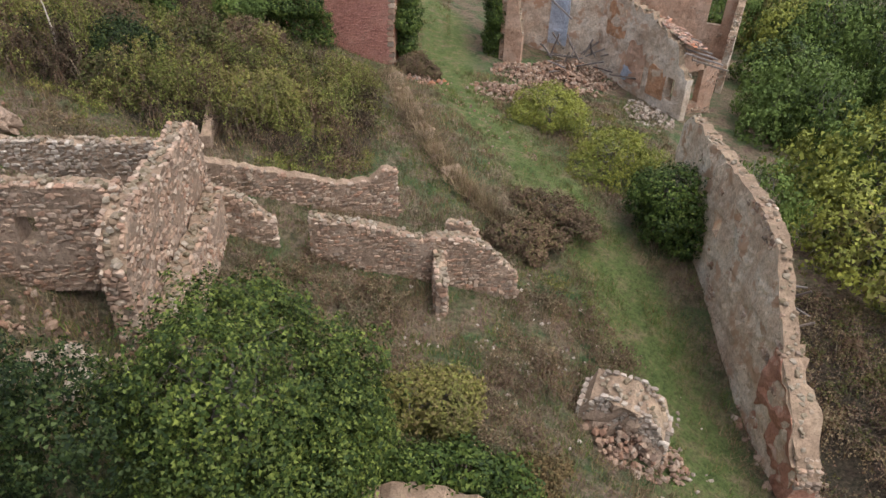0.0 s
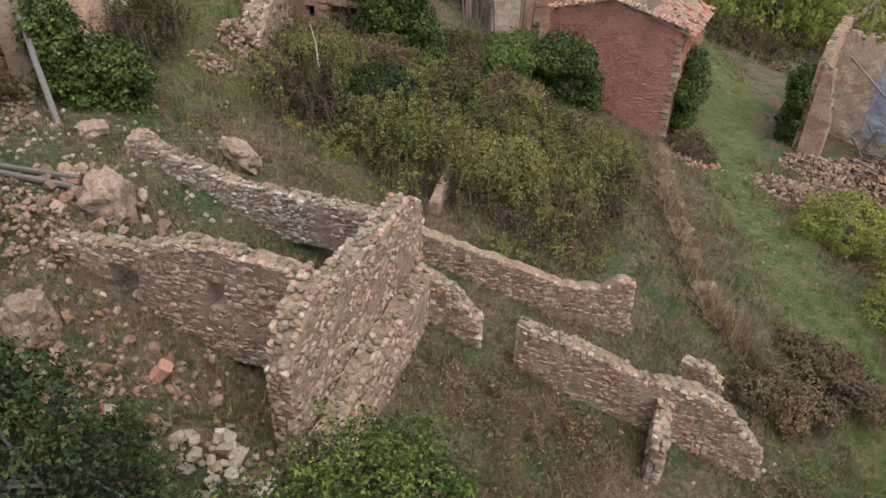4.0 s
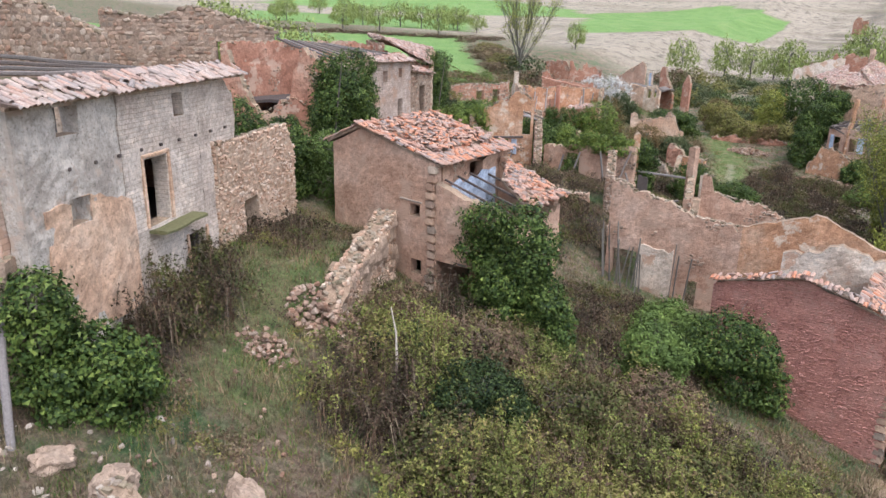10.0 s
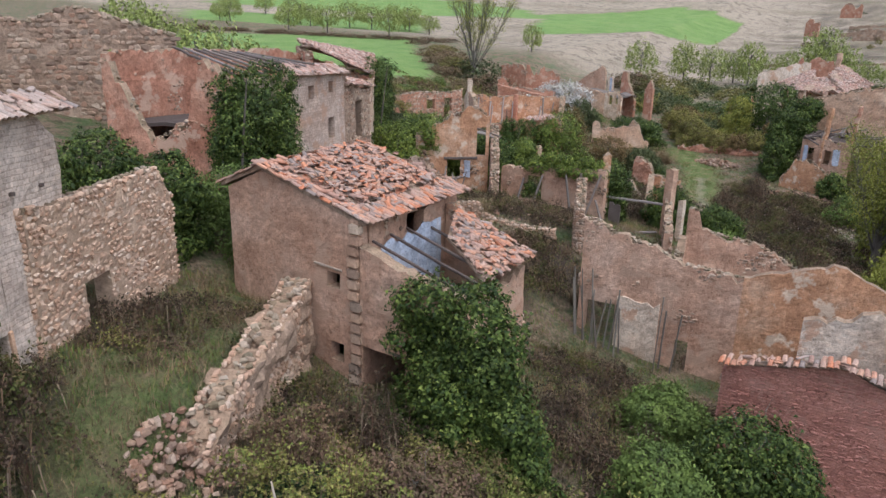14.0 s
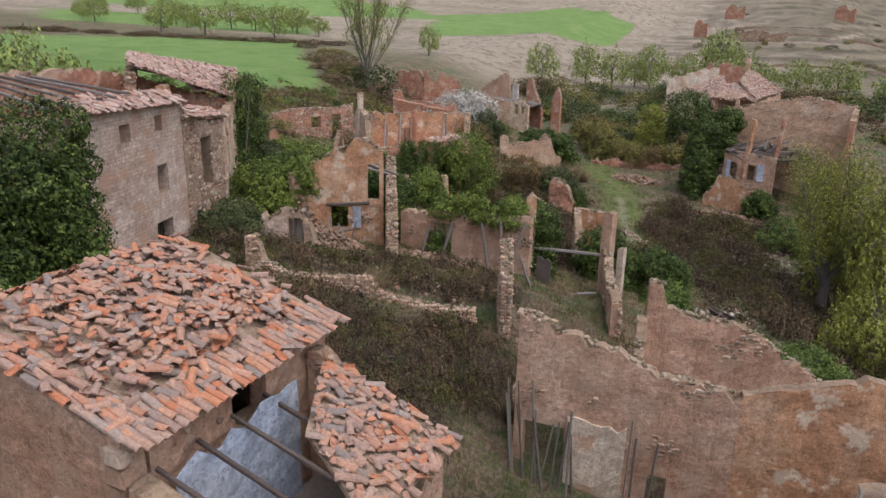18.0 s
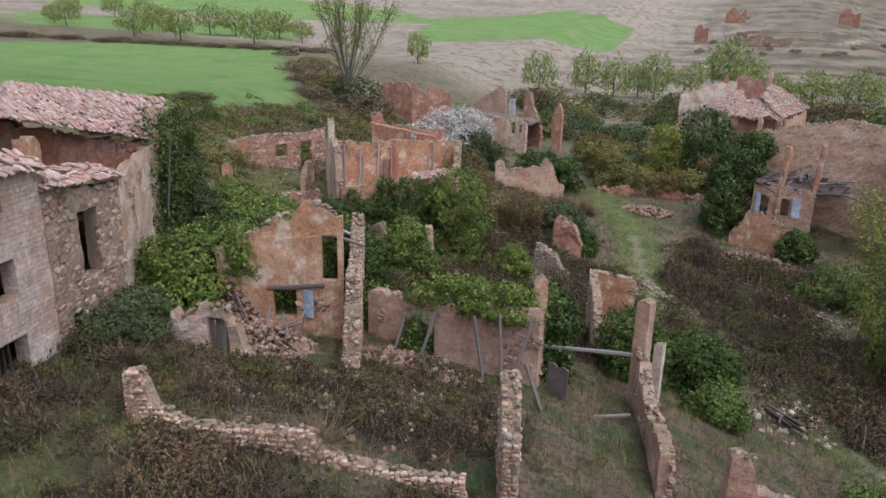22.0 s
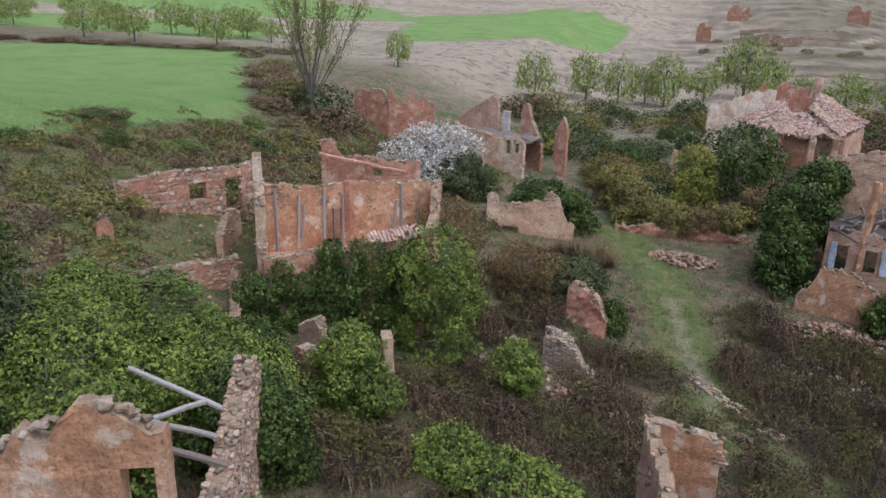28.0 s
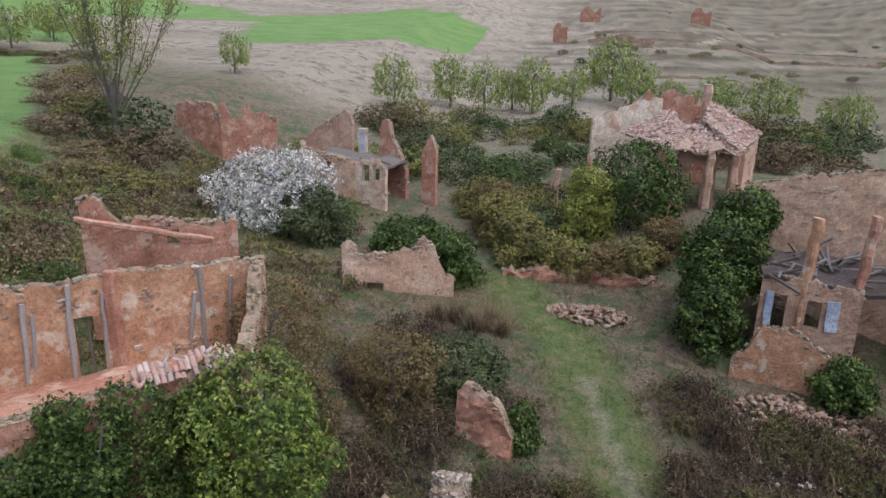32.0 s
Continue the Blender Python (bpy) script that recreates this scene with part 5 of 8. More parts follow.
part("window_lintel", slab((*along(*B, 4.8, -0.22), 10.28), (*along(*B, 6.2, -0.22), 10.24), 0.16, 0.1, PALE_STONE, "window_lintel"), mid)
for z in np.arange(4.6, 12.0, 0.42):
    JOBS.append((mid, "quoin", along(*B, 6.75 + 0.12 * (int(z * 10) % 2), -0.25), float(z), 0.5, STONE))
RET = ((-26.2, 40.3), (-22.5, 31.9))
ruin_wall("sloping dry-stone retaining wall below the lane", *RET, [(0, 9.7), (2, 9.3), (4, 9.0), (6, 8.7), (7.6, 8.4), (8.6, 7.6), (9.2, 6.6)], 1.0, stones=WARM_STONE, z0=3.5, sides=(0, 1), most=300, lumpy=0.25, ragged=0.35, size=0.26)
rubble("stones spilling from the retaining wall", -22.6, 32.4, 1.1, 1.8, 300, 0.2, STONE, 0.7, 61)

# tall house on the lane
A = ((-24.2, 23.6), (-31.2, 38.5))
tall = thing("ruined_house", "tall limewashed mud-brick house with empty balcony door", "house")
ruin_wall("grey lime-rendered rubble bay", along(*A, -1.6), along(*A, 2.7), [(0, 16.35), (4.3, 16.35)], 0.55, GREY_ROUGH, parent=tall, name="front_wall", z0=6.5, ragged=0.03, lumpy=0.05, openings=[(1.65, 2.55, 15.3, 16.1), (1.75, 2.6, 12.7, 13.5)], crown_too=False)
ruin_wall("limewashed mud-brick front", along(*A, 2.745), along(*A, 7.5), [(0, 16.3), (4.755, 16.35)], 0.55, GREY_ADOBE, parent=tall, name="front_wall", z0=6.5, ragged=0.03, lumpy=0.03, openings=[(1.1, 2.4, 11.7, 14.0), (3.1, 3.8, 15.2, 16.0), (3.45, 4.65, 8.0, 10.75)], crown_too=False)
ruin_wall("narrow mud-brick bay beside a long crack", along(*A, 7.545), along(*A, 10.4), [(0, 16.3), (2.2, 16.25), (2.855, 15.6)], 0.5, GREY_ADOBE, parent=tall, name="front_wall", z0=6.5, ragged=0.05, lumpy=0.03, crown_too=False)
ruin_wall("rough limestone masonry", along(*A, 8.5, -0.06), along(*A, 16.3, -0.06), [(0, 13.9), (2, 13.75), (7.0, 13.8), (7.8, 12.6)], 0.6, WARM_MORTAR, parent=tall, name="annex_wall", z0=7, openings=[(2.2, 3.5, 7.9, 11.0)], stones=WARM_STONE, most=300, size=0.2)
ruin_wall("stained broken plaster", along(*A, -1.6, 0.3), along(*A, -1.6, 7), [(0, 16.2), (0.7, 15.9), (1.0, 14.2), (1.5, 12.6), (2.2, 11.6), (2.9, 12.4), (3.4, 13.6), (4.6, 14.2), (6.7, 13.3)], 0.5, GREY_PINK, parent=tall, name="side_wall", z0=7, ragged=0.5, lumpy=0.1, cell=0.22)
ruin_wall("stained inner plaster", along(*A, 2.6, 0.3), along(*A, 2.6, 6.6), [(0, 15.9), (2, 16.3), (4, 15.4), (6.3, 14.2)], 0.4, WORN, parent=tall, name="inner_wall", z0=8, openings=[(1.6, 2.5, 14.0, 15.4), (3.0, 3.9, 11.6, 13.4)], ragged=0.4)
part("prop", slab((*along(*A, -2.3, 2.3), 12.2), (*along(*A, -1.9, 0.5), 14.7), 0.18, 0.18, WOOD, "prop"), tall, "grey beam leaning on the broken side wall")
ruin_wall("", along(*A, 10.2, 0.3), along(*A, 10.2, 7), [(0, 16.1), (3, 16.0), (6.7, 15.0)], 0.5, PINK, parent=tall, name="side_wall", z0=8, crown_too=False)
ruin_wall("", along(*A, 10.3, 6.7), along(*A, -1.6, 6.7), [(0, 15.2), (5, 14.4), (12, 15.4)], 0.5, PINK, parent=tall, name="back_wall", z0=8, crown_too=False)
ruin_wall("", along(*A, 16.1, 0.2), along(*A, 16.1, 5), [(0, 12.6), (5, 12.2)], 0.5, MORTAR, parent=tall, name="side_wall", z0=8, crown_too=False)
ruin_wall("peeling salmon render", along(*A, -0.9, -0.31), along(*A, 3.0, -0.31), [(0, 13.4), (2, 13.5), (3.9, 12.9)], 0.05, SALMON, parent=tall, name="render_patch", z0=9.3, openings=[(1.05, 1.9, 12.7, 13.5)], crown_too=False, cell=0.25, ragged=0.1)
A_R = ((*along(*A, -1.9, -0.55), 16.3), (*along(*A, 10.9, -0.55), 16.4), (*along(*A, 10.9, 0.55), 16.75), (*along(*A, -1.9, 0.55), 16.7))
part("roof_deck", deck(*A_R, 0.1, MORTAR, seed=9), tall)
part("balcony", slab((*along(*A, 3.7, -0.55), 11.52), (*along(*A, 6.4, -0.55), 11.45), 0.75, 0.16, MOSS, "balcony"), tall, "mossy stone balcony slab")
part("window_lintel", slab((*along(*A, 3.7, -0.24), 14.1), (*along(*A, 5.3, -0.24), 14.1), 0.22, 0.14, SALMON, "window_lintel"), tall)
for u0, u1, z0, z1 in ((3.65, 3.84, 11.7, 14.05), (5.2, 5.4, 11.7, 14.05), (6.0, 6.18, 8.6, 10.8), (7.42, 7.6, 8.6, 10.8)):
    part("door_surround", slab((*along(*A, (u0 + u1) / 2, -0.27), z0), (*along(*A, (u0 + u1) / 2, -0.27), z1), 0.2, 0.14, SALMON, "door_surround"), tall)
board_door(tall, *A, 6.8, 7.35, 8.6, 10.7, 0.05, WOOD, label="grey boarded door leaf")
board_door(tall, *A, 3.9, 4.4, 11.7, 13.9, 0.2, DARK_WOOD, name="shutter", label="dark balcony door leaf hanging open")
for u, z0, z1 in ((0.5, 15.35, 16.05), (6.2, 15.25, 15.95)):
    part("window_bars", slab((*along(*A, u, 0.1), z0), (*along(*A, u, 0.1), z1), 0.08, 0.06, WOOD, "window_bar"), tall)
for k in range(4):
    part("fallen_beam", slab((*along(*A, -1 + k * 0.5, 4), 16.9 + 0.2 * k), (*along(*A, 7 + k * 0.6, 1.0 + k * 0.4), 16.6), 0.14, 0.14, WOOD, "fallen_beam", k), tall, "grey roof pole lying across the walls")
for k in range(9):
    u = 0.3 + k * 1.15
    part("beam_end", slab((*along(*A, u, -0.34), 14.35), (*along(*A, u, -0.1), 14.35), 0.12, 0.12, DARK_WOOD, "beam_end"), tall)

# Floors inferred from dark openings; unseen roof deck added to keep rooms dark.
for z in (11.55, 14.4):
    part("floor", deck((*along(*A, 2.4, 0.3), z), (*along(*A, 10.2, 0.3), z), (*along(*A, 10.2, 6.6), z), (*along(*A, 2.4, 6.6), z), 0.2, DARK_WOOD, "floor", 0.1), tall)
part("roof_deck", deck((*along(*A, 2.6, 0.3), 15.95), (*along(*A, 10.1, 0.3), 15.95), (*along(*A, 10.1, 6.4), 15.0), (*along(*A, 2.6, 6.4), 15.0), 0.2, MORTAR, "roof_deck", 0.3), tall)

# wreck beside the tall house
ruin_wall("lone plastered corner column swallowed by ivy", (-24.3, 21.2), (-23.5, 21.9), [(0, 12.3), (1.06, 12.4)], 0.7, MORTAR, z0=7, name="stone_column", category="column", ragged=0.1)
ruin_wall("collapsed wall of a fallen house, rubble at its foot", (-31, 15.5), (-25.5, 19.6), [(0, 13.6), (1.5, 12), (3.0, 10.6), (5, 9.9), (6.8, 9.0)], 0.7, MORTAR, z0=7, ragged=0.5, lumpy=0.12)
ruin_wall("broken rear wall of a fallen house", (-36, 22), (-29.5, 24.4), [(0, 14.5), (3, 12.6), (5, 14.0), (6.9, 12.5)], 0.6, PINK, z0=8, ragged=0.5, lumpy=0.1)
for k in range(7):
    r = random.Random(k + 80)
    x, y = -28 + r.uniform(-3, 4), 20 + r.uniform(-2, 2)
    tagged(new("fallen_beam", slab((x, y, gz(x, y) + 0.2), (x + r.uniform(-2, 2), y + r.uniform(0, 2), gz(x, y) + r.uniform(0.5, 3.5)), 0.16, 0.16, WOOD, "fallen_beam", k)), "grey roof beam fallen among the rubble", "beam", "fallen beams")
tagged(new("leaning_post", slab((-21.6, 20.4, gz(-21.6, 20.4) - 0.2), (-23.2, 21.3, 11.4), 0.2, 0.2, WOOD, "leaning_post")), "pale timber prop leaning on the ivy column", "post")

# upper house with the ivy tower
C = ((-37.6, 49.5), (-41.45, 63.9))
up = thing("ruined_house", "tall plastered house with collapsed tile roof and ivy", "house")
ruin_wall("plastered front with small windows", along(*C, -1.5), along(*C, 10.4), [(0, 16.0), (6, 16.0), (11.9, 15.75)], 0.55, GREY_PINK, parent=up, name="front_wall", z0=7,
          openings=[(8.95, 10.35, 7.5, 10.3), (9.4, 10.3, 11.7, 13.0), (9.6, 10.2, 14.6, 15.3), (6.8, 7.6, 14.4, 15.2), (3.6, 4.4, 12, 13), (1.2, 2.2, 9, 10.4)], ragged=0.04, lumpy=0.02, crown_too=False)
ruin_wall("exposed stone front with a tall window", along(*C, 10.4), along(*C, 14.6), [(0, 15.6), (2, 14.6), (4.2, 14.4)], 0.55, MORTAR, parent=up, name="front_wall", z0=7, openings=[(1.8, 2.9, 11.1, 13.7), (0.9, 1.5, 8.6, 10)], stones=STONE, most=200, size=0.3, crown_too=False)
ruin_wall("pale plastered end", (-41.5, 63.9), (-46.3, 70.6), [(0, 14.4), (8.2, 14.6)], 0.5, STREAKED, parent=up, name="end_wall", z0=7, openings=[(2.0, 2.8, 11.6, 12.8), (1.4, 2.6, 8.0, 10.2)], crown_too=False)
ruin_wall("", along(*C, -1.5, 0.3), along(*C, -1.5, 8.6), [(0, 15.9), (2.0, 16.8), (3.2, 13.5), (5.5, 12.5), (8.3, 17.2)], 0.5, RED_EARTH, parent=up, name="end_wall", z0=8, ragged=0.5)
ruin_wall("", (-46.3, 70.6), along(*C, -1.5, 8.6), [(0, 14.6), (10, 17), (24, 17.2)], 0.5, RED_EARTH, parent=up, name="back_wall", z0=8, crown_too=False)
C_R1 = ((*along(*C, 3.0, -0.5), 15.95), (*along(*C, 10.6, -0.5), 15.75), (*along(*C, 10.6, 0.7), 16.15), (*along(*C, 3.0, 0.9), 16.4))
C_R2 = ((*along(*C, 10.4, -0.45), 15.0), (*along(*C, 15.0, -0.45), 14.6), (*along(*C, 15.0, 1.3), 15.0), (*along(*C, 10.4, 1.3), 15.4))
C_R3 = ((-42.8, 59.2, 17.45), (-46.1, 70.2, 14.95), (-49.6, 75.2, 16.3), (-51.2, 67.0, 17.5))
for k, d in enumerate((C_R1, C_R2, C_R3)):
    part("roof_deck", deck(*d, 0.12, MORTAR, seed=11 + k, sag=0.5 if k > 1 else 0.08), up)
ruin_wall("", (-43.0, 59.5), (-51.0, 67.0), [(0, 17.0), (5, 16.9), (10.9, 17.1)], 0.5, RED_EARTH, parent=up, name="inner_wall", z0=8, openings=[(1.2, 2.6, 13.6, 15.8)], crown_too=False, ragged=0.1)
ruin_wall("stained ochre plaster", (-42.6, 61.0), (-43.2, 62.0), [(0, 16.3), (1.2, 16.2)], 0.5, OCHRE, parent=up, name="pier", z0=11, crown_too=False)
ruin_wall("", (-46.3, 70.5), (-50.4, 76.6), [(0, 14.8), (3, 16.2), (7.3, 15.6)], 0.5, PINK, parent=up, name="end_wall", z0=6, crown_too=False)
for k in range(9):
    part("rafter", slab((*along(*C, -1.0 + k * 1.0, 0.2), 16.0 + 0.05 * k), (*along(*C, 0.5 + k * 0.9, 5.5), 17.4 - 0.06 * k), 0.14, 0.14, WOOD, "rafter", k), up, "bare grey rafter")
# Floors as in the tall house, added to keep the open rooms dark.
part('floor', deck((*along(*C, -1.2, 0.3), 13.4), (*along(*C, 14.4, 0.3), 13.3), (-45.6, 69.8, 13.3), (*along(*C, -1.2, 8.2), 13.4), 0.2, DARK_WOOD, 'floor', 0.2), up)
part('floor', deck((*along(*C, -1.2, 0.3), 11.0), (*along(*C, 14.4, 0.3), 11.0), (-45.6, 69.8, 11.0), (*along(*C, -1.2, 8.2), 11.0), 0.2, DARK_WOOD, 'floor', 0.2), up)
board_door(up, *C, 8.95 - 1.5, 8.4, 8.6, 10.2, 0.1, DARK_WOOD)

# fragments behind the middle house
ruin_wall("broken upright fragment of a plastered wall", (-34.4, 50.6), (-31.9, 51.4), [(0, 10.9), (1.2, 11.3), (2.2, 12.0), (2.5, 11.6), (2.62, 10.6)], 0.5, PINK, z0=7, ragged=0.3)
ruin_wall("low broken stone wall behind the house", (-37.0, 50.0), (-34.4, 50.6), [(0, 10.2), (2.6, 10.6)], 0.5, PINK, z0=7.5, ragged=0.3)
LW = ((-35.0, 58.1), (-24.8, 61.4))
ruin_wall("rubble wall with a tall stump, ending in a line of stones", *LW, [(0, 10.0), (0.5, 10.1), (0.75, 8.9), (1.9, 8.3), (4, 8.25), (5.9, 8.4), (6.3, 7.7), (7.5, 7.3), (10.7, 7.0)], 0.55, stones=WARM_STONE, z0=5.5, most=240)
ruin_wall("slender ragged pier of rubble and mud", (-23.3, 61.6), (-24.0, 63.4), [(0, 8.6), (0.9, 9.6), (1.4, 10.1), (1.9, 10.0)], 0.55, stones=STONE, sides=(0, 1), z0=4.5, most=120, name="ruined_pier", category="pier")

# ruins on the shelf beyond
D = ((-39.0, 67.2), (-34.2, 69.8))
inn = thing("ruined_house", "roofless ochre house with blue door frame and loose beams", "house")
ruin_wall("ochre inner plaster", D[0], D[1], [(0, 11.0), (0.5, 11.2), (2.3, 12.3), (3.7, 12.9), (4.4, 13.2), (5.4, 12.4)], 0.45, OCHRE, parent=inn, name="gable_wall", z0=6, openings=[(2.25, 3.3, 7.6, 9.0), (4.5, 5.2, 9.4, 11.6)], ragged=0.35, crown_too=True)
ruin_wall("", (-31.3, 65.5), (-37.2, 76.3), [(0, 7.6), (0.8, 8.9), (2.5, 9.3), (3.2, 10.2), (7, 9.8), (11.5, 11.0), (12.3, 10.2)], 0.55, MORTAR, parent=inn, name="side_wall", z0=5, stones=STONE, sides=(0, 1), most=220, ragged=0.3)
ruin_wall("", (-38.9, 67.1), (-41.8, 72.6), [(0, 11), (3, 9.5), (6.2, 10)], 0.5, PINK, parent=inn, name="side_wall", z0=6, ragged=0.4)
ruin_wall("low whitewashed wall with a boarded door", (-39.8, 63.3), (-35.2, 64.4), [(0, 7.7), (0.8, 8.3), (1.6, 9.0), (2.6, 9.8), (3.9, 9.7), (4.3, 8.6), (4.7, 8.0)], 0.5, GREY_PINK, parent=inn, name="yard_wall", z0=6, openings=[(2.9, 3.8, 7.0, 9.3)], ragged=0.4, lumpy=0.1)
board_door(inn, (-39.8, 63.3), (-35.2, 64.4), 2.9, 3.8, 7.3, 9.2, 0.0, WOOD, label="grey boarded yard door")
part("lintel", slab((*along(*D, 2.0, -0.25), 9.12), (*along(*D, 4.6, -0.25), 9.2), 0.2, 0.2, WOOD, "lintel"), inn)
part("blue_panel", slab((*along(*D, 3.75, -0.27), 7.7), (*along(*D, 3.75, -0.27), 9.0), 0.7, 0.06, BLUE, "blue_panel"), inn, "pale blue limewash panel")
for k, (a, b) in enumerate((((-37.6, 69.6, 11.9), (-33.9, 71.2, 10.7)), ((-38.4, 71.2, 11.2), (-35.2, 72.4, 10.4)), ((-38.6, 72.9, 11.4), (-35.9, 73.8, 10.2)), ((-37.2, 70.4, 11.0), (-36.6, 73.6, 10.5)))):
    part("beam", slab(a, b, 0.16, 0.13, PALE_WOOD if k else WOOD, "beam", k), inn, "loose grey beam")
for k in range(8):
    r = random.Random(k + 500)
    a = (-37.6 + r.uniform(0, 3.2), 65.9 + r.uniform(0, 1.6))
    part("beam", slab((*a, gz(*a) + 0.4), (a[0] + r.uniform(-1.3, 1.3), a[1] + r.uniform(-0.2, 1.2), gz(*a) + r.uniform(0.5, 1.7)), 0.11, 0.1, WOOD, "beam", k), inn, "loose grey beam")
DW = ((-33.8, 71.6), (-25.0, 70.9))
ruin_wall("pink plastered wall with a ragged opening, ivy on top", *DW, [(0, 8.3), (2.3, 8.6), (4.5, 8.8), (8.8, 9.2)], 0.5, PINK, z0=3, openings=[(2.2, 3.7, 4.5, 8.0)], ragged=0.15)
for k, (a, b) in enumerate((((-27.9, 70.3, 8.6), (-27.2, 69.8, 5.9)), ((-26.7, 70.2, 8.9), (-26.3, 69.7, 5.9)), ((-30.0, 70.9, 8.2), (-30.6, 70.2, 5.5)), ((-31.6, 70.9, 7.8), (-32, 70.2, 5.3)), ((-25.3, 70.5, 8.9), (-25.8, 69, 5.8)), ((-25.2, 69.5, 7.2), (-23.5, 67.6, 5.2)))):
    tagged(new("leaning_post", slab(a, b, 0.15, 0.15, WOOD, "leaning_post", k)), "grey charred-looking beam leaning on the plaster wall", "post", "leaning beams")
ruin_wall("tall slender ochre pillar left of a vanished wall", (-25.75, 72.0), (-25.2, 72.2), [(0, 10.0), (0.3, 10.4), (0.6, 10.1)], 0.5, OCHRE, z0=4, name="pillar", category="pillar", crown_too=False)
ruin_wall("tall plastered pillar with a broken wall at its foot", (-21.4, 73.9), (-20.8, 73.7), [(0, 9.2), (0.3, 9.4), (0.63, 9.2)], 0.55, PINK, z0=3.5, name="pillar", category="pillar", crown_too=False)
ruin_wall("wall sloping down from a tall pillar", (-21.1, 73.9), (-19.0, 66.3), [(0, 7.2), (2, 6.6), (4.5, 6.3), (7.9, 6.6)], 0.5, PINK, z0=2.5, ragged=0.3)
ruin_wall("short plastered stub beside a tall pillar", (-20.6, 75.1), (-20.2, 75.0), [(0, 6.7), (0.42, 6.9)], 0.4, WHITE, z0=3, name="pillar", category="pillar", crown_too=False)
tagged(new("cross_beam", slab((-25.3, 72.0, 7.0), (-21.2, 73.8, 6.6), 0.16, 0.18, WOOD, "cross_beam")), "grey timber beam spanning two pillars", "beam")
for k, (a, b) in enumerate((((-24.6, 69.2, 4.9), (-20.9, 70.6, 5.3)), ((-24.2, 67.9, 5.4), (-20.4, 69.2, 4.6)))):
    tagged(new("fallen_beam", slab(a, b, 0.15, 0.15, WOOD, "fallen_beam", k)), "grey beam fallen between the walls", "beam", "fallen beams")
tagged(new("shutter", wall_mesh((-24.5, 70.6), (-23.6, 70.4), 0.06, [(0, 7.0), (0.9, 6.9)], 4.9, WOOD, cell=0.2)), "grey wooden lattice shutter propped up", "shutter")
ruin_wall("ragged plastered wall seen end on, mossy top", (-23.6, 77.4), (-25.6, 84.9), [(0, 5.6), (3, 6.3), (7.7, 6.6)], 0.45, PINK, z0=1.5, ragged=0.3)
ruin_wall("short ochre return wall", (-25.6, 84.9), (-23.0, 84.7), [(0, 6.6), (2.6, 6.5)], 0.45, OCHRE, z0=1, ragged=0.15)

# long house with timber ribs
E_F, E_B = ((-46.1, 88.8), (-39.6, 94.8)), ((-49.5, 93.3), (-41.2, 100.5))
barn = thing("ruined_barn", "roofless barn with ochre plaster, timber ribs and ivy front", "barn")
ruin_wall("", *E_F, [(0, 8.85), (4, 9.1), (8.85, 9.5)], 0.6, RED_EARTH, parent=barn, name="front_wall", z0=2, ragged=0.06)
ruin_wall("ochre plaster with rain stains", *E_B, [(0, 11.6), (3, 11.3), (5.2, 11.5), (10.9, 11.3)], 0.5, OCHRE, parent=barn, name="back_wall", z0=4, openings=[(3.8, 4.75, 7.2, 9.9)], ragged=0.15)
ruin_wall("", (-46.3, 89.0), (-49.6, 93.4), [(0, 9.4), (1, 11.4), (5.4, 11.8)], 0.5, PINK, parent=barn, name="end_wall", z0=4, ragged=0.2)
ruin_wall("", (-49.8, 93.5), (-52.0, 96.4), [(0, 13.0), (0.8, 13.3), (1.6, 11.6), (3.6, 10.5)], 0.5, WHITE, parent=barn, name="spur_wall", z0=5, ragged=0.3)
ruin_wall("", (-41.2, 100.5), (-39.8, 96.2), [(0, 11.4), (1.2, 11.2), (2.2, 9.8), (4.4, 9.4)], 0.5, OCHRE, parent=barn, name="end_wall", z0=4, ragged=0.2)
part("floor", deck((-46.1, 88.9, 8.4), (-39.9, 94.6, 8.9), (-41.3, 100.2, 7.6), (-49.4, 93.2, 7.4), 0.3, RED_EARTH, "floor", 0.3), barn)
for k, u in enumerate((0.8, 2.1, 2.5, 3.6, 4.9, 8.1, 8.5, 9.6)):
    x, y = along(*E_B, u, -0.28)
    part("timber_rib", slab((x - 0.12 * (k % 3), y, 7.3), (x + 0.16 * (k % 2), y, 11.3 - 0.5 * (k % 3)), 0.2, 0.12, PALE_WOOD, "timber_rib", k), barn, "grey upright timber in the plaster")
part("pier", slab((*along(*E_B, 5.2, -0.3), 7.2), (*along(*E_B, 5.2, -0.3), 11.6), 0.55, 0.35, RED_EARTH, "pier"), barn, "red brick pier")
part("window_frame", slab((*along(*E_B, 4.28, 0), 7.2), (*along(*E_B, 4.28, 0), 9.9), 0.08, 0.08, WOOD, "window_frame"), barn)
ruin_wall("red stone gable with roof beam stump behind the barn", (-50.5, 101.6), (-44.5, 105.0), [(0, 13.0), (0.7, 13.2), (1.4, 11.8), (2.4, 12.0), (6.9, 11.5)], 0.5, RED_EARTH, z0=6, openings=[(3.6, 4.2, 10.5, 11.3)], ragged=0.3)
tagged(new("fallen_beam", slab((-50.2, 100.8, 12.2), (-44.8, 103.2, 11.0), 0.3, 0.25, RED_EARTH, "fallen_beam")), "reddish beam slanting along a broken wall", "beam")
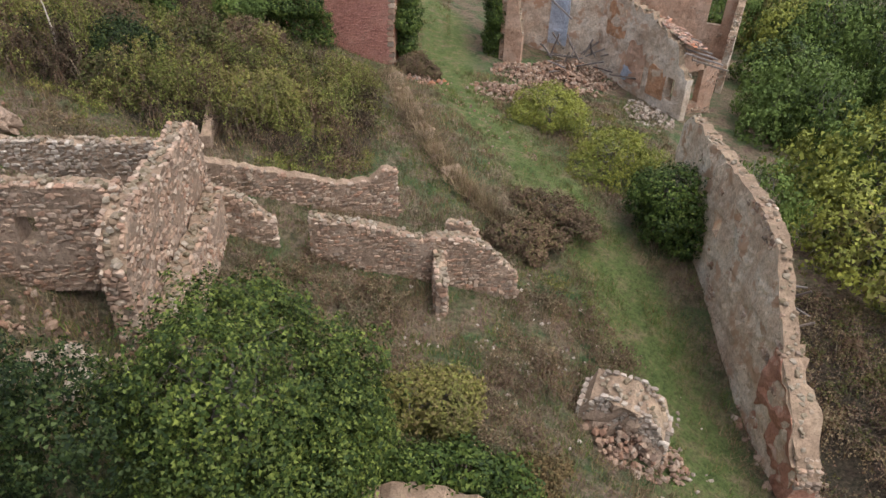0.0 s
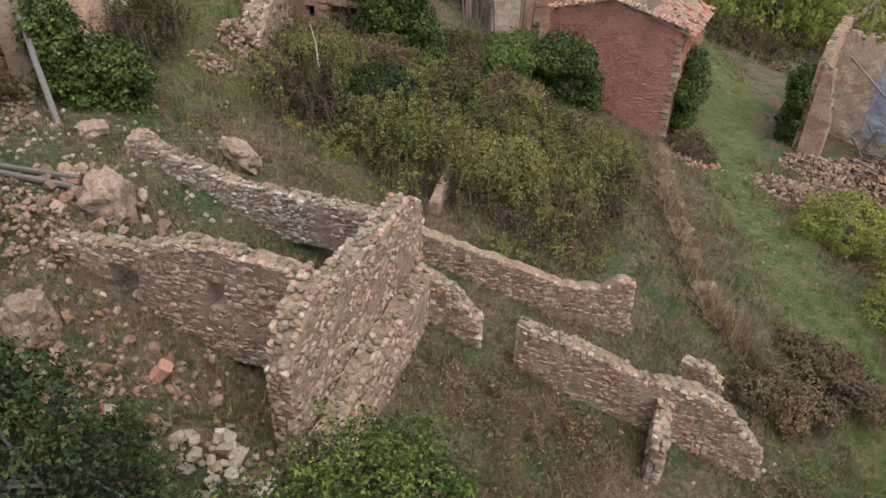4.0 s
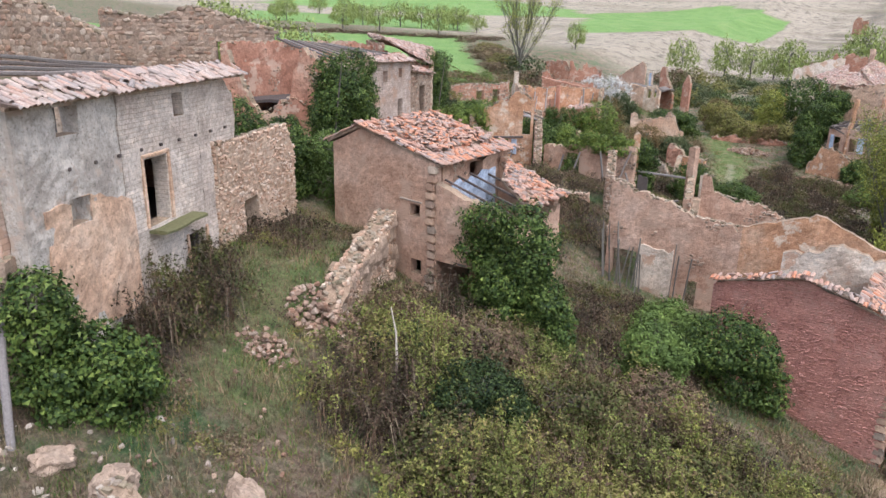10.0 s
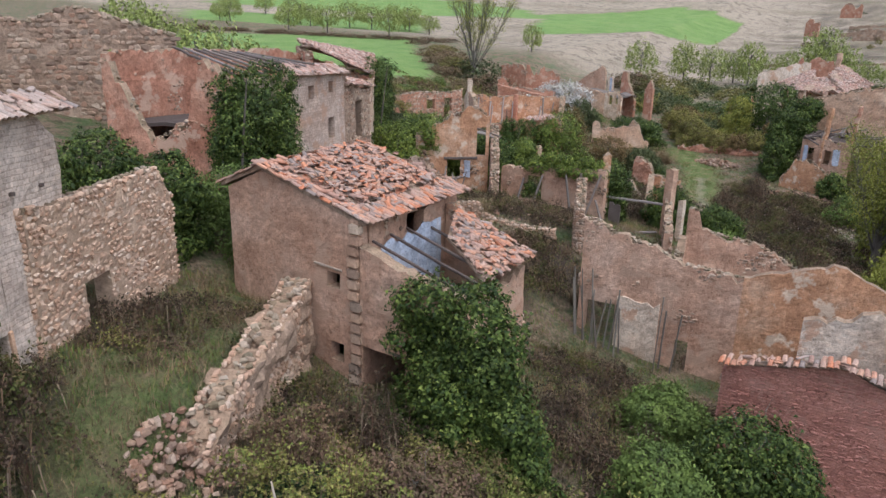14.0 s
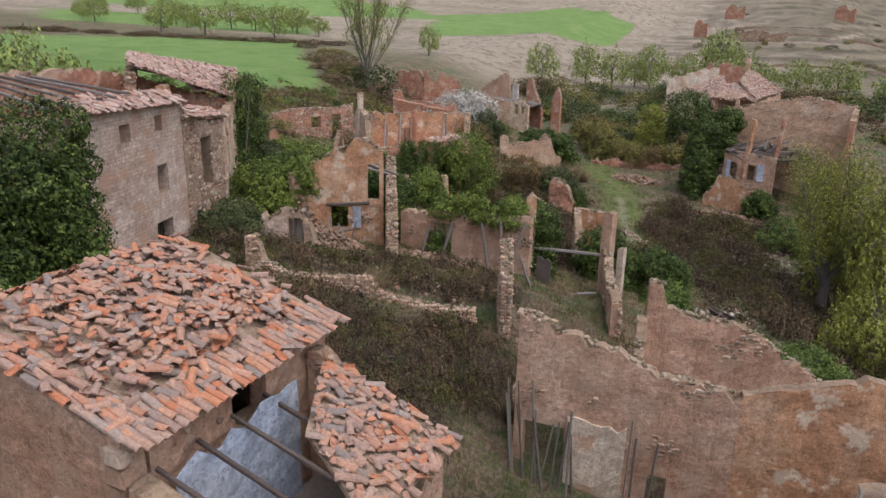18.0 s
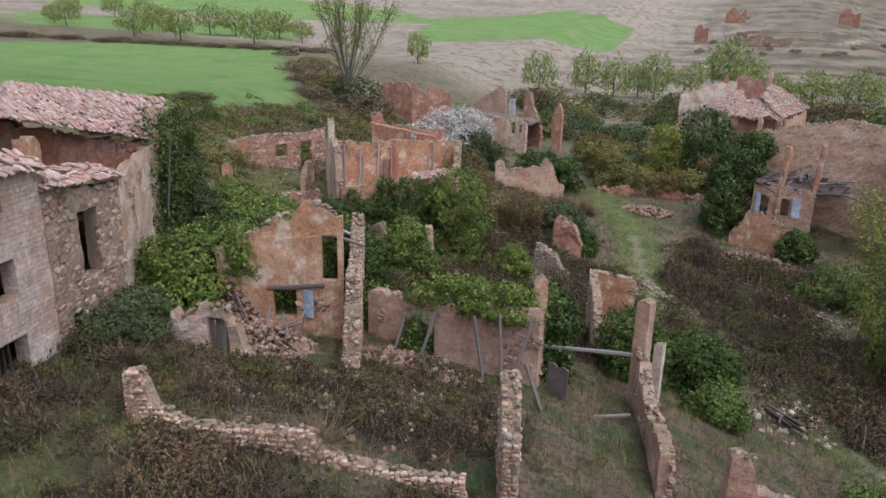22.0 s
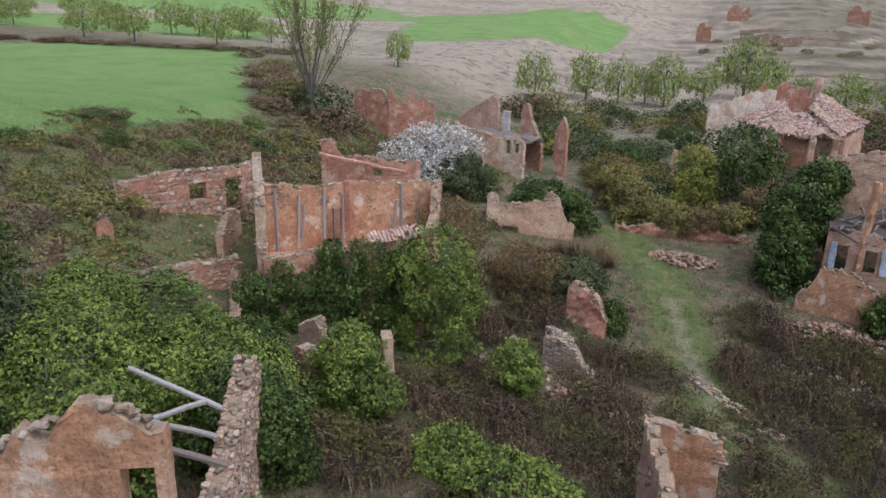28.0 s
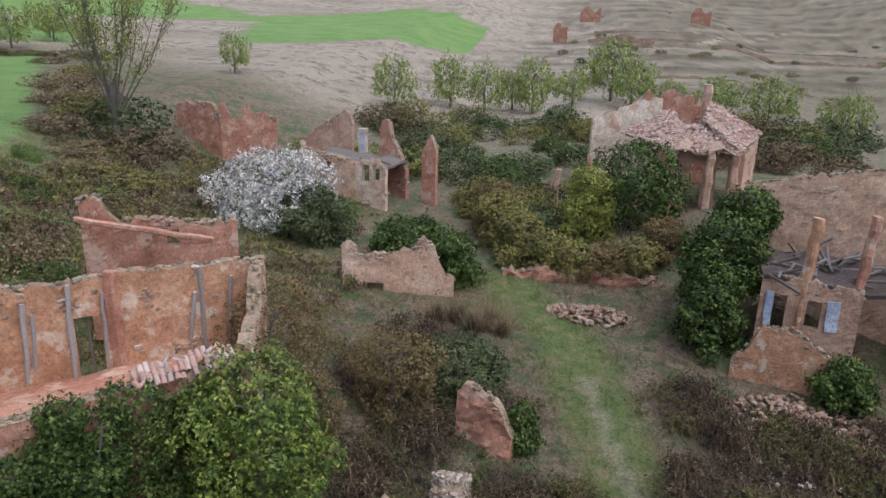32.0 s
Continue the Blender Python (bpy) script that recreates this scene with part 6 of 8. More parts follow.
ruin_wall("roofless red stone yard wall with two window holes", (-59.8, 92.2), (-55.6, 101.2), [(0, 10.8), (3, 11.2), (8, 11.0), (9.9, 11.3)], 0.5, RED_EARTH, z0=6, openings=[(4.6, 5.8, 9.0, 10.2), (7.2, 8.4, 7, 10.3)], stones=STONE, most=120, size=0.36)
ruin_wall("low red stone yard wall", (-53.6, 83.4), (-49.4, 90.6), [(0, 7.7), (4, 8.1), (8.3, 7.9)], 0.5, RED_EARTH, z0=4, openings=[(4.6, 5.3, 4, 7.2)], stones=STONE, most=120, size=0.32)
ruin_wall("broken side wall of a small red stone yard", (-48.9, 89.8), (-45.2, 85.2), [(0, 7.6), (2, 7.0), (5.9, 6.5)], 0.45, RED_EARTH, z0=4, ragged=0.25)
ruin_wall("low front wall of a small red stone yard", (-45.3, 85.1), (-50.6, 82.0), [(0, 6.5), (3, 6.9), (6.1, 7.4)], 0.45, RED_EARTH, z0=4, ragged=0.25)
ruin_wall("stump of red brickwork over a dark hollow", (-41.2, 84.6), (-39.6, 84.2), [(0, 6.6), (1.0, 6.7), (1.7, 6.0)], 0.6, RED_EARTH, z0=4, openings=[(0.3, 1.2, 4, 5.6)], ragged=0.2)
ruin_wall("thin ragged fragment of rubble wall beside the ivy", (-40.6, 86.2), (-42.2, 86.5), [(0, 6.6), (0.6, 7.4), (1.6, 6.8)], 0.5, stones=STONE, z0=3, most=40)
ruin_wall("stump of red stone pier in a yard", (-56.5, 87.6), (-55.9, 88.2), [(0, 9.8), (0.5, 10.4), (0.85, 9.4)], 0.5, RED_EARTH, z0=7, name="ruined_pier", category="pier", ragged=0.3)
ruin_wall("stub of wall at the yard corner", (-52.2, 92.6), (-54.0, 96.6), [(0, 8.3), (1.4, 8.9), (2.6, 9.2), (4.3, 8.6)], 0.45, PINK, z0=6, ragged=0.3)
ruin_wall("ragged end of a red wall among ivy", (-36.9, 85.0), (-36.2, 84.0), [(0, 8.0), (0.7, 7.4), (1.2, 6.2)], 0.45, RED_EARTH, z0=3, ragged=0.3)

for k in range(9):
    r = random.Random(k + 600)
    x, y = -14.6, 81.6
    tagged(new("fallen_beam", slab((x + r.uniform(-0.8, 0.8), y + r.uniform(-0.6, 0.6), gz(x, y) + 0.15 + 0.05 * k), (x + r.uniform(-0.9, 0.9) + 0.8, y + r.uniform(-0.6, 0.6) - 1.6, gz(x, y) + 0.3 + 0.05 * k), 0.11, 0.1, DARK_WOOD, "fallen_beam", k)), "dark old timber stacked on the slope", "beam", "timber stack")
# small stumps beside the lower street
ruin_wall("ivy-clad stump of red plastered wall", (-32.9, 103.7), (-30.2, 103.1), [(0, 4.4), (0.7, 4.9), (1.6, 4.7), (2.1, 4.0), (2.76, 2.6)], 0.6, RED_EARTH, z0=-0.5, ragged=0.4, lumpy=0.12)
ruin_wall("broken corner of pale rubble masonry", (-32.7, 97.5), (-29.8, 96.6), [(0, 3.5), (0.9, 3.7), (1.9, 3.3), (2.4, 2.6), (3, 2.2)], 0.6, stones=PALE_STONE, z0=-0.5, most=70)
ruin_wall("return of a broken corner of rubble masonry", (-32.6, 97.6), (-31.9, 99.8), [(0, 4.1), (0.8, 3.6), (2.3, 2.6)], 0.6, stones=PALE_STONE, z0=-0.5, most=40)
ruin_wall("small standing stone post", (-34.5, 96.1), (-34.0, 96.0), [(0, 3.7), (0.5, 3.5)], 0.5, PINK, z0=0.5, name="stone_post", category="post", crown_too=False)
ruin_wall("low line of rubble joining stone stumps", (-39.5, 94.8), (-34.4, 96.0), [(0, 2.9), (3, 2.4), (5.2, 2.2)], 0.5, stones=STONE, z0=0, most=60)
ruin_wall("low dry-stone edge beside the lower street", (-24.8, 101.4), (-19.8, 96.4), [(k * 7.07 / 5, gz(-24.8 + k, 101.4 - k) + (0.05, 0.35, 0.1, 0.3, 0.0, 0.2)[k]) for k in range(6)], 0.7, stones=PALE_STONE, z0=-1, most=120, ragged=0.3, sides=(0, 1))
HH = ((-44.0, 118.7), (-36.3, 120.2))
ruin_wall("ruined front with flaked white plaster and peaked end", *HH, [(0, 6.4), (0.8, 6.6), (1.1, 5.6), (3.2, 5.9), (5.0, 6.2), (5.5, 7.2), (6.3, 6.6), (7.0, 4.8), (7.84, 4.0)], 0.5, SALMON, z0=0, openings=[(1.4, 2.9, 2.0, 3.7)], ragged=0.25)

# distant houses
far1 = thing("ruined_house", "roofless pink house with white chimney breast, gables broken", "house")
J = ((-54.5, 137.5), (-44.5, 134.6))
ruin_wall("pale pink front with a small window", J[0], along(*J, 6.2), [(0, 9.9), (2.5, 9.6), (6.2, 9.1)], 0.45, SALMON, parent=far1, name="front_wall", z0=3, openings=[(2.6, 3.4, 7.7, 8.8)], ragged=0.15)
ruin_wall("flaked white niches", along(*J, 6.2), along(*J, 9.4), [(0, 8.8), (0.8, 9.4), (2.2, 9.6), (3.2, 8.8)], 0.45, STREAKED, parent=far1, name="front_wall", z0=3, openings=[(0.7, 1.5, 7.4, 8.9), (1.9, 2.6, 7.6, 9.0)], crown_too=False, ragged=0.2)
ruin_wall("broken half gable", along(*J, -4.2, 5), along(*J, 2.3, 5), [(0, 9.5), (2, 11.0), (6.0, 13.2), (6.5, 12.2)], 0.45, PINK, parent=far1, name="back_wall", z0=4, ragged=0.25)
ruin_wall("", along(*J, -4.2, 5), along(*J, -0.1, 0.2), [(0, 9.5), (3, 9.7), (6.4, 9.9)], 0.45, SALMON, parent=far1, name="side_wall", z0=3, ragged=0.2)
ruin_wall("red earth gable stump", along(*J, 5.7, 5), along(*J, 9.0, 4.4), [(0, 11.6), (0.4, 12.5), (1.1, 12.4), (1.6, 10.8), (2.6, 9.4), (3.4, 7.9)], 0.5, RED_EARTH, parent=far1, name="back_wall", z0=4, ragged=0.3)
ruin_wall("", along(*J, 10.4, 5), along(*J, 11.9, 5), [(0, 9.4), (0.4, 10.8), (0.9, 11.4), (1.5, 10.2)], 0.5, RED_EARTH, parent=far1, name="back_wall", z0=4, ragged=0.3)
part("floor", deck((*along(*J, 0.3, 0.3), 9.0), (*along(*J, 9.2, 0.3), 8.7), (*along(*J, 9.2, 4.4), 8.9), (*along(*J, 0.3, 4.6), 9.3), 0.2, WOOD, "floor", 0.5), far1, "broken timber floor")
part("chimney_breast", slab((*along(*J, 3.9, 4.4), 8.8), (*along(*J, 3.9, 4.4), 11.5), 0.9, 0.7, WHITE, "chimney_breast"), far1, "white chimney breast")
part("blue_panel", slab((*along(*J, 4.15, 4.02), 9.0), (*along(*J, 4.15, 4.02), 11.3), 0.35, 0.06, BLUE, "blue_panel"), far1, "pale blue limewash panel")
for k in range(12):
    r = random.Random(k + 900)
    u = r.uniform(4, 9)
    part("fallen_beam", slab((*along(*J, u, r.uniform(0.2, 3)), 8.6), (*along(*J, u + r.uniform(-1.5, 1.5), r.uniform(0.2, 4)), 8.9 + r.uniform(-1.2, 0.5)), 0.16, 0.14, WOOD, "fallen_beam", k), far1)
far2 = thing("ruined_house", "roofless red earth house at the field edge", "house")
ruin_wall("", (-76.5, 152), (-70.5, 151), [(0, 11.6), (1, 12.0), (5, 12.3), (6, 11.0)], 0.5, RED_EARTH, parent=far2, name="front_wall", z0=5, crown_too=False)
ruin_wall("", (-70.5, 151), (-64.5, 153.5), [(0, 12.6), (1.5, 10.5), (3, 11.5), (6.5, 10.6)], 0.5, RED_EARTH, parent=far2, name="side_wall", z0=5, crown_too=False, ragged=0.5)
far3 = thing("ruined_house", "tile-roofed house with long white side wall", "house")
ruin_wall("white plaster", (-27.5, 147.5), (-20.6, 151), [(0, 12.8), (5.5, 14.6), (7.7, 14.8)], 0.4, WHITE, parent=far3, name="side_wall", z0=6, crown_too=False)
ruin_wall("", (-19.5, 141.5), (-14.0, 140.6), [(0, 10.8), (5.5, 11.0)], 0.5, PINK, parent=far3, name="front_wall", z0=4, openings=[(0.8, 2.2, 5, 9.8), (3.4, 4.4, 6.5, 9.6)], crown_too=False)
ruin_wall("", (-14.3, 140.0), (-11.8, 147.4), [(0, 10.9), (7.8, 11.8)], 0.5, PINK, parent=far3, name="side_wall", z0=4, crown_too=False)
ruin_wall("", (-22.5, 150.9), (-15.0, 152.0), [(0, 15.0), (2.4, 15.6), (4.5, 15.2), (6.2, 14.2), (7.6, 13.4)], 0.5, RED_EARTH, parent=far3, name="back_wall", z0=6, crown_too=False, ragged=0.6)
N_R1 = ((-20.6, 139.6, 11.1), (-14.6, 139.2, 11.0), (-16.8, 144.4, 12.9), (-19.0, 144.2, 12.7))
N_R2 = ((-24.6, 146.5, 11.6), (-20.6, 139.6, 11.1), (-19.0, 144.2, 12.7), (-19.6, 149, 13.9))
N_R3 = ((-14.6, 139.2, 11.2), (-11.4, 147.6, 12.0), (-16.2, 149.4, 14.7), (-17.4, 144.0, 13.3))
for k, d in enumerate((N_R1, N_R2, N_R3)):
    part("roof_deck", deck(*d, 0.15, MORTAR, seed=21 + k, sag=0.7), far3)
for x, y in ((-20.2, 140.0), (-17.0, 139.6), (-14.9, 139.6), (-22.6, 143.6)):
    part("post", slab((x, y, gz(x, y) - 0.5), (x, y, 11.3), 0.7, 0.6, PINK, "post"), far3, "thick plastered porch post")
part("chimney", slab((-16.6, 148.5, 12.5), (-16.6, 148.5, 16.4), 0.8, 0.8, PINK, "chimney"), far3)
G = ((-16.4, 117.5), (-5.0, 114.8))
far4 = thing("ruined_house", "half-collapsed red earth house with open floors and blue niches", "house")
ruin_wall("cracked red earth plaster", (-17.0, 124.5), (-4.5, 120.5), [(0, 11.3), (2, 11.8), (8, 13.2), (13.1, 12.6)], 0.5, SALMON, parent=far4, name="back_wall", z0=0, ragged=0.25)
ruin_wall("", (-5.2, 115.2), (-4.5, 120.7), [(0, 11.5), (5.5, 12.4)], 0.5, RED_EARTH, parent=far4, name="side_wall", z0=0, crown_too=False)
ruin_wall("fallen slab of plastered wall", (-18.4, 115.3), (-12.6, 114.2), [(0, 2.2), (1.4, 4.6), (3, 4.9), (4.4, 4.0), (5.9, 2.8)], 0.4, OCHRE, parent=far4, name="fallen_wall", z0=-1, ragged=0.4)
ruin_wall("pale blue niches", along(*G, -0.4), along(*G, 5.0), [(0, 7.0), (1.4, 7.2), (5.4, 6.8)], 0.45, PINK, parent=far4, name="front_wall", z0=2, openings=[(0.7, 1.5, 3.8, 6.0), (2.6, 3.4, 4.2, 5.9)], ragged=0.25)
part("blue_panel", slab((*along(*G, 3.6, -0.3), 4.2), (*along(*G, 3.6, -0.3), 6.1), 0.7, 0.08, BLUE, "blue_panel"), far4, "pale blue limewash panel")
part("blue_panel", slab((*along(*G, 0.15, -0.3), 4.0), (*along(*G, 0.15, -0.3), 6.2), 0.45, 0.08, BLUE, "blue_panel"), far4, "pale blue limewash panel")
part("post", slab((*along(*G, 1.75, -0.1), 3.5), (*along(*G, 2.1, 0.3), 10.8), 0.6, 0.5, OCHRE, "post"), far4, "tall ochre corner post")
part("post", slab((*along(*G, 4.6, 0.5), 3.5), (*along(*G, 5.0, 0.6), 11.2), 0.6, 0.5, RED_EARTH, "post"), far4)
part("floor", deck((-16.8, 117.3, 7.2), (-9.5, 115.8, 6.9), (-8.3, 120.8, 7.0), (-16.5, 123, 7.6), 0.25, DARK_WOOD, "floor", 0.5), far4, "sagging timber floor")
for k in range(34):
    r = random.Random(k + 7)
    a = (-16.8 + r.uniform(0, 7), 117.2 + r.uniform(-0.6, 3), 7.0 + r.uniform(0, 0.7))
    part("floor_joist", slab(a, (a[0] + r.uniform(-1, 3), a[1] + r.uniform(-1.5, 3), a[2] + r.uniform(-1.0, 1.0)), 0.16, 0.16, WOOD, "floor_joist", k), far4)
tagged(new("standing_stone", slab((-30.5, 144.4, gz(-30.5, 144.4) - 0.3), (-30.4, 144.4, 7.9), 0.75, 0.5, PINK, "standing_stone")), "lone stump of plastered masonry among scrub", "pillar")
tagged(new("standing_stone", slab((-27.5, 145, gz(-27.5, 145) - 0.3), (-27.5, 145, 9.4), 0.4, 0.4, OCHRE, "standing_stone")), "thin ochre stump among scrub", "pillar")
ruin_wall("brown stone walls of a roofless house on the upper slope", (-58, 44.5), (-47.5, 52.0), [(0, 19.2), (4, 18.6), (7, 19.6), (12.9, 18.0)], 0.6, stones=STONE, most=160, size=0.45, z0=10, openings=[(8.6, 9.4, 15.4, 17)])
ruin_wall("long broken stone wall on the upper slope", (-66, 36), (-50, 40), [(0, 20.4), (5, 19.2), (9, 20.2), (16.4, 17.6)], 0.6, stones=STONE, most=100, size=0.5, z0=11)
for x, y, w, h, mat in ((-42, 335, 5, 5.5, RED_EARTH), (-34, 377, 8, 6, RED_EARTH), (-24.5, 316, 15, 3.4, STONE), (8, 372, 7, 6.5, RED_EARTH)):
    z = gz(x, y)
    ruin_wall("reddish ruin on a hillside terrace", (x, y), (x + w, y - 3), [(0, z + h * 0.6), (w * 0.3, z + h), (w * 0.55, z + h * 0.9), (w * 0.7, z + h * 0.55), (w, z + h * 0.75)], 0.6, RED_EARTH if mat is RED_EARTH else MORTAR, z0=z - 3, ragged=0.6, cell=0.7, crown_too=False, group="hillside ruins",
              stones=None if mat is RED_EARTH else STONE, size=0.8, most=60)
for x0, y0, x1, y1, h in ((-50, 246, 30, 252, 0.7), (-30, 330, 60, 322, 0.9), (-28, 347, 70, 338, 0.9)):
    z = gz(x0, y0)
    n = 12
    ruin_wall("low dry-stone terrace edge on the far slope", (x0, y0), (x1, y1), [(k * math.hypot(x1 - x0, y1 - y0) / n, gz(x0 + (x1 - x0) * k / n, y0 + (y1 - y0) * k / n) + h * (0.6 + 0.4 * math.sin(k * 2.1))) for k in range(n + 1)], 0.8, MORTAR, ragged=0.4, cell=1.2, crown_too=False, group="hillside terraces")

# ---- bushes, brambles, trees ----
TURNS = random.Random(5)
LEAF = {"ivy": (IVY, 0.1, 0.5), "yellow": (IVY_YELLOW, 0.1, 0.5), "bramble": (BRAMBLE, 0.08, 0.9), "brown": (BROWN, 0.07, 0.9), "bright": (BRIGHT, 0.085, 0.8), "willow": (WILLOW, 0.075, 1.0), "tree": (TREE_GREEN, 0.075, 0.6),
        "deep": (SHADED_GREEN, 0.075, 0.6), "pale": (PALE_TREE, 0.12, 1.0), "dark": (DARK_TREE, 0.09, 0.8), "blossom": (BLOSSOM, 0.09, 1.0), "broom": (BROOM, 0.07, 0.9), "olive": (OLIVE, 0.085, 0.9), "straw": (STRAW, 0.08, 1.0)}
WOODS = {k: branching("trunk", s, 1.0, 0.36, 14, 0.03) for k, s in (("a", 3), ("b", 4), ("c", 5))}
SEEDS = iter(range(200, 2000))


def mass(kind, x, y, rx, h, label, ry=None, z=None, name="bush", category="bush", group="", n=None, cover=2.2, leaf=1.0, turn=0.0, most=24000):
    """A bush or ivy mass of true size, with its own billows."""
    mat, size, droop = LEAF[kind]
    ry = ry or rx
    s = next(SEEDS)
    n = n or int(10 + 6 * max(rx, ry) + 2.5 * h)
    leaf *= 1 + max(0.0, y - 90) / 50
    most = most if y < 90 else most * 0.6
    me = crown(name + "_leaves", heap(s, n, rx, ry, h), size * leaf, mat, s, droop, cover, most, 0.34 if kind in ("tree", "deep") else 0.22)
    ob = thing(name, label, category, group)
    ob.matrix_basis = Matrix.Translation((x, y, (gz(x, y) - 0.15) if z is None else z)) @ Matrix.Rotation(turn, 4, "Z")
    part("leaves", me, ob)
    part("stem", WOODS[TURNS.choice("abc")], ob).matrix_basis = Matrix.Diagonal((rx * 1.9, ry * 1.9, h * 0.95, 1))
    return ob


def curtain(kind, p, q, low, high, deep, label, top=False):
    """Ivy hanging over a wall face from p to q, or heaped along its top."""
    mat, size, droop = LEAF[kind]
    s = next(SEEDS)
    r = random.Random(s)
    balls = []
    length = math.hypot(q[0] - p[0], q[1] - p[1])
    step = 0.55 if top else 0.8
    for i in range(int(length / step) + 1):
        z = low
        crest = high + r.uniform(-0.9, 0.5)
        while z < crest:
            u = min(length, i * step + r.uniform(-0.3, 0.3))
            b = r.uniform(0.35, 0.6) if top else r.uniform(0.45, 1.0)
            x, y = along(p, q, u, r.uniform(-0.5, 0.3) * deep)
            balls.append((x - p[0], y - p[1], z, b, b * deep, b * 0.8))
            z += r.uniform(0.5, 0.95)
    ob = thing("ivy", label, "ivy")
    ob.matrix_basis = Matrix.Translation((*p, 0))
    part("leaves", crown("ivy_leaves", balls, size, mat, s, droop, 2.0, 42000), ob)
    part("stem", mesh_of("stems", *limb([(0.5, 0, low - 1), (0.9, 0.1, (low + high) / 2), (1.6, 0, high)], 0.09, 0.03), BARK), ob)
    return ob


def ivy(kind, x, y, rx, h, label, ry=None, z=None, **more):
    return mass(kind, x, y, rx, h, label, ry, z, "ivy", "ivy", **more)


FAR = {k: [crown(k + "_crown", heap(300 + 7 * i, 22, 1, 1, 1), z, LEAF[k][0], 300 + i, LEAF[k][2], 3.0, m, 0.3) for i in range(3)] for k, z, m in
       (("ivy", 0.05, 7000), ("dark", 0.062, 2800), ("bright", 0.048, 7000), ("willow", 0.042, 7000), ("pale", 0.055, 3800), ("bramble", 0.062, 2800), ("brown", 0.062, 2800), ("broom", 0.062, 2800), ("olive", 0.062, 2800), ("straw", 0.062, 2600))}


def far_bush(kind, x, y, rx, h, label, group=""):
    ob = thing("bush", label, "bush", group, me=FAR[kind][TURNS.randrange(3)])
    ob.matrix_basis = Matrix.Translation((x, y, gz(x, y) - 0.2)) @ Matrix.Rotation(TURNS.uniform(0, 6.28), 4, "Z") @ Matrix.Diagonal((rx, rx * TURNS.uniform(0.8, 1.2), h, 1))


def tree(kind, x, y, h, r, label, base=0.25, name="tree", group=""):
    ob = thing(name, label, "tree", group)
    ob.matrix_basis = Matrix.Translation((x, y, gz(x, y) - 0.1)) @ Matrix.Rotation(TURNS.uniform(0, 6.28), 4, "Z")
    part("trunk", WOODS[TURNS.choice("abc")], ob).matrix_basis = Matrix.Diagonal((h, h, h, 1))
    part("crown", FAR[kind][TURNS.randrange(3)], ob).matrix_basis = Matrix.Translation((0, 0, h * base)) @ Matrix.Diagonal((r, r * TURNS.uniform(0.85, 1.15), h * (1 - base), 1))
    return ob


def spots(patches, per, rng):
    """Points over ellipses (x, y, rx, ry) that thin out toward ragged rims, with k: 0 in the middle, 1 at the rim."""
    P = []
    for x, y, rx, ry in patches:
        n = int(per * math.pi * rx * ry)
        a, k = rng.uniform(0, 2 * np.pi, n), np.sqrt(rng.uniform(0, 1, n))
        k = k * (1 + 0.22 * np.sin(a * 3 + x) + 0.15 * np.sin(a * 7 + y) + rng.normal(0, 0.05, n))
        P.append(np.stack([x + np.cos(a) * k * rx, y + np.sin(a) * k * ry, k], -1))
    return np.vstack(P)


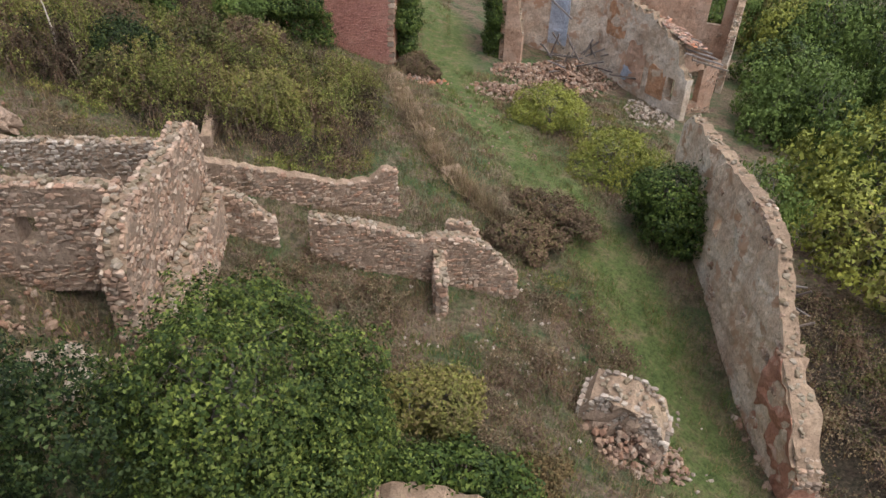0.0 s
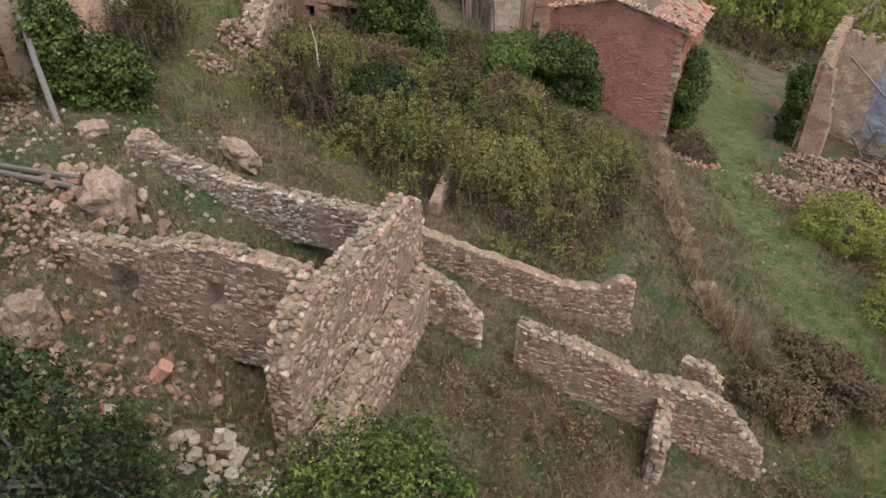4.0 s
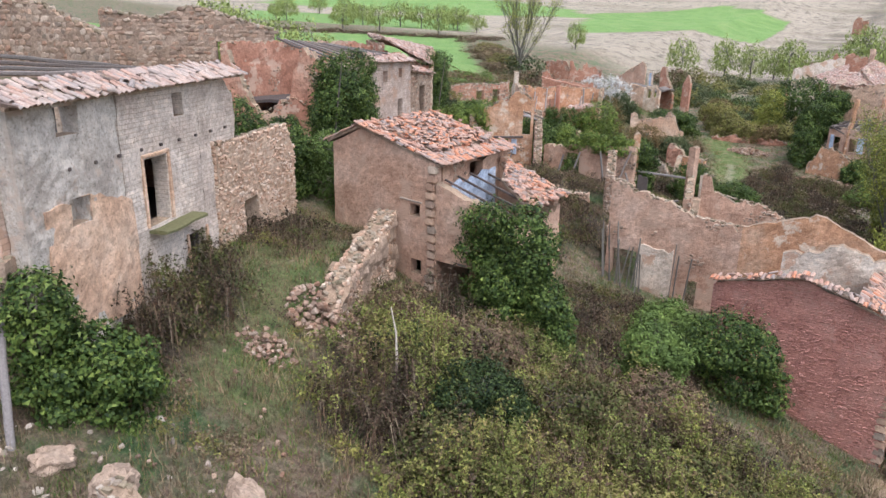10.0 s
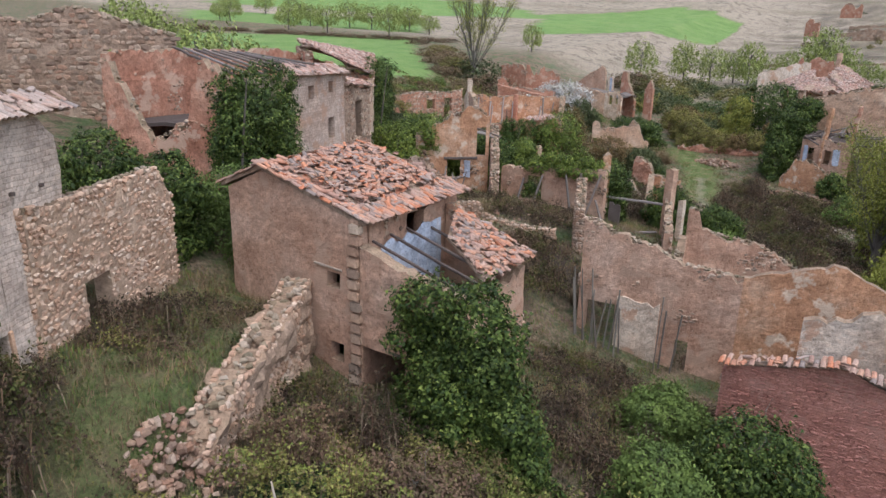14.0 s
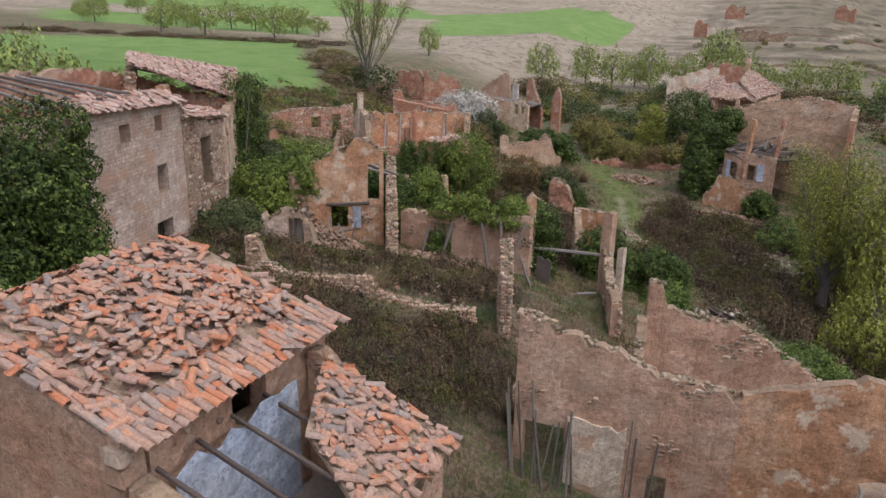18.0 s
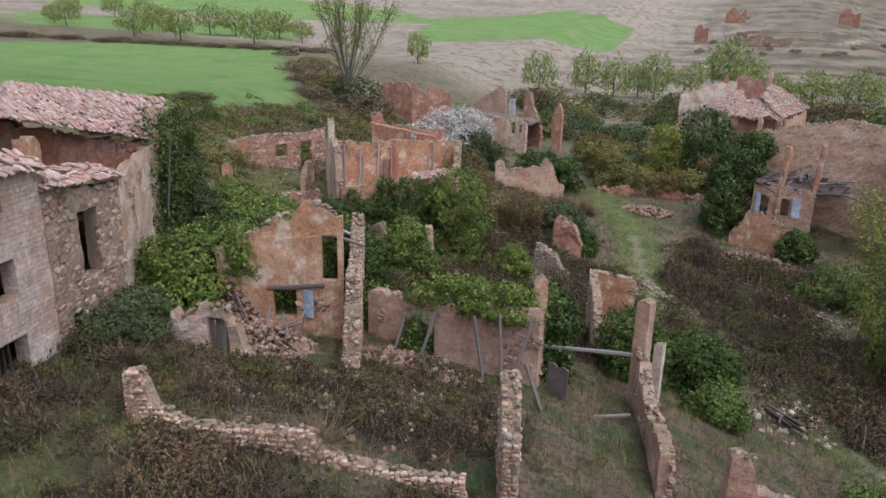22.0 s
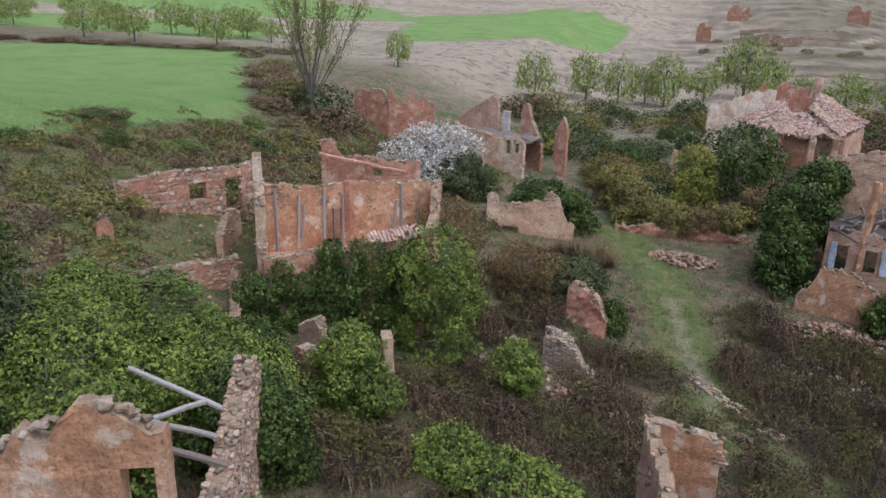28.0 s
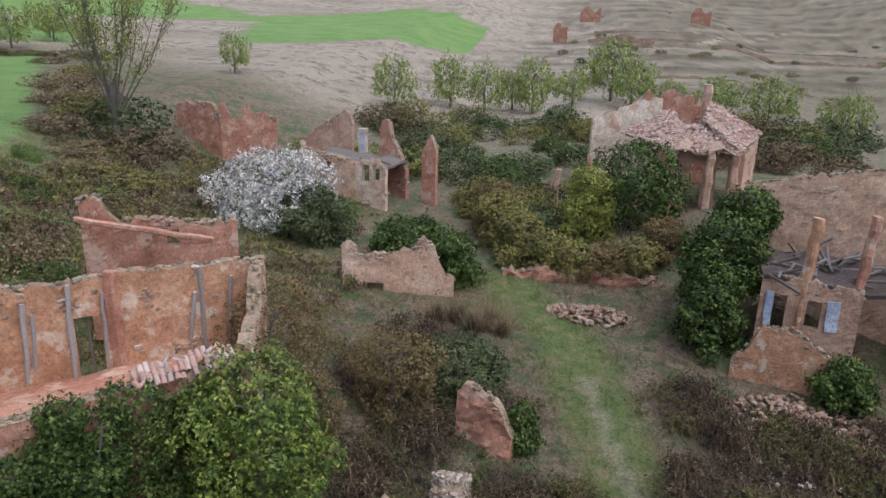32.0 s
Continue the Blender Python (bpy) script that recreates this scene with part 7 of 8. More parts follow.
def thicket(label, patches, kinds, height, per, size, seed):
    """Arching canes springing from many stools, leaves strung along them; one object for each kind of leaf."""
    rng = np.random.default_rng(seed)
    stools = 1.7 if size < 0.095 else 0.9
    canes, wide = 11, min(1.15, 0.35 + 0.55 * height)
    P = spots(patches, stools, rng)
    lump = np.array([0.8 + 0.85 * noise.noise((u * 0.42, v * 0.42, seed)) + 0.6 * noise.noise((u * 0.95, v * 0.95, seed + 3)) for u, v in P[:, :2]])
    pick = np.array([noise.noise((u * 0.33, v * 0.33, seed + 20)) for u, v in P[:, :2]]) + rng.normal(0, 0.13, len(P))
    top = height * np.clip(lump, 0.2, 1.9) * np.clip(1.25 * (1.1 - P[:, 2] ** 2), 0.2, 1) * rng.uniform(0.75, 1.2, len(P))
    cuts = np.quantile(pick, np.linspace(0, 1, len(kinds) + 1))
    sticks = []
    for k, mat in enumerate(kinds):
        q = np.where((pick >= cuts[k]) & (pick <= cuts[k + 1]))[0]
        bare = mat in (BROWN, DEAD)
        n = len(q) * canes
        i = np.repeat(q, canes)
        a, reach, tall = rng.uniform(0, 2 * np.pi, n), wide * rng.uniform(0.25, 1.25, n), top[i] * rng.uniform(0.55, 1.15, n)

        def at(u, j):
            x, y = P[i[j], 0] + np.cos(a[j]) * reach[j] * u, P[i[j], 1] + np.sin(a[j]) * reach[j] * u
            return np.stack([x, y, ground(x, y) - 0.05 + tall[j] * (1 - ((u - 0.62) / 0.62) ** 2)], -1)

        many = max(3, int(per / stools / canes * (0.75 if bare else 1.15)))
        j = np.repeat(np.arange(n), many)
        u = rng.uniform(0.3, 1.12, n * many)
        pts = at(u, j) + rng.normal(0, 0.07, (n * many, 3))
        out = np.stack([np.cos(a[j]) * (u - 0.45), np.sin(a[j]) * (u - 0.45), np.full(n * many, 0.8)], -1)
        thing("bramble_thicket", label, "brambles", kind="stuff", me=leaves_at(pts, out, size, rng, "bramble_thicket", mat, 0.8))
        w = np.arange(n) if bare else np.arange(0, n, 3)
        side = np.stack([-np.sin(a[w]), np.cos(a[w]), np.zeros(len(w))], -1) * (0.24 * size)
        for u0, u1 in ((0, 0.22), (0.22, 0.5), (0.5, 0.82), (0.82, 1.2)):
            p, e = at(u0, w), at(u1, w)
            sticks.append(np.stack([p - side, p + side, e + side * 0.4], 1))
    thing("bramble_canes", "bare brown canes of " + label.split(" with ")[0], "brambles", kind="stuff", me=leaf_mesh(np.vstack(sticks), "bramble_canes", CANE))


mass("tree", -5.0, 11.2, 3.9, 6.4, "large dense dark-green tree beside the roofless stone house", 3.4, 1.6, "tree", "tree", n=20, most=120000, cover=5)
# Second tree: its shadowed look comes from the darker leaf colour.
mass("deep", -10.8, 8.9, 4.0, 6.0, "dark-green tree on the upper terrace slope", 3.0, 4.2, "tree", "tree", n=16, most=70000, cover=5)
ivy("ivy", 0.2, 12.3, 2.4, 1.5, "low ivy over a roofless wall top", 0.7, 0.9)
mass("olive", -0.2, 15.4, 1.9, 1.5, "golden-olive grassy bush beside the tree", 1.3)
mass("broom", 3.1, 13.4, 0.9, 1.1, "orange dry grass clump above the street")
ivy("ivy", -23.1, 22.1, 1.3, 4.9, "ivy swallowing a column beside the tall house", 1.1, 7.4)
ivy("ivy", -22.0, 23.1, 1.6, 3.2, "ivy mound at the foot of the tall house", 1.3, 7.2)
curtain("ivy", (-20.3, 40.1), (-16.6, 39.8), 4.4, 10.4, 1.0, "ivy covering the corner of the middle house")
ivy("ivy", -18.0, 39.4, 2.3, 5.6, "ivy heaped before the middle house", 1.4, 4.0, n=30, most=40000)
ivy("ivy", -16.6, 39.7, 1.5, 3.6, "ivy at the foot of the middle house", 1.2, 4.0)
ivy("bright", -12.5, 41.2, 1.5, 4.0, "bright green ivy-clad stump", 1.3, 3.0)
ivy("ivy", -10.2, 45.4, 2.1, 4.4, "dark ivy against the red gable", 1.6, 2.2)
ivy("bright", -14.0, 47.5, 1.8, 2.0, "low green bush before the terrace wall")
ivy("ivy", -3.1, 50.5, 0.9, 5.2, "ivy down the side of the red house", 2.2, 0.2)
curtain("ivy", (-36.0, 45.9), (-37.9, 51.4), 9.2, 16.3, 1.0, "tower of ivy over the corner of the upper house")
ivy("ivy", -36.6, 48.4, 1.9, 7.4, "ivy heaped on the corner of the upper house", 2.9, 8.8, n=40, turn=0.3, most=40000)
curtain("ivy", (-45.7, 70.0), (-50.0, 77.2), 7.4, 15.6, 1.3, "great curtain of ivy down the end of the upper house")
ivy("ivy", -47.6, 72.0, 1.5, 7.0, "ivy hanging down the corner of the upper house", 1.3, 8.2, n=30, most=30000)
curtain("yellow", (-30.8, 71.5), (-25.3, 71.1), 8.75, 9.5, 1.0, "ivy heaped along a plastered wall top", True)
mass("bright", -33.0, 43.6, 2.2, 4.0, "light green bush in the lane behind the middle house", 2.0)
ivy("ivy", -33.8, 40.6, 1.6, 4.6, "dark ivy over the end of the stone annex", 1.6, 9.0)
ivy("ivy", -36.0, 39.0, 2.2, 5.0, "ivy behind the stone annex", 2.0, 9.5)
mass("bright", -34.6, 49.6, 1.0, 1.3, "green tuft growing on a broken wall", z=10.3)
ivy("ivy", 11.4, 30.0, 2.2, 3.9, "dark round bush against the street wall", 2.0, -1.8)
mass("willow", 6.6, 42.0, 2.2, 2.4, "yellow-green bush in the ruined yard", cover=1.4)
mass("willow", 9.6, 36.2, 2.6, 2.4, "yellow-green bush beside the street wall", cover=1.4)
mass("brown", 5.2, 29.6, 2.6, 1.1, "dark bramble mound at the street edge", 1.2, turn=-0.6)
mass("brown", 3.4, 26.6, 2.0, 1.2, "dark bramble mound under the terrace edge", 1.0)
ivy("ivy", 3.5, 54.8, 1.0, 6.0, "ivy column on the corner of the ruined house", 1.0, -1.6)
mass("brown", -2.2, 47.2, 1.2, 1.6, "brown brambles at the foot of the red house", 1.2)
for x, y, rx, ry, h, z, kind in ((-40.9, 69.2, 1.7, 1.7, 4.2, None, "ivy"), (-39.6, 71.8, 2.2, 1.8, 4.6, None, "yellow"), (-42.4, 74.5, 3.2, 2.4, 4.0, None, "yellow"), (-37.6, 76.5, 2.0, 1.6, 4.0, None, "ivy"),
                                 (-34.6, 72.6, 1.5, 1.2, 3.0, 5.2, "yellow"), (-31.0, 71.2, 0.85, 0.7, 2.8, 4.8, "ivy"),                                  (-25.3, 73.2, 1.3, 1.2, 5.0, 4.8, "ivy"), (-22.2, 77.6, 1.7, 1.5, 4.0, None, "ivy"), (-18.9, 79.6, 2.1, 1.6, 3.4, None, "ivy"), (-17.6, 76.6, 1.3, 1.1, 2.0, None, "bright"),
                                 (-37.6, 83.2, 1.7, 1.6, 4.2, None, "yellow"), (-32.6, 82.0, 1.6, 1.3, 1.6, None, "yellow"), (-29.4, 80.4, 2.6, 1.6, 2.2, None, "yellow"), (-43.6, 80.5, 2.2, 1.8, 2.8, None, "yellow"),
                                 (-46.6, 77.2, 2.6, 2.2, 2.8, None, "yellow"), (-49.4, 80.6, 2.2, 1.5, 2.4, None, "yellow"), (-43.0, 83.0, 2.0, 1.5, 2.4, None, "ivy"), (-40.6, 79.2, 2.4, 1.9, 3.2, None, "yellow"), (-33.2, 92.2, 1.4, 1.3, 3.4, None, "yellow"), (-49.2, 71.8, 2.0, 1.8, 3.8, None, "ivy"), (-47.2, 74.8, 1.6, 1.4, 3.0, None, "dark")):
    ivy(kind, x, y, rx, h, "mound of ivy over fallen walls", ry, z, group="ivy mounds")
curtain("ivy", (-46.6, 88.0), (-42.6, 91.6), 3.2, 8.3, 0.7, "dark ivy curtain on the barn front")
curtain("ivy", (-43.4, 90.8), (-40.0, 93.9), 3.2, 8.9, 0.8, "ivy curtain on the barn front")
ivy("yellow", -38.3, 93.8, 2.7, 8.2, "bright ivy mass over the end of the barn", 2.4, 2.6, n=44, most=44000)
mass("broom", -36.4, 104.2, 2.4, 4.2, "rusty brown dry bush beside the barn", 2.2)
mass("broom", -40.6, 100.2, 2.2, 5.6, "rusty dry climber over the barn end", 3.0, 5.0, cover=1.6)
mass("broom", -38.6, 98.4, 1.6, 4.0, "rusty dry climber beside the barn", 2.0, 3.2, cover=1.6)
mass("dark", -33.4, 107.4, 2.7, 2.8, "dark green bramble mound beside the lower street", 2.0)
ivy("ivy", -29.8, 104.0, 0.8, 2.6, "ivy on a wall stump", 0.7)
ivy("ivy", -37.0, 122.2, 2.0, 4.6, "ivy on the ruined white front", 1.5, 2.4)
ivy("ivy", -40.6, 126, 3.2, 3.4, "ivy behind the ruined white front", 2.4)
ivy("ivy", -19.4, 118.6, 1.9, 7.4, "tall ivy mass beside the collapsed house", 2.6, 0.4, n=44)
ivy("ivy", -17.2, 121.8, 1.8, 3.0, "ivy over the corner of the collapsed house", 1.6, 8.4)
ivy("ivy", -18.6, 120.2, 2.4, 5.2, "ivy climbing over the end of the collapsed house", 2.0, 5.0)
ivy("yellow", -40.6, 66.3, 2.3, 3.6, "ivy mound between two ruined houses", 1.8)
mass("dark", -40.4, 62.4, 2.0, 1.4, "dark undergrowth before the yard wall", 2.4)
mass("brown", -24.4, 19.0, 1.8, 1.6, "brown brambles among fallen beams", 1.4)
mass("brown", -26.6, 21.4, 1.8, 2.0, "dark brambles in the wrecked house", 1.6)
ivy("yellow", -38.7, 68.0, 1.5, 2.4, "ivy over the broken shoulder of the ochre house", 1.1, 9.4)
ivy("ivy", -23.6, 136, 4.2, 7.4, "dark ivy mass below the tile-roofed house", 3.4, n=50)
mass("willow", -27.4, 133.5, 2.2, 6.4, "light green shrub before dark ivy", 2.0, cover=1.6)
mass("bright", -9.6, 106.4, 2.6, 3.2, "fresh green bush on the stream bank", 2.2)
ivy("ivy", -12.6, 113.6, 1.6, 3.2, "ivy at the foot of the collapsed house", 1.3)
for x, y, rx, h, kind in ((-36.4, 138.5, 2.6, 4.0, "olive"), (-35.2, 134.8, 2.4, 4.4, "broom"), (-34.4, 131.4, 2.6, 4.6, "olive"), (-32.6, 128.8, 2.3, 3.8, "olive"), (-30.4, 127.2, 2.1, 3.2, "olive"), (-28.0, 126.4, 2.0, 2.8, "olive"),
                          (-25.6, 126.4, 2.0, 2.5, "broom"), (-23.4, 127.2, 2.0, 2.7, "olive"), (-21.4, 128.8, 2.0, 3.1, "broom"), (-31.5, 133.5, 2.4, 2.8, "dark"), (-33.0, 138.0, 2.6, 3.4, "olive")):
    mass(kind, x, y, rx, h, "olive-brown bramble bank curving round a hollow", rx * 0.92, name="bramble_bank", category="brambles", group="bramble banks", n=8)
ruin_wall("bare reddish earth face under the bramble bank", (-33.4, 125.6), (-21.6, 125.4), [(0, 3.4), (4, 3.9), (8, 3.9), (11.8, 3.6)], 0.9, RED_EARTH, z0=0, ragged=0.3, lumpy=0.2, crown_too=False, name="earth_bank", category="bank")
bloss = thing("blossom_tree", "fruit tree in white blossom beside ruins", "tree")
bloss.matrix_basis = Matrix.Translation((-53.6, 128.6, gz(-53.6, 128.6)))
part("trunk", WOODS["a"], bloss).matrix_basis = Matrix.Diagonal((6.5, 6.5, 6.5, 1))
part("crown", crown("blossom", heap(31, 46, 5.0, 3.6, 6.0), 0.14, BLOSSOM, 5, 1.0, 0.8), bloss)
mass("dark", -49.4, 126.5, 2.8, 4.6, "leafless brown bush beside the blossom tree", 2.2, cover=0.9)
pop = thing("poplar", "tall bare poplar with budding twigs at the field edge", "tree")
pop.matrix_basis = Matrix.Translation((-75.4, 138.5, gz(-75.4, 138.5)))
def fan_tree(seed, height, spread, stems):
    """A many-stemmed tree whose limbs fan upward, split twice and end in fine twigs."""
    r = random.Random(seed)
    v, f, tips = [], [], []

    def add(pts, a, b, sides=5):
        w, g = limb(pts, a, b, sides)
        k = len(v)
        v.extend(w)
        f.extend([[i + k for i in x] for x in g])

    add([(0, 0, -0.4), (0.1, 0, height * 0.12), (0, 0.1, height * 0.3)], 0.42, 0.3, 8)
    for s in range(stems):
        a, k = 2 * math.pi * s / stems + r.uniform(-0.3, 0.3), r.uniform(0.25, 1.0)
        foot = Vector((0, 0.05, height * r.uniform(0.08, 0.3)))
        tip = Vector((math.cos(a) * spread * k, math.sin(a) * spread * k, height * (1.05 - 0.35 * k * r.random())))
        bend = foot.lerp(tip, 0.45) + Vector((math.cos(a), math.sin(a), 0)) * spread * 0.1
        add([foot[:], bend[:], tip[:]], 0.1, 0.02)
        for _ in range(11):
            q = r.uniform(0.25, 0.98)
            b0 = foot.lerp(bend, q * 2) if q < 0.5 else bend.lerp(tip, q * 2 - 1)
            e = b0 + Vector((math.cos(a) * 0.5 + r.uniform(-1, 1), math.sin(a) * 0.5 + r.uniform(-1, 1), r.uniform(0.6, 1.9))) * r.uniform(0.7, 0.115 * height)
            add([b0[:], e[:]], 0.05, 0.014, 4)
            for _ in range(3):
                c0 = b0.lerp(e, r.uniform(0.3, 1))
                c1 = c0 + Vector((r.uniform(-0.6, 0.6), r.uniform(-0.6, 0.6), r.uniform(0.4, 1.2)))
                add([c0[:], c1[:]], 0.025, 0.008, 3)
                tips.append(c0.lerp(c1, 0.5)[:])
    return mesh_of("trunk", v, f, BARK), np.array(tips)


wood, tips = fan_tree(8, 19, 8.0, 17)
part("trunk", wood, pop)
rng = np.random.default_rng(4)
at = np.repeat(tips, 18, 0) + rng.normal(0, 0.45, (len(tips) * 18, 3))
part("crown", leaves_at(at, rng.normal(0, 1, at.shape), 0.15, rng, "poplar_buds", WILLOW, 1.0), pop)
far_bush("dark", -76, 141, 4.5, 4.0, "grey scrub at the foot of the poplar")
far_bush("brown", -72, 138, 4.0, 3.0, "grey scrub at the foot of the poplar")

thicket("tangled green and brown bramble thicket with lumpy crowns below the houses", PATCHES[0], (BROWN, THICKET, OLIVE, THICKET, DEAD), 2.2, 640, 0.07, 1)
thicket("brown bramble patch with dead stems on the lower terrace", PATCHES[1], (BROWN, BROWN, STRAW), 0.9, 420, 0.06, 2)
thicket("dark bramble bank with brown stems along the tall house", PATCHES[2], (DEAD, BRAMBLE, DEAD), 1.8, 620, 0.075, 3)
thicket("low bramble and grass scrub with dry stems along the lane", PATCHES[3], (DEAD, BRAMBLE, DEAD), 0.9, 360, 0.07, 4)
thicket("dry bramble scrub with straw filling the walled yard", PATCHES[4], (DEAD, BRAMBLE, DEAD, BROWN), 0.75, 380, 0.07, 5)
thicket("dark bramble scrub with dead stems between lower ruins", PATCHES[5], (DEAD, DEAD, BRAMBLE), 1.2, 230, 0.09, 6)
thicket("scattered weeds with dry stems over the terraces", [(-20.5, 24.5, 2.6, 1.2), (-15.5, 25.4, 2.4, 1.0), (-13, 19.2, 3.4, 1.2), (-25.6, 25.0, 1.6, 1.2), (-4.5, 30, 2.0, 1.2), (-1.5, 36, 1.2, 2.4), (5.5, 24, 1.6, 1.4), (-6, 44, 2.4, 1.6), (8.0, 38.5, 1.8, 1.4), (12, 44, 1.4, 2.0), (-26.5, 34.5, 1.6, 2.2)], (STRAW, OLIVE, BROWN), 0.55, 240, 0.06, 11)
thicket("brown scrub with bare stems behind the street wall", PATCHES[6], (BROWN, BRAMBLE, STRAW), 1.0, 260, 0.08, 9)
thicket("dark scrub with bare stems on the stream bank", PATCHES[7], (DEAD, BROWN, BRAMBLE), 1.6, 130, 0.12, 7)
thicket("rank weeds and grass with dry stems on the slope beside the barn", PATCHES[8], (GRASS, GRASS, OLIVE, STRAW), 0.5, 85, 0.12, 10)
thicket("rank green and brown scrub with dry stems beyond the barn", PATCHES[9], (BROWN, OLIVE, GRASS, STRAW), 1.0, 60, 0.15, 8)

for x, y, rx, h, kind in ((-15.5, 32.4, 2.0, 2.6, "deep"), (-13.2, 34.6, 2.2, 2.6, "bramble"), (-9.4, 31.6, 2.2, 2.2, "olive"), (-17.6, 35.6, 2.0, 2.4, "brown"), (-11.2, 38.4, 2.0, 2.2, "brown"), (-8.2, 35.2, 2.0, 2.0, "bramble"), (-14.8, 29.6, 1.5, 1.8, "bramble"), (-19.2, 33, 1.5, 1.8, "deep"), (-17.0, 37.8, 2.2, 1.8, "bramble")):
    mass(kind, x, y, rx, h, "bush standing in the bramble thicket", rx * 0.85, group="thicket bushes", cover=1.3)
tagged(new("dead_trunk", mesh_of("dead_trunk", *limb([(-17.6, 30.6, 6.0), (-17.7, 30.8, 7.6), (-17.9, 31.0, 8.6), (-18.2, 31.1, 9.4)], 0.06, 0.02), PALE_STONE)), "bleached dead trunk rising from brambles", "trunk")
will = thing("willow", "airy young willow in yellow-green spring leaf", "tree")
will.matrix_basis = Matrix.Translation((-7.4, 92.3, gz(-7.4, 92.3)))
wood, tips = fan_tree(21, 11, 4.2, 15)
part("trunk", wood, will)
at = np.repeat(tips, 60, 0) + rng.normal(0, 0.55, (len(tips) * 60, 3)) * np.array([1, 1, 1.2])
part("crown", leaves_at(at, rng.normal(0, 1, at.shape), 0.1, rng, "willow_leaves", WILLOW, 1.0), will)
for x, y, h, r in ((-3.2, 88, 9, 4.0), (-4.5, 97, 10, 4.4), (2, 84, 9, 4.4), (3.5, 94, 10, 5), (-5.0, 82.5, 5, 2.8), (9, 80, 8, 4)):
    tree("willow", x, y, h, r, "young yellow-green willow in spring leaf", 0.08, group="willows on the bank")
mass("bright", -9.6, 73.2, 2.4, 2.0, "bright green bush below the plastered walls", 1.8)
rr = random.Random(3)
for k in range(70):
    x, y = 15.8 + rr.uniform(0, 1) ** 1.4 * 26, 27 + rr.uniform(0, 75)
    tree(rr.choice(("ivy", "bright", "bright", "willow", "bright", "ivy", "olive")), x + (5.5 if y > 36 else 0), y, rr.uniform(4.0, 6.5), rr.uniform(2.6, 4.2), "leafy tree in the dense wood along the stream", 0.05, group="stream wood")
for x, y, h, r in ((-60.5, 192, 8.2, 3.0), (-52.5, 201, 8.6, 3.6), (-46, 199, 8.0, 3.3), (-37.6, 199, 9.4, 3.8), (-31, 207, 7.0, 2.8), (-24, 214, 11.5, 4.4), (-20.5, 206, 8.5, 3.6), (-84, 181, 6.2, 2.2), (-41.5, 203, 7.0, 2.6), (-8, 196, 6.4, 3.2), (-1, 190, 7.0, 3.6), (8, 184, 6.4, 3.4), (16, 176, 6, 3), (-14, 203, 5.0, 2.6)):
    tree("pale", x, y, h, r, "budding pale-green round tree on the valley floor", 0.26, group="valley trees")
for k in range(110):
    x, y = -62 + rr.uniform(0, 74), 141 + rr.uniform(0, 50)
    if y < 153 and -30 < x < -8:
        continue
    far_bush(rr.choice(("dark", "bramble", "brown", "olive", "dark", "olive", "ivy")), x, y, rr.uniform(2.2, 4.5), rr.uniform(1.4, 3.2), "dark scrub on the valley floor", "valley scrub")
for x, y, r in ((-234, 221, 4.6), (-165, 183, 4.6), (-150, 183, 4.8), (-192, 213, 4.8), (-159, 204, 5), (-151, 205, 4.4), (-133, 190, 4.6), (-159, 228, 4), (-138, 207, 4.4), (-227, 234, 4.6), (-181, 205, 4), (-143, 212, 3.6), (-205, 196, 4.2), (-215, 200, 3.6), (-172, 200, 4.2), (-128, 203, 3.4)):
    tree("pale", x, y, r * 1.6, r * 0.8, "budding round orchard tree on the field bank", 0.32, group="field bank trees")
for k in range(46):
    x, y = rr.uniform(-78, -48), rr.uniform(84, 136)
    if near_line(np.array([x]), np.array([y]), [(-44, 92), (-50, 98), (-50.5, 101.6), (-44.5, 105.0)])[0] > 5:
        far_bush(rr.choice(("olive", "straw", "bright", "ivy", "brown", "straw")), x, y, rr.uniform(1.0, 2.4), rr.uniform(0.7, 1.7), "low mixed shrub on the slope beyond the barn", "slope shrubs")
for k in range(40):
    x, y = rr.uniform(-40, 70), rr.uniform(240, 400)
    far_bush(rr.choice(("brown", "dark", "olive")), x, y, rr.uniform(1.0, 2.2), rr.uniform(0.7, 1.4), "low dark shrub dotted over the far slope", "hillside shrubs")
for k in range(30):
    t = rr.random()
    far_bush(rr.choice(("straw", "brown", "straw", "olive")), -73 - 46 * t + rr.uniform(0, 7), 126 + 58 * t + rr.uniform(-2, 2), rr.uniform(1.6, 3.4), rr.uniform(0.9, 2.0), "grey-brown scrub on the bank below the field", "field bank scrub")
for k in range(26):
    t = k / 25
    far_bush("brown", -200 + 88 * t + rr.uniform(-2, 2), 160 + 27 * t + rr.uniform(-1, 1.5), rr.uniform(2.5, 4.5), rr.uniform(0.7, 1.4), "low dry hedge along the field bank", "field hedges")
for x, y in ((-57, 60), (-66, 62), (-75, 66), (-50, 58)):
    tree("pale", x - 6, y + 6, 6.0, 3.6, "budding tree on the upper slope", 0.1, group="upper slope trees")

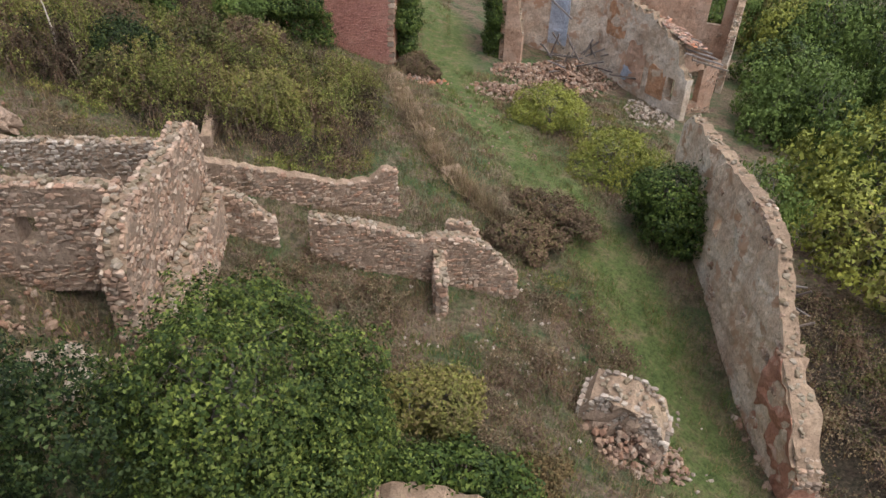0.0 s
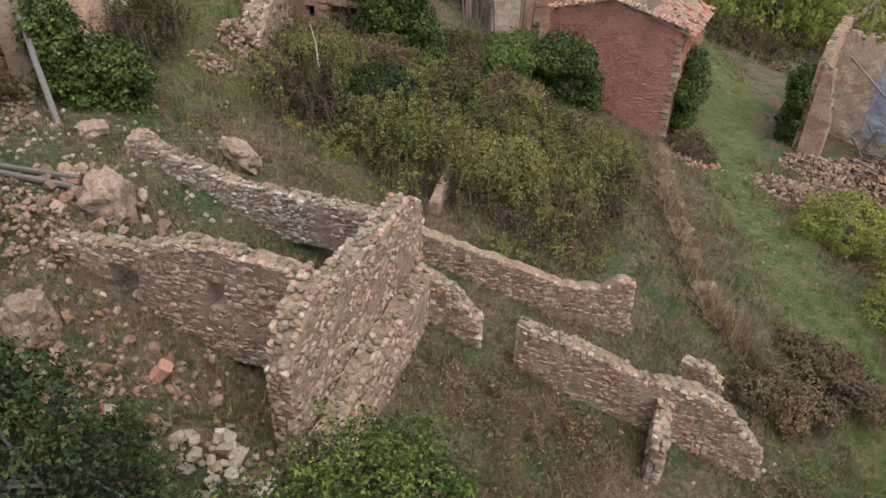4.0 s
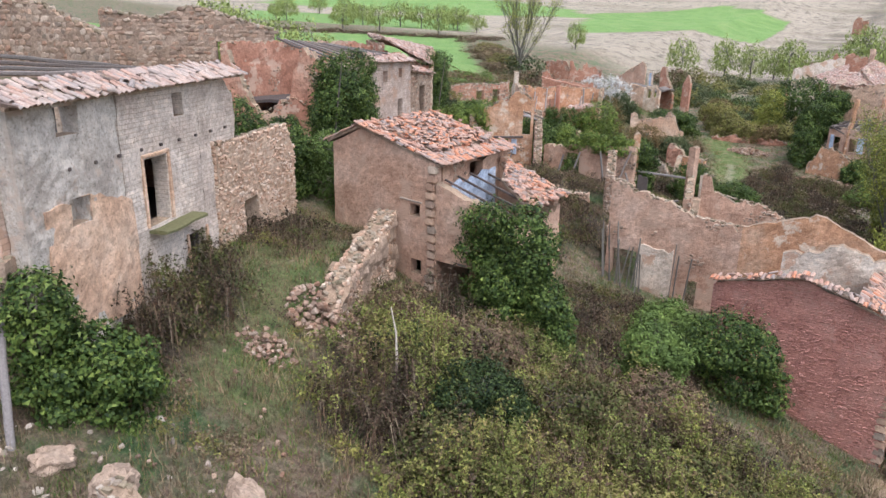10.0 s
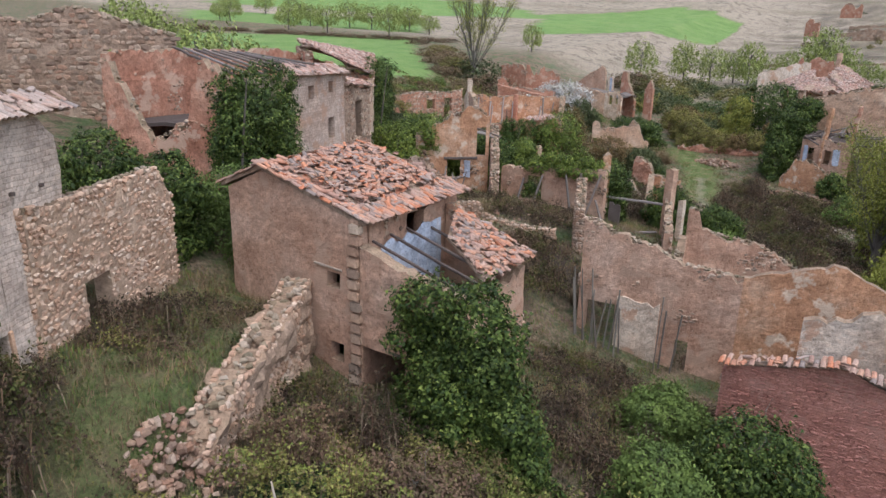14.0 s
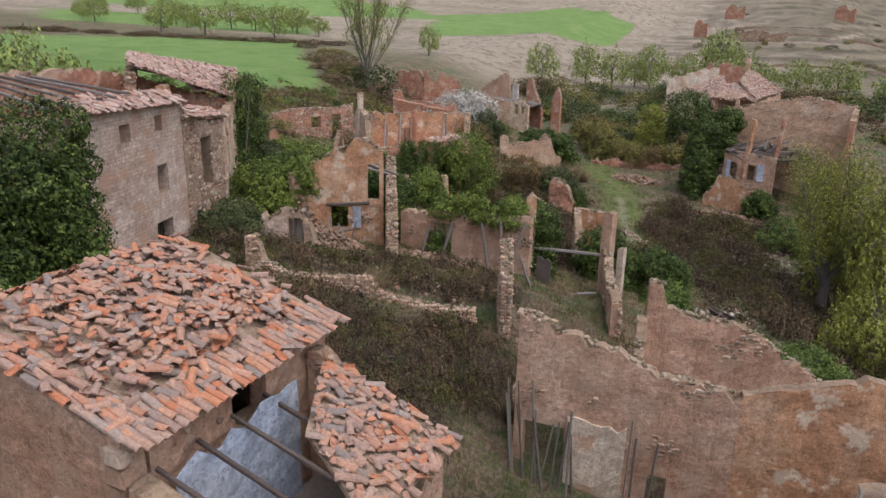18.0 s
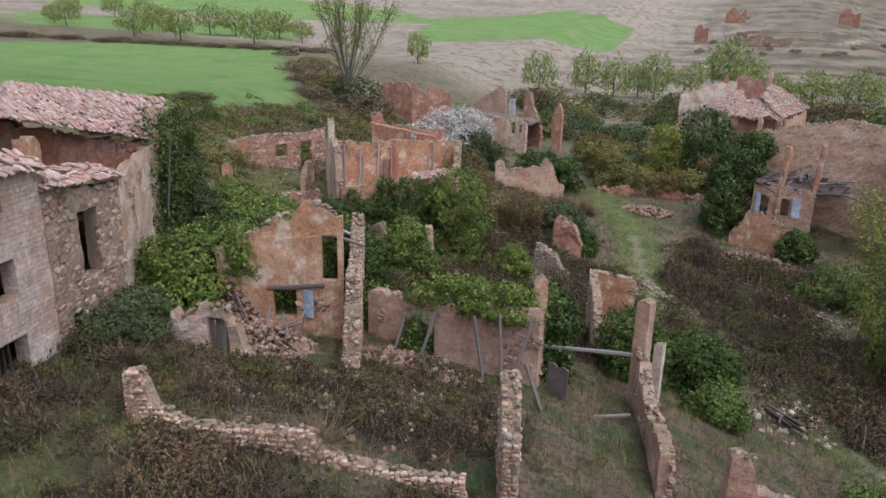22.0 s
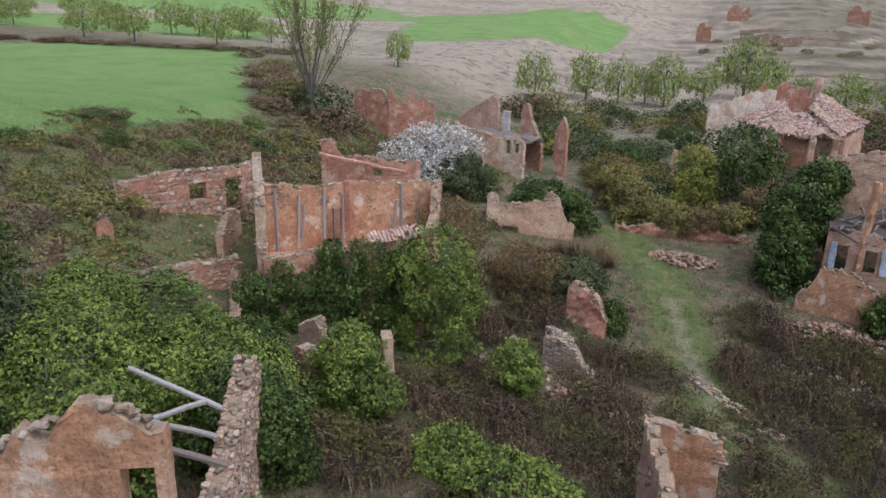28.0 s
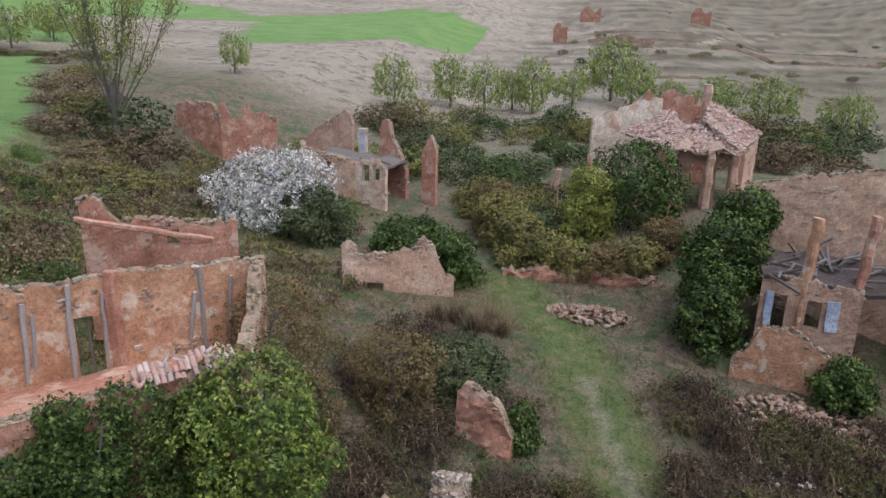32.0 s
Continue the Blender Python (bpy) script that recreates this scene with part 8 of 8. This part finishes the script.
# ---- grass ----
def grass(label, name, mat, areas, per, tall, wide, seed, want):
    rng = np.random.default_rng(seed)
    out = []
    for x0, y0, x1, y1, dense in areas:
        n = int((x1 - x0) * (y1 - y0) * per * dense)
        x, y = rng.uniform(x0, x1, n), rng.uniform(y0, y1, n)
        v = np.array([noise.noise((a * 0.35, b * 0.35, 40)) + 0.6 * noise.noise((a * 1.3, b * 1.3, 41)) for a, b in zip(x, y)])
        near = near_line(x, y, STREET)
        keep = (v * want + rng.normal(0, 0.25, n) > -0.05) & (near > (0.4 if want > 0 else 1.6))
        x, y = x[keep], y[keep]
        for _ in range(5):
            dx, dy = x + rng.normal(0, 0.09, len(x)), y + rng.normal(0, 0.09, len(x))
            out.append(np.stack([dx, dy, ground(dx, dy) - 0.03], -1))
    thing(name, label, "grass", kind="stuff", me=blades(np.vstack(out), tall, wide, rng, name, mat))


for x, y, s in ((-35.4, 116.4, 1.0), (-34.0, 115.2, 0.9), (-33.2, 116.6, 1.0), (-36.6, 115.6, 0.8), (-32.2, 115.4, 0.7), (-37.6, 60.4, 0.5), (-29.4, 60.2, 0.6), (-21.6, 57.8, 0.5)):
    rng = np.random.default_rng(int(-x * 10))
    q = np.stack([rng.normal(0, 0.28 * s, 420), rng.normal(0, 0.28 * s, 420), np.zeros(420)], -1)
    tuft = thing("grass_tussock", "tall pale straw-coloured grass tussock", "grass", "tall tussocks", me=blades(q, 1.9 * s, 0.035, rng, "grass_tussock", STRAW, 0.7))
    tuft.matrix_basis = Matrix.Translation((x, y, gz(x, y)))
rng = np.random.default_rng(77)
line = np.vstack([np.linspace(a, b, 260) for a, b in (((-4.0, 45.6), (-2.4, 38.9)), ((-2.4, 38.9), (-0.9, 33.8)), ((-0.9, 33.8), (0.6, 30.4)), ((0.6, 30.4), (3.2, 27.4)))])
line = np.repeat(line, 6, 0) + rng.normal(0, 0.28, (len(line) * 6, 2))
thing("bank_grass", "dry overhanging grass along the street bank", "grass", kind="stuff", me=blades(np.column_stack([line, ground(line[:, 0], line[:, 1]) + 0.2]), 0.7, 0.035, rng, "bank_grass", STRAW, 0.8))
AREAS = [(-75, 90, -60, 135, 0.5), (-32, 8, 15, 50, 1.7), (-45, 50, 0, 90, 1.1), (-60, 90, -5, 125, 0.7)]
grass("green grass tufts over the hillside", "grass", GRASS, AREAS, 17, 0.26, 0.035, 1, 1)
grass("dry straw-coloured grass tussocks", "dry_grass", STRAW, AREAS, 13, 0.42, 0.03, 2, -1)

# ---- single stones and tiles ----
for job in JOBS:
    ob, kind = job[:2]
    if kind == "stone":
        _, _, p, q, thick, prof, z0, mat, size, openings, sides, seed, most, u0, u1, crown_too = job
        zlow = max(z0, low_of(p, q) + 0.3)
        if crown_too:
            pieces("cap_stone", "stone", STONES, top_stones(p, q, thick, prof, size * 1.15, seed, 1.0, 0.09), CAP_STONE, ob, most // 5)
        pieces("stone", "stone", STONES, face_stones(p, q, thick, prof, zlow, size, openings, sides, seed, u0, u1), mat, ob, most * 2 // 3)
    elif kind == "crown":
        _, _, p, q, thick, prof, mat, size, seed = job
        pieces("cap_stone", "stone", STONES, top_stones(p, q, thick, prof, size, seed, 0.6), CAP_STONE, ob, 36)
    elif kind == "bare":
        _, _, p, q, thick, prof, z0, openings, seed = job
        mats = face_stones(p, q, thick, prof, max(z0, low_of(p, q) + 0.3), 0.24, openings, (0, 1), seed)
        kept = []
        for m in mats:
            c = m.translation
            u = math.hypot(c.x - p[0], c.y - p[1])
            high = profile(prof, u) - c.z
            if noise.noise((c.x * 0.55, c.y * 0.55, c.z * 0.7)) + 0.5 * noise.noise((c.x * 1.9, c.y * 1.9, c.z * 1.9)) > 0.46 - 0.26 * math.exp(-max(0, high)):
                kept.append(m)
        if kept:
            tagged(part("stone_rest", joined("stone_rest", CHIPS, kept, STONE), ob), kind="stuff")
    elif kind == "brick":
        _, _, p, q, thick, prof, zlow = job
        pieces("brick", "stone", STONES, face_stones(p, q, thick, prof, zlow, 0.2, (), (0,), 7, 0.0, 7.6, 0.42), RED_BRICK, ob, 120)
    elif kind == "quoin":
        _, _, at, z, size, mat = job
        pieces("corner_stone", "stone", STONES, [Matrix.Translation((at[0], at[1], z + 0.2)) @ Matrix.Diagonal((size, 0.3, 0.36, 1))], mat, ob)

for ob, slope, miss, mess, most, seed in ((mid, B_E, 0.36, 0.8, 300, 1), (mid, B_RIM, 0.05, 0.12, 60, 21), (mid, B_EAVE, 0.05, 0.12, 60, 22), (mid, B_TOP, 0.55, 1.0, 100, 23), (mid, B_W, 0.1, 0.2, 60, 2), (mid, B_L, 0.2, 0.85, 150, 3), (tall, A_R, 0.08, 0.2, 300, 4), (red, RD, 0.1, 0.2, 150, 5), (red, RV, 0.1, 0.3, 30, 24), (red, RW, 0.1, 0.3, 30, 25),
                                          (old, K_R, 0.35, 0.7, 60, 13), (up, C_R1, 0.15, 0.3, 150, 6), (up, C_R2, 0.2, 0.5, 100, 7), (up, C_R3, 0.12, 0.55, 230, 8), (far3, N_R1, 0.2, 0.9, 40, 9), (far3, N_R2, 0.2, 0.9, 40, 10), (far3, N_R3, 0.2, 0.9, 40, 11)):
    pieces("roof_tile", "tile", TILES, roof_tiles(*slope, seed, miss, mess), OLD_TILE if ob is tall else PINK_TILE if ob in (up, far3) else TILE, ob, most)
debris = [m @ Matrix.Diagonal((0.2, 0.16, 0.05, 1)) for m in roof_tiles(*B_TOP, 31, 0.5, 1.0, 0.2, 0.13) + roof_tiles(*B_L, 32, 0.55, 1.0, 0.2, 0.14)]
tagged(part("tile_debris", joined("tile_debris", CHIPS, debris, TILE), mid), kind="stuff")
strip = ((*along(*E_F, 5.6, -0.4), 9.3), (*along(*E_F, 8.9, -0.4), 9.55), (*along(*E_F, 8.9, 0.3), 9.8), (*along(*E_F, 5.6, 0.3), 9.5))
pieces("roof_tile", "tile", TILES, roof_tiles(*strip, 12, 0.1, 0.25), PINK_TILE, barn, 60)
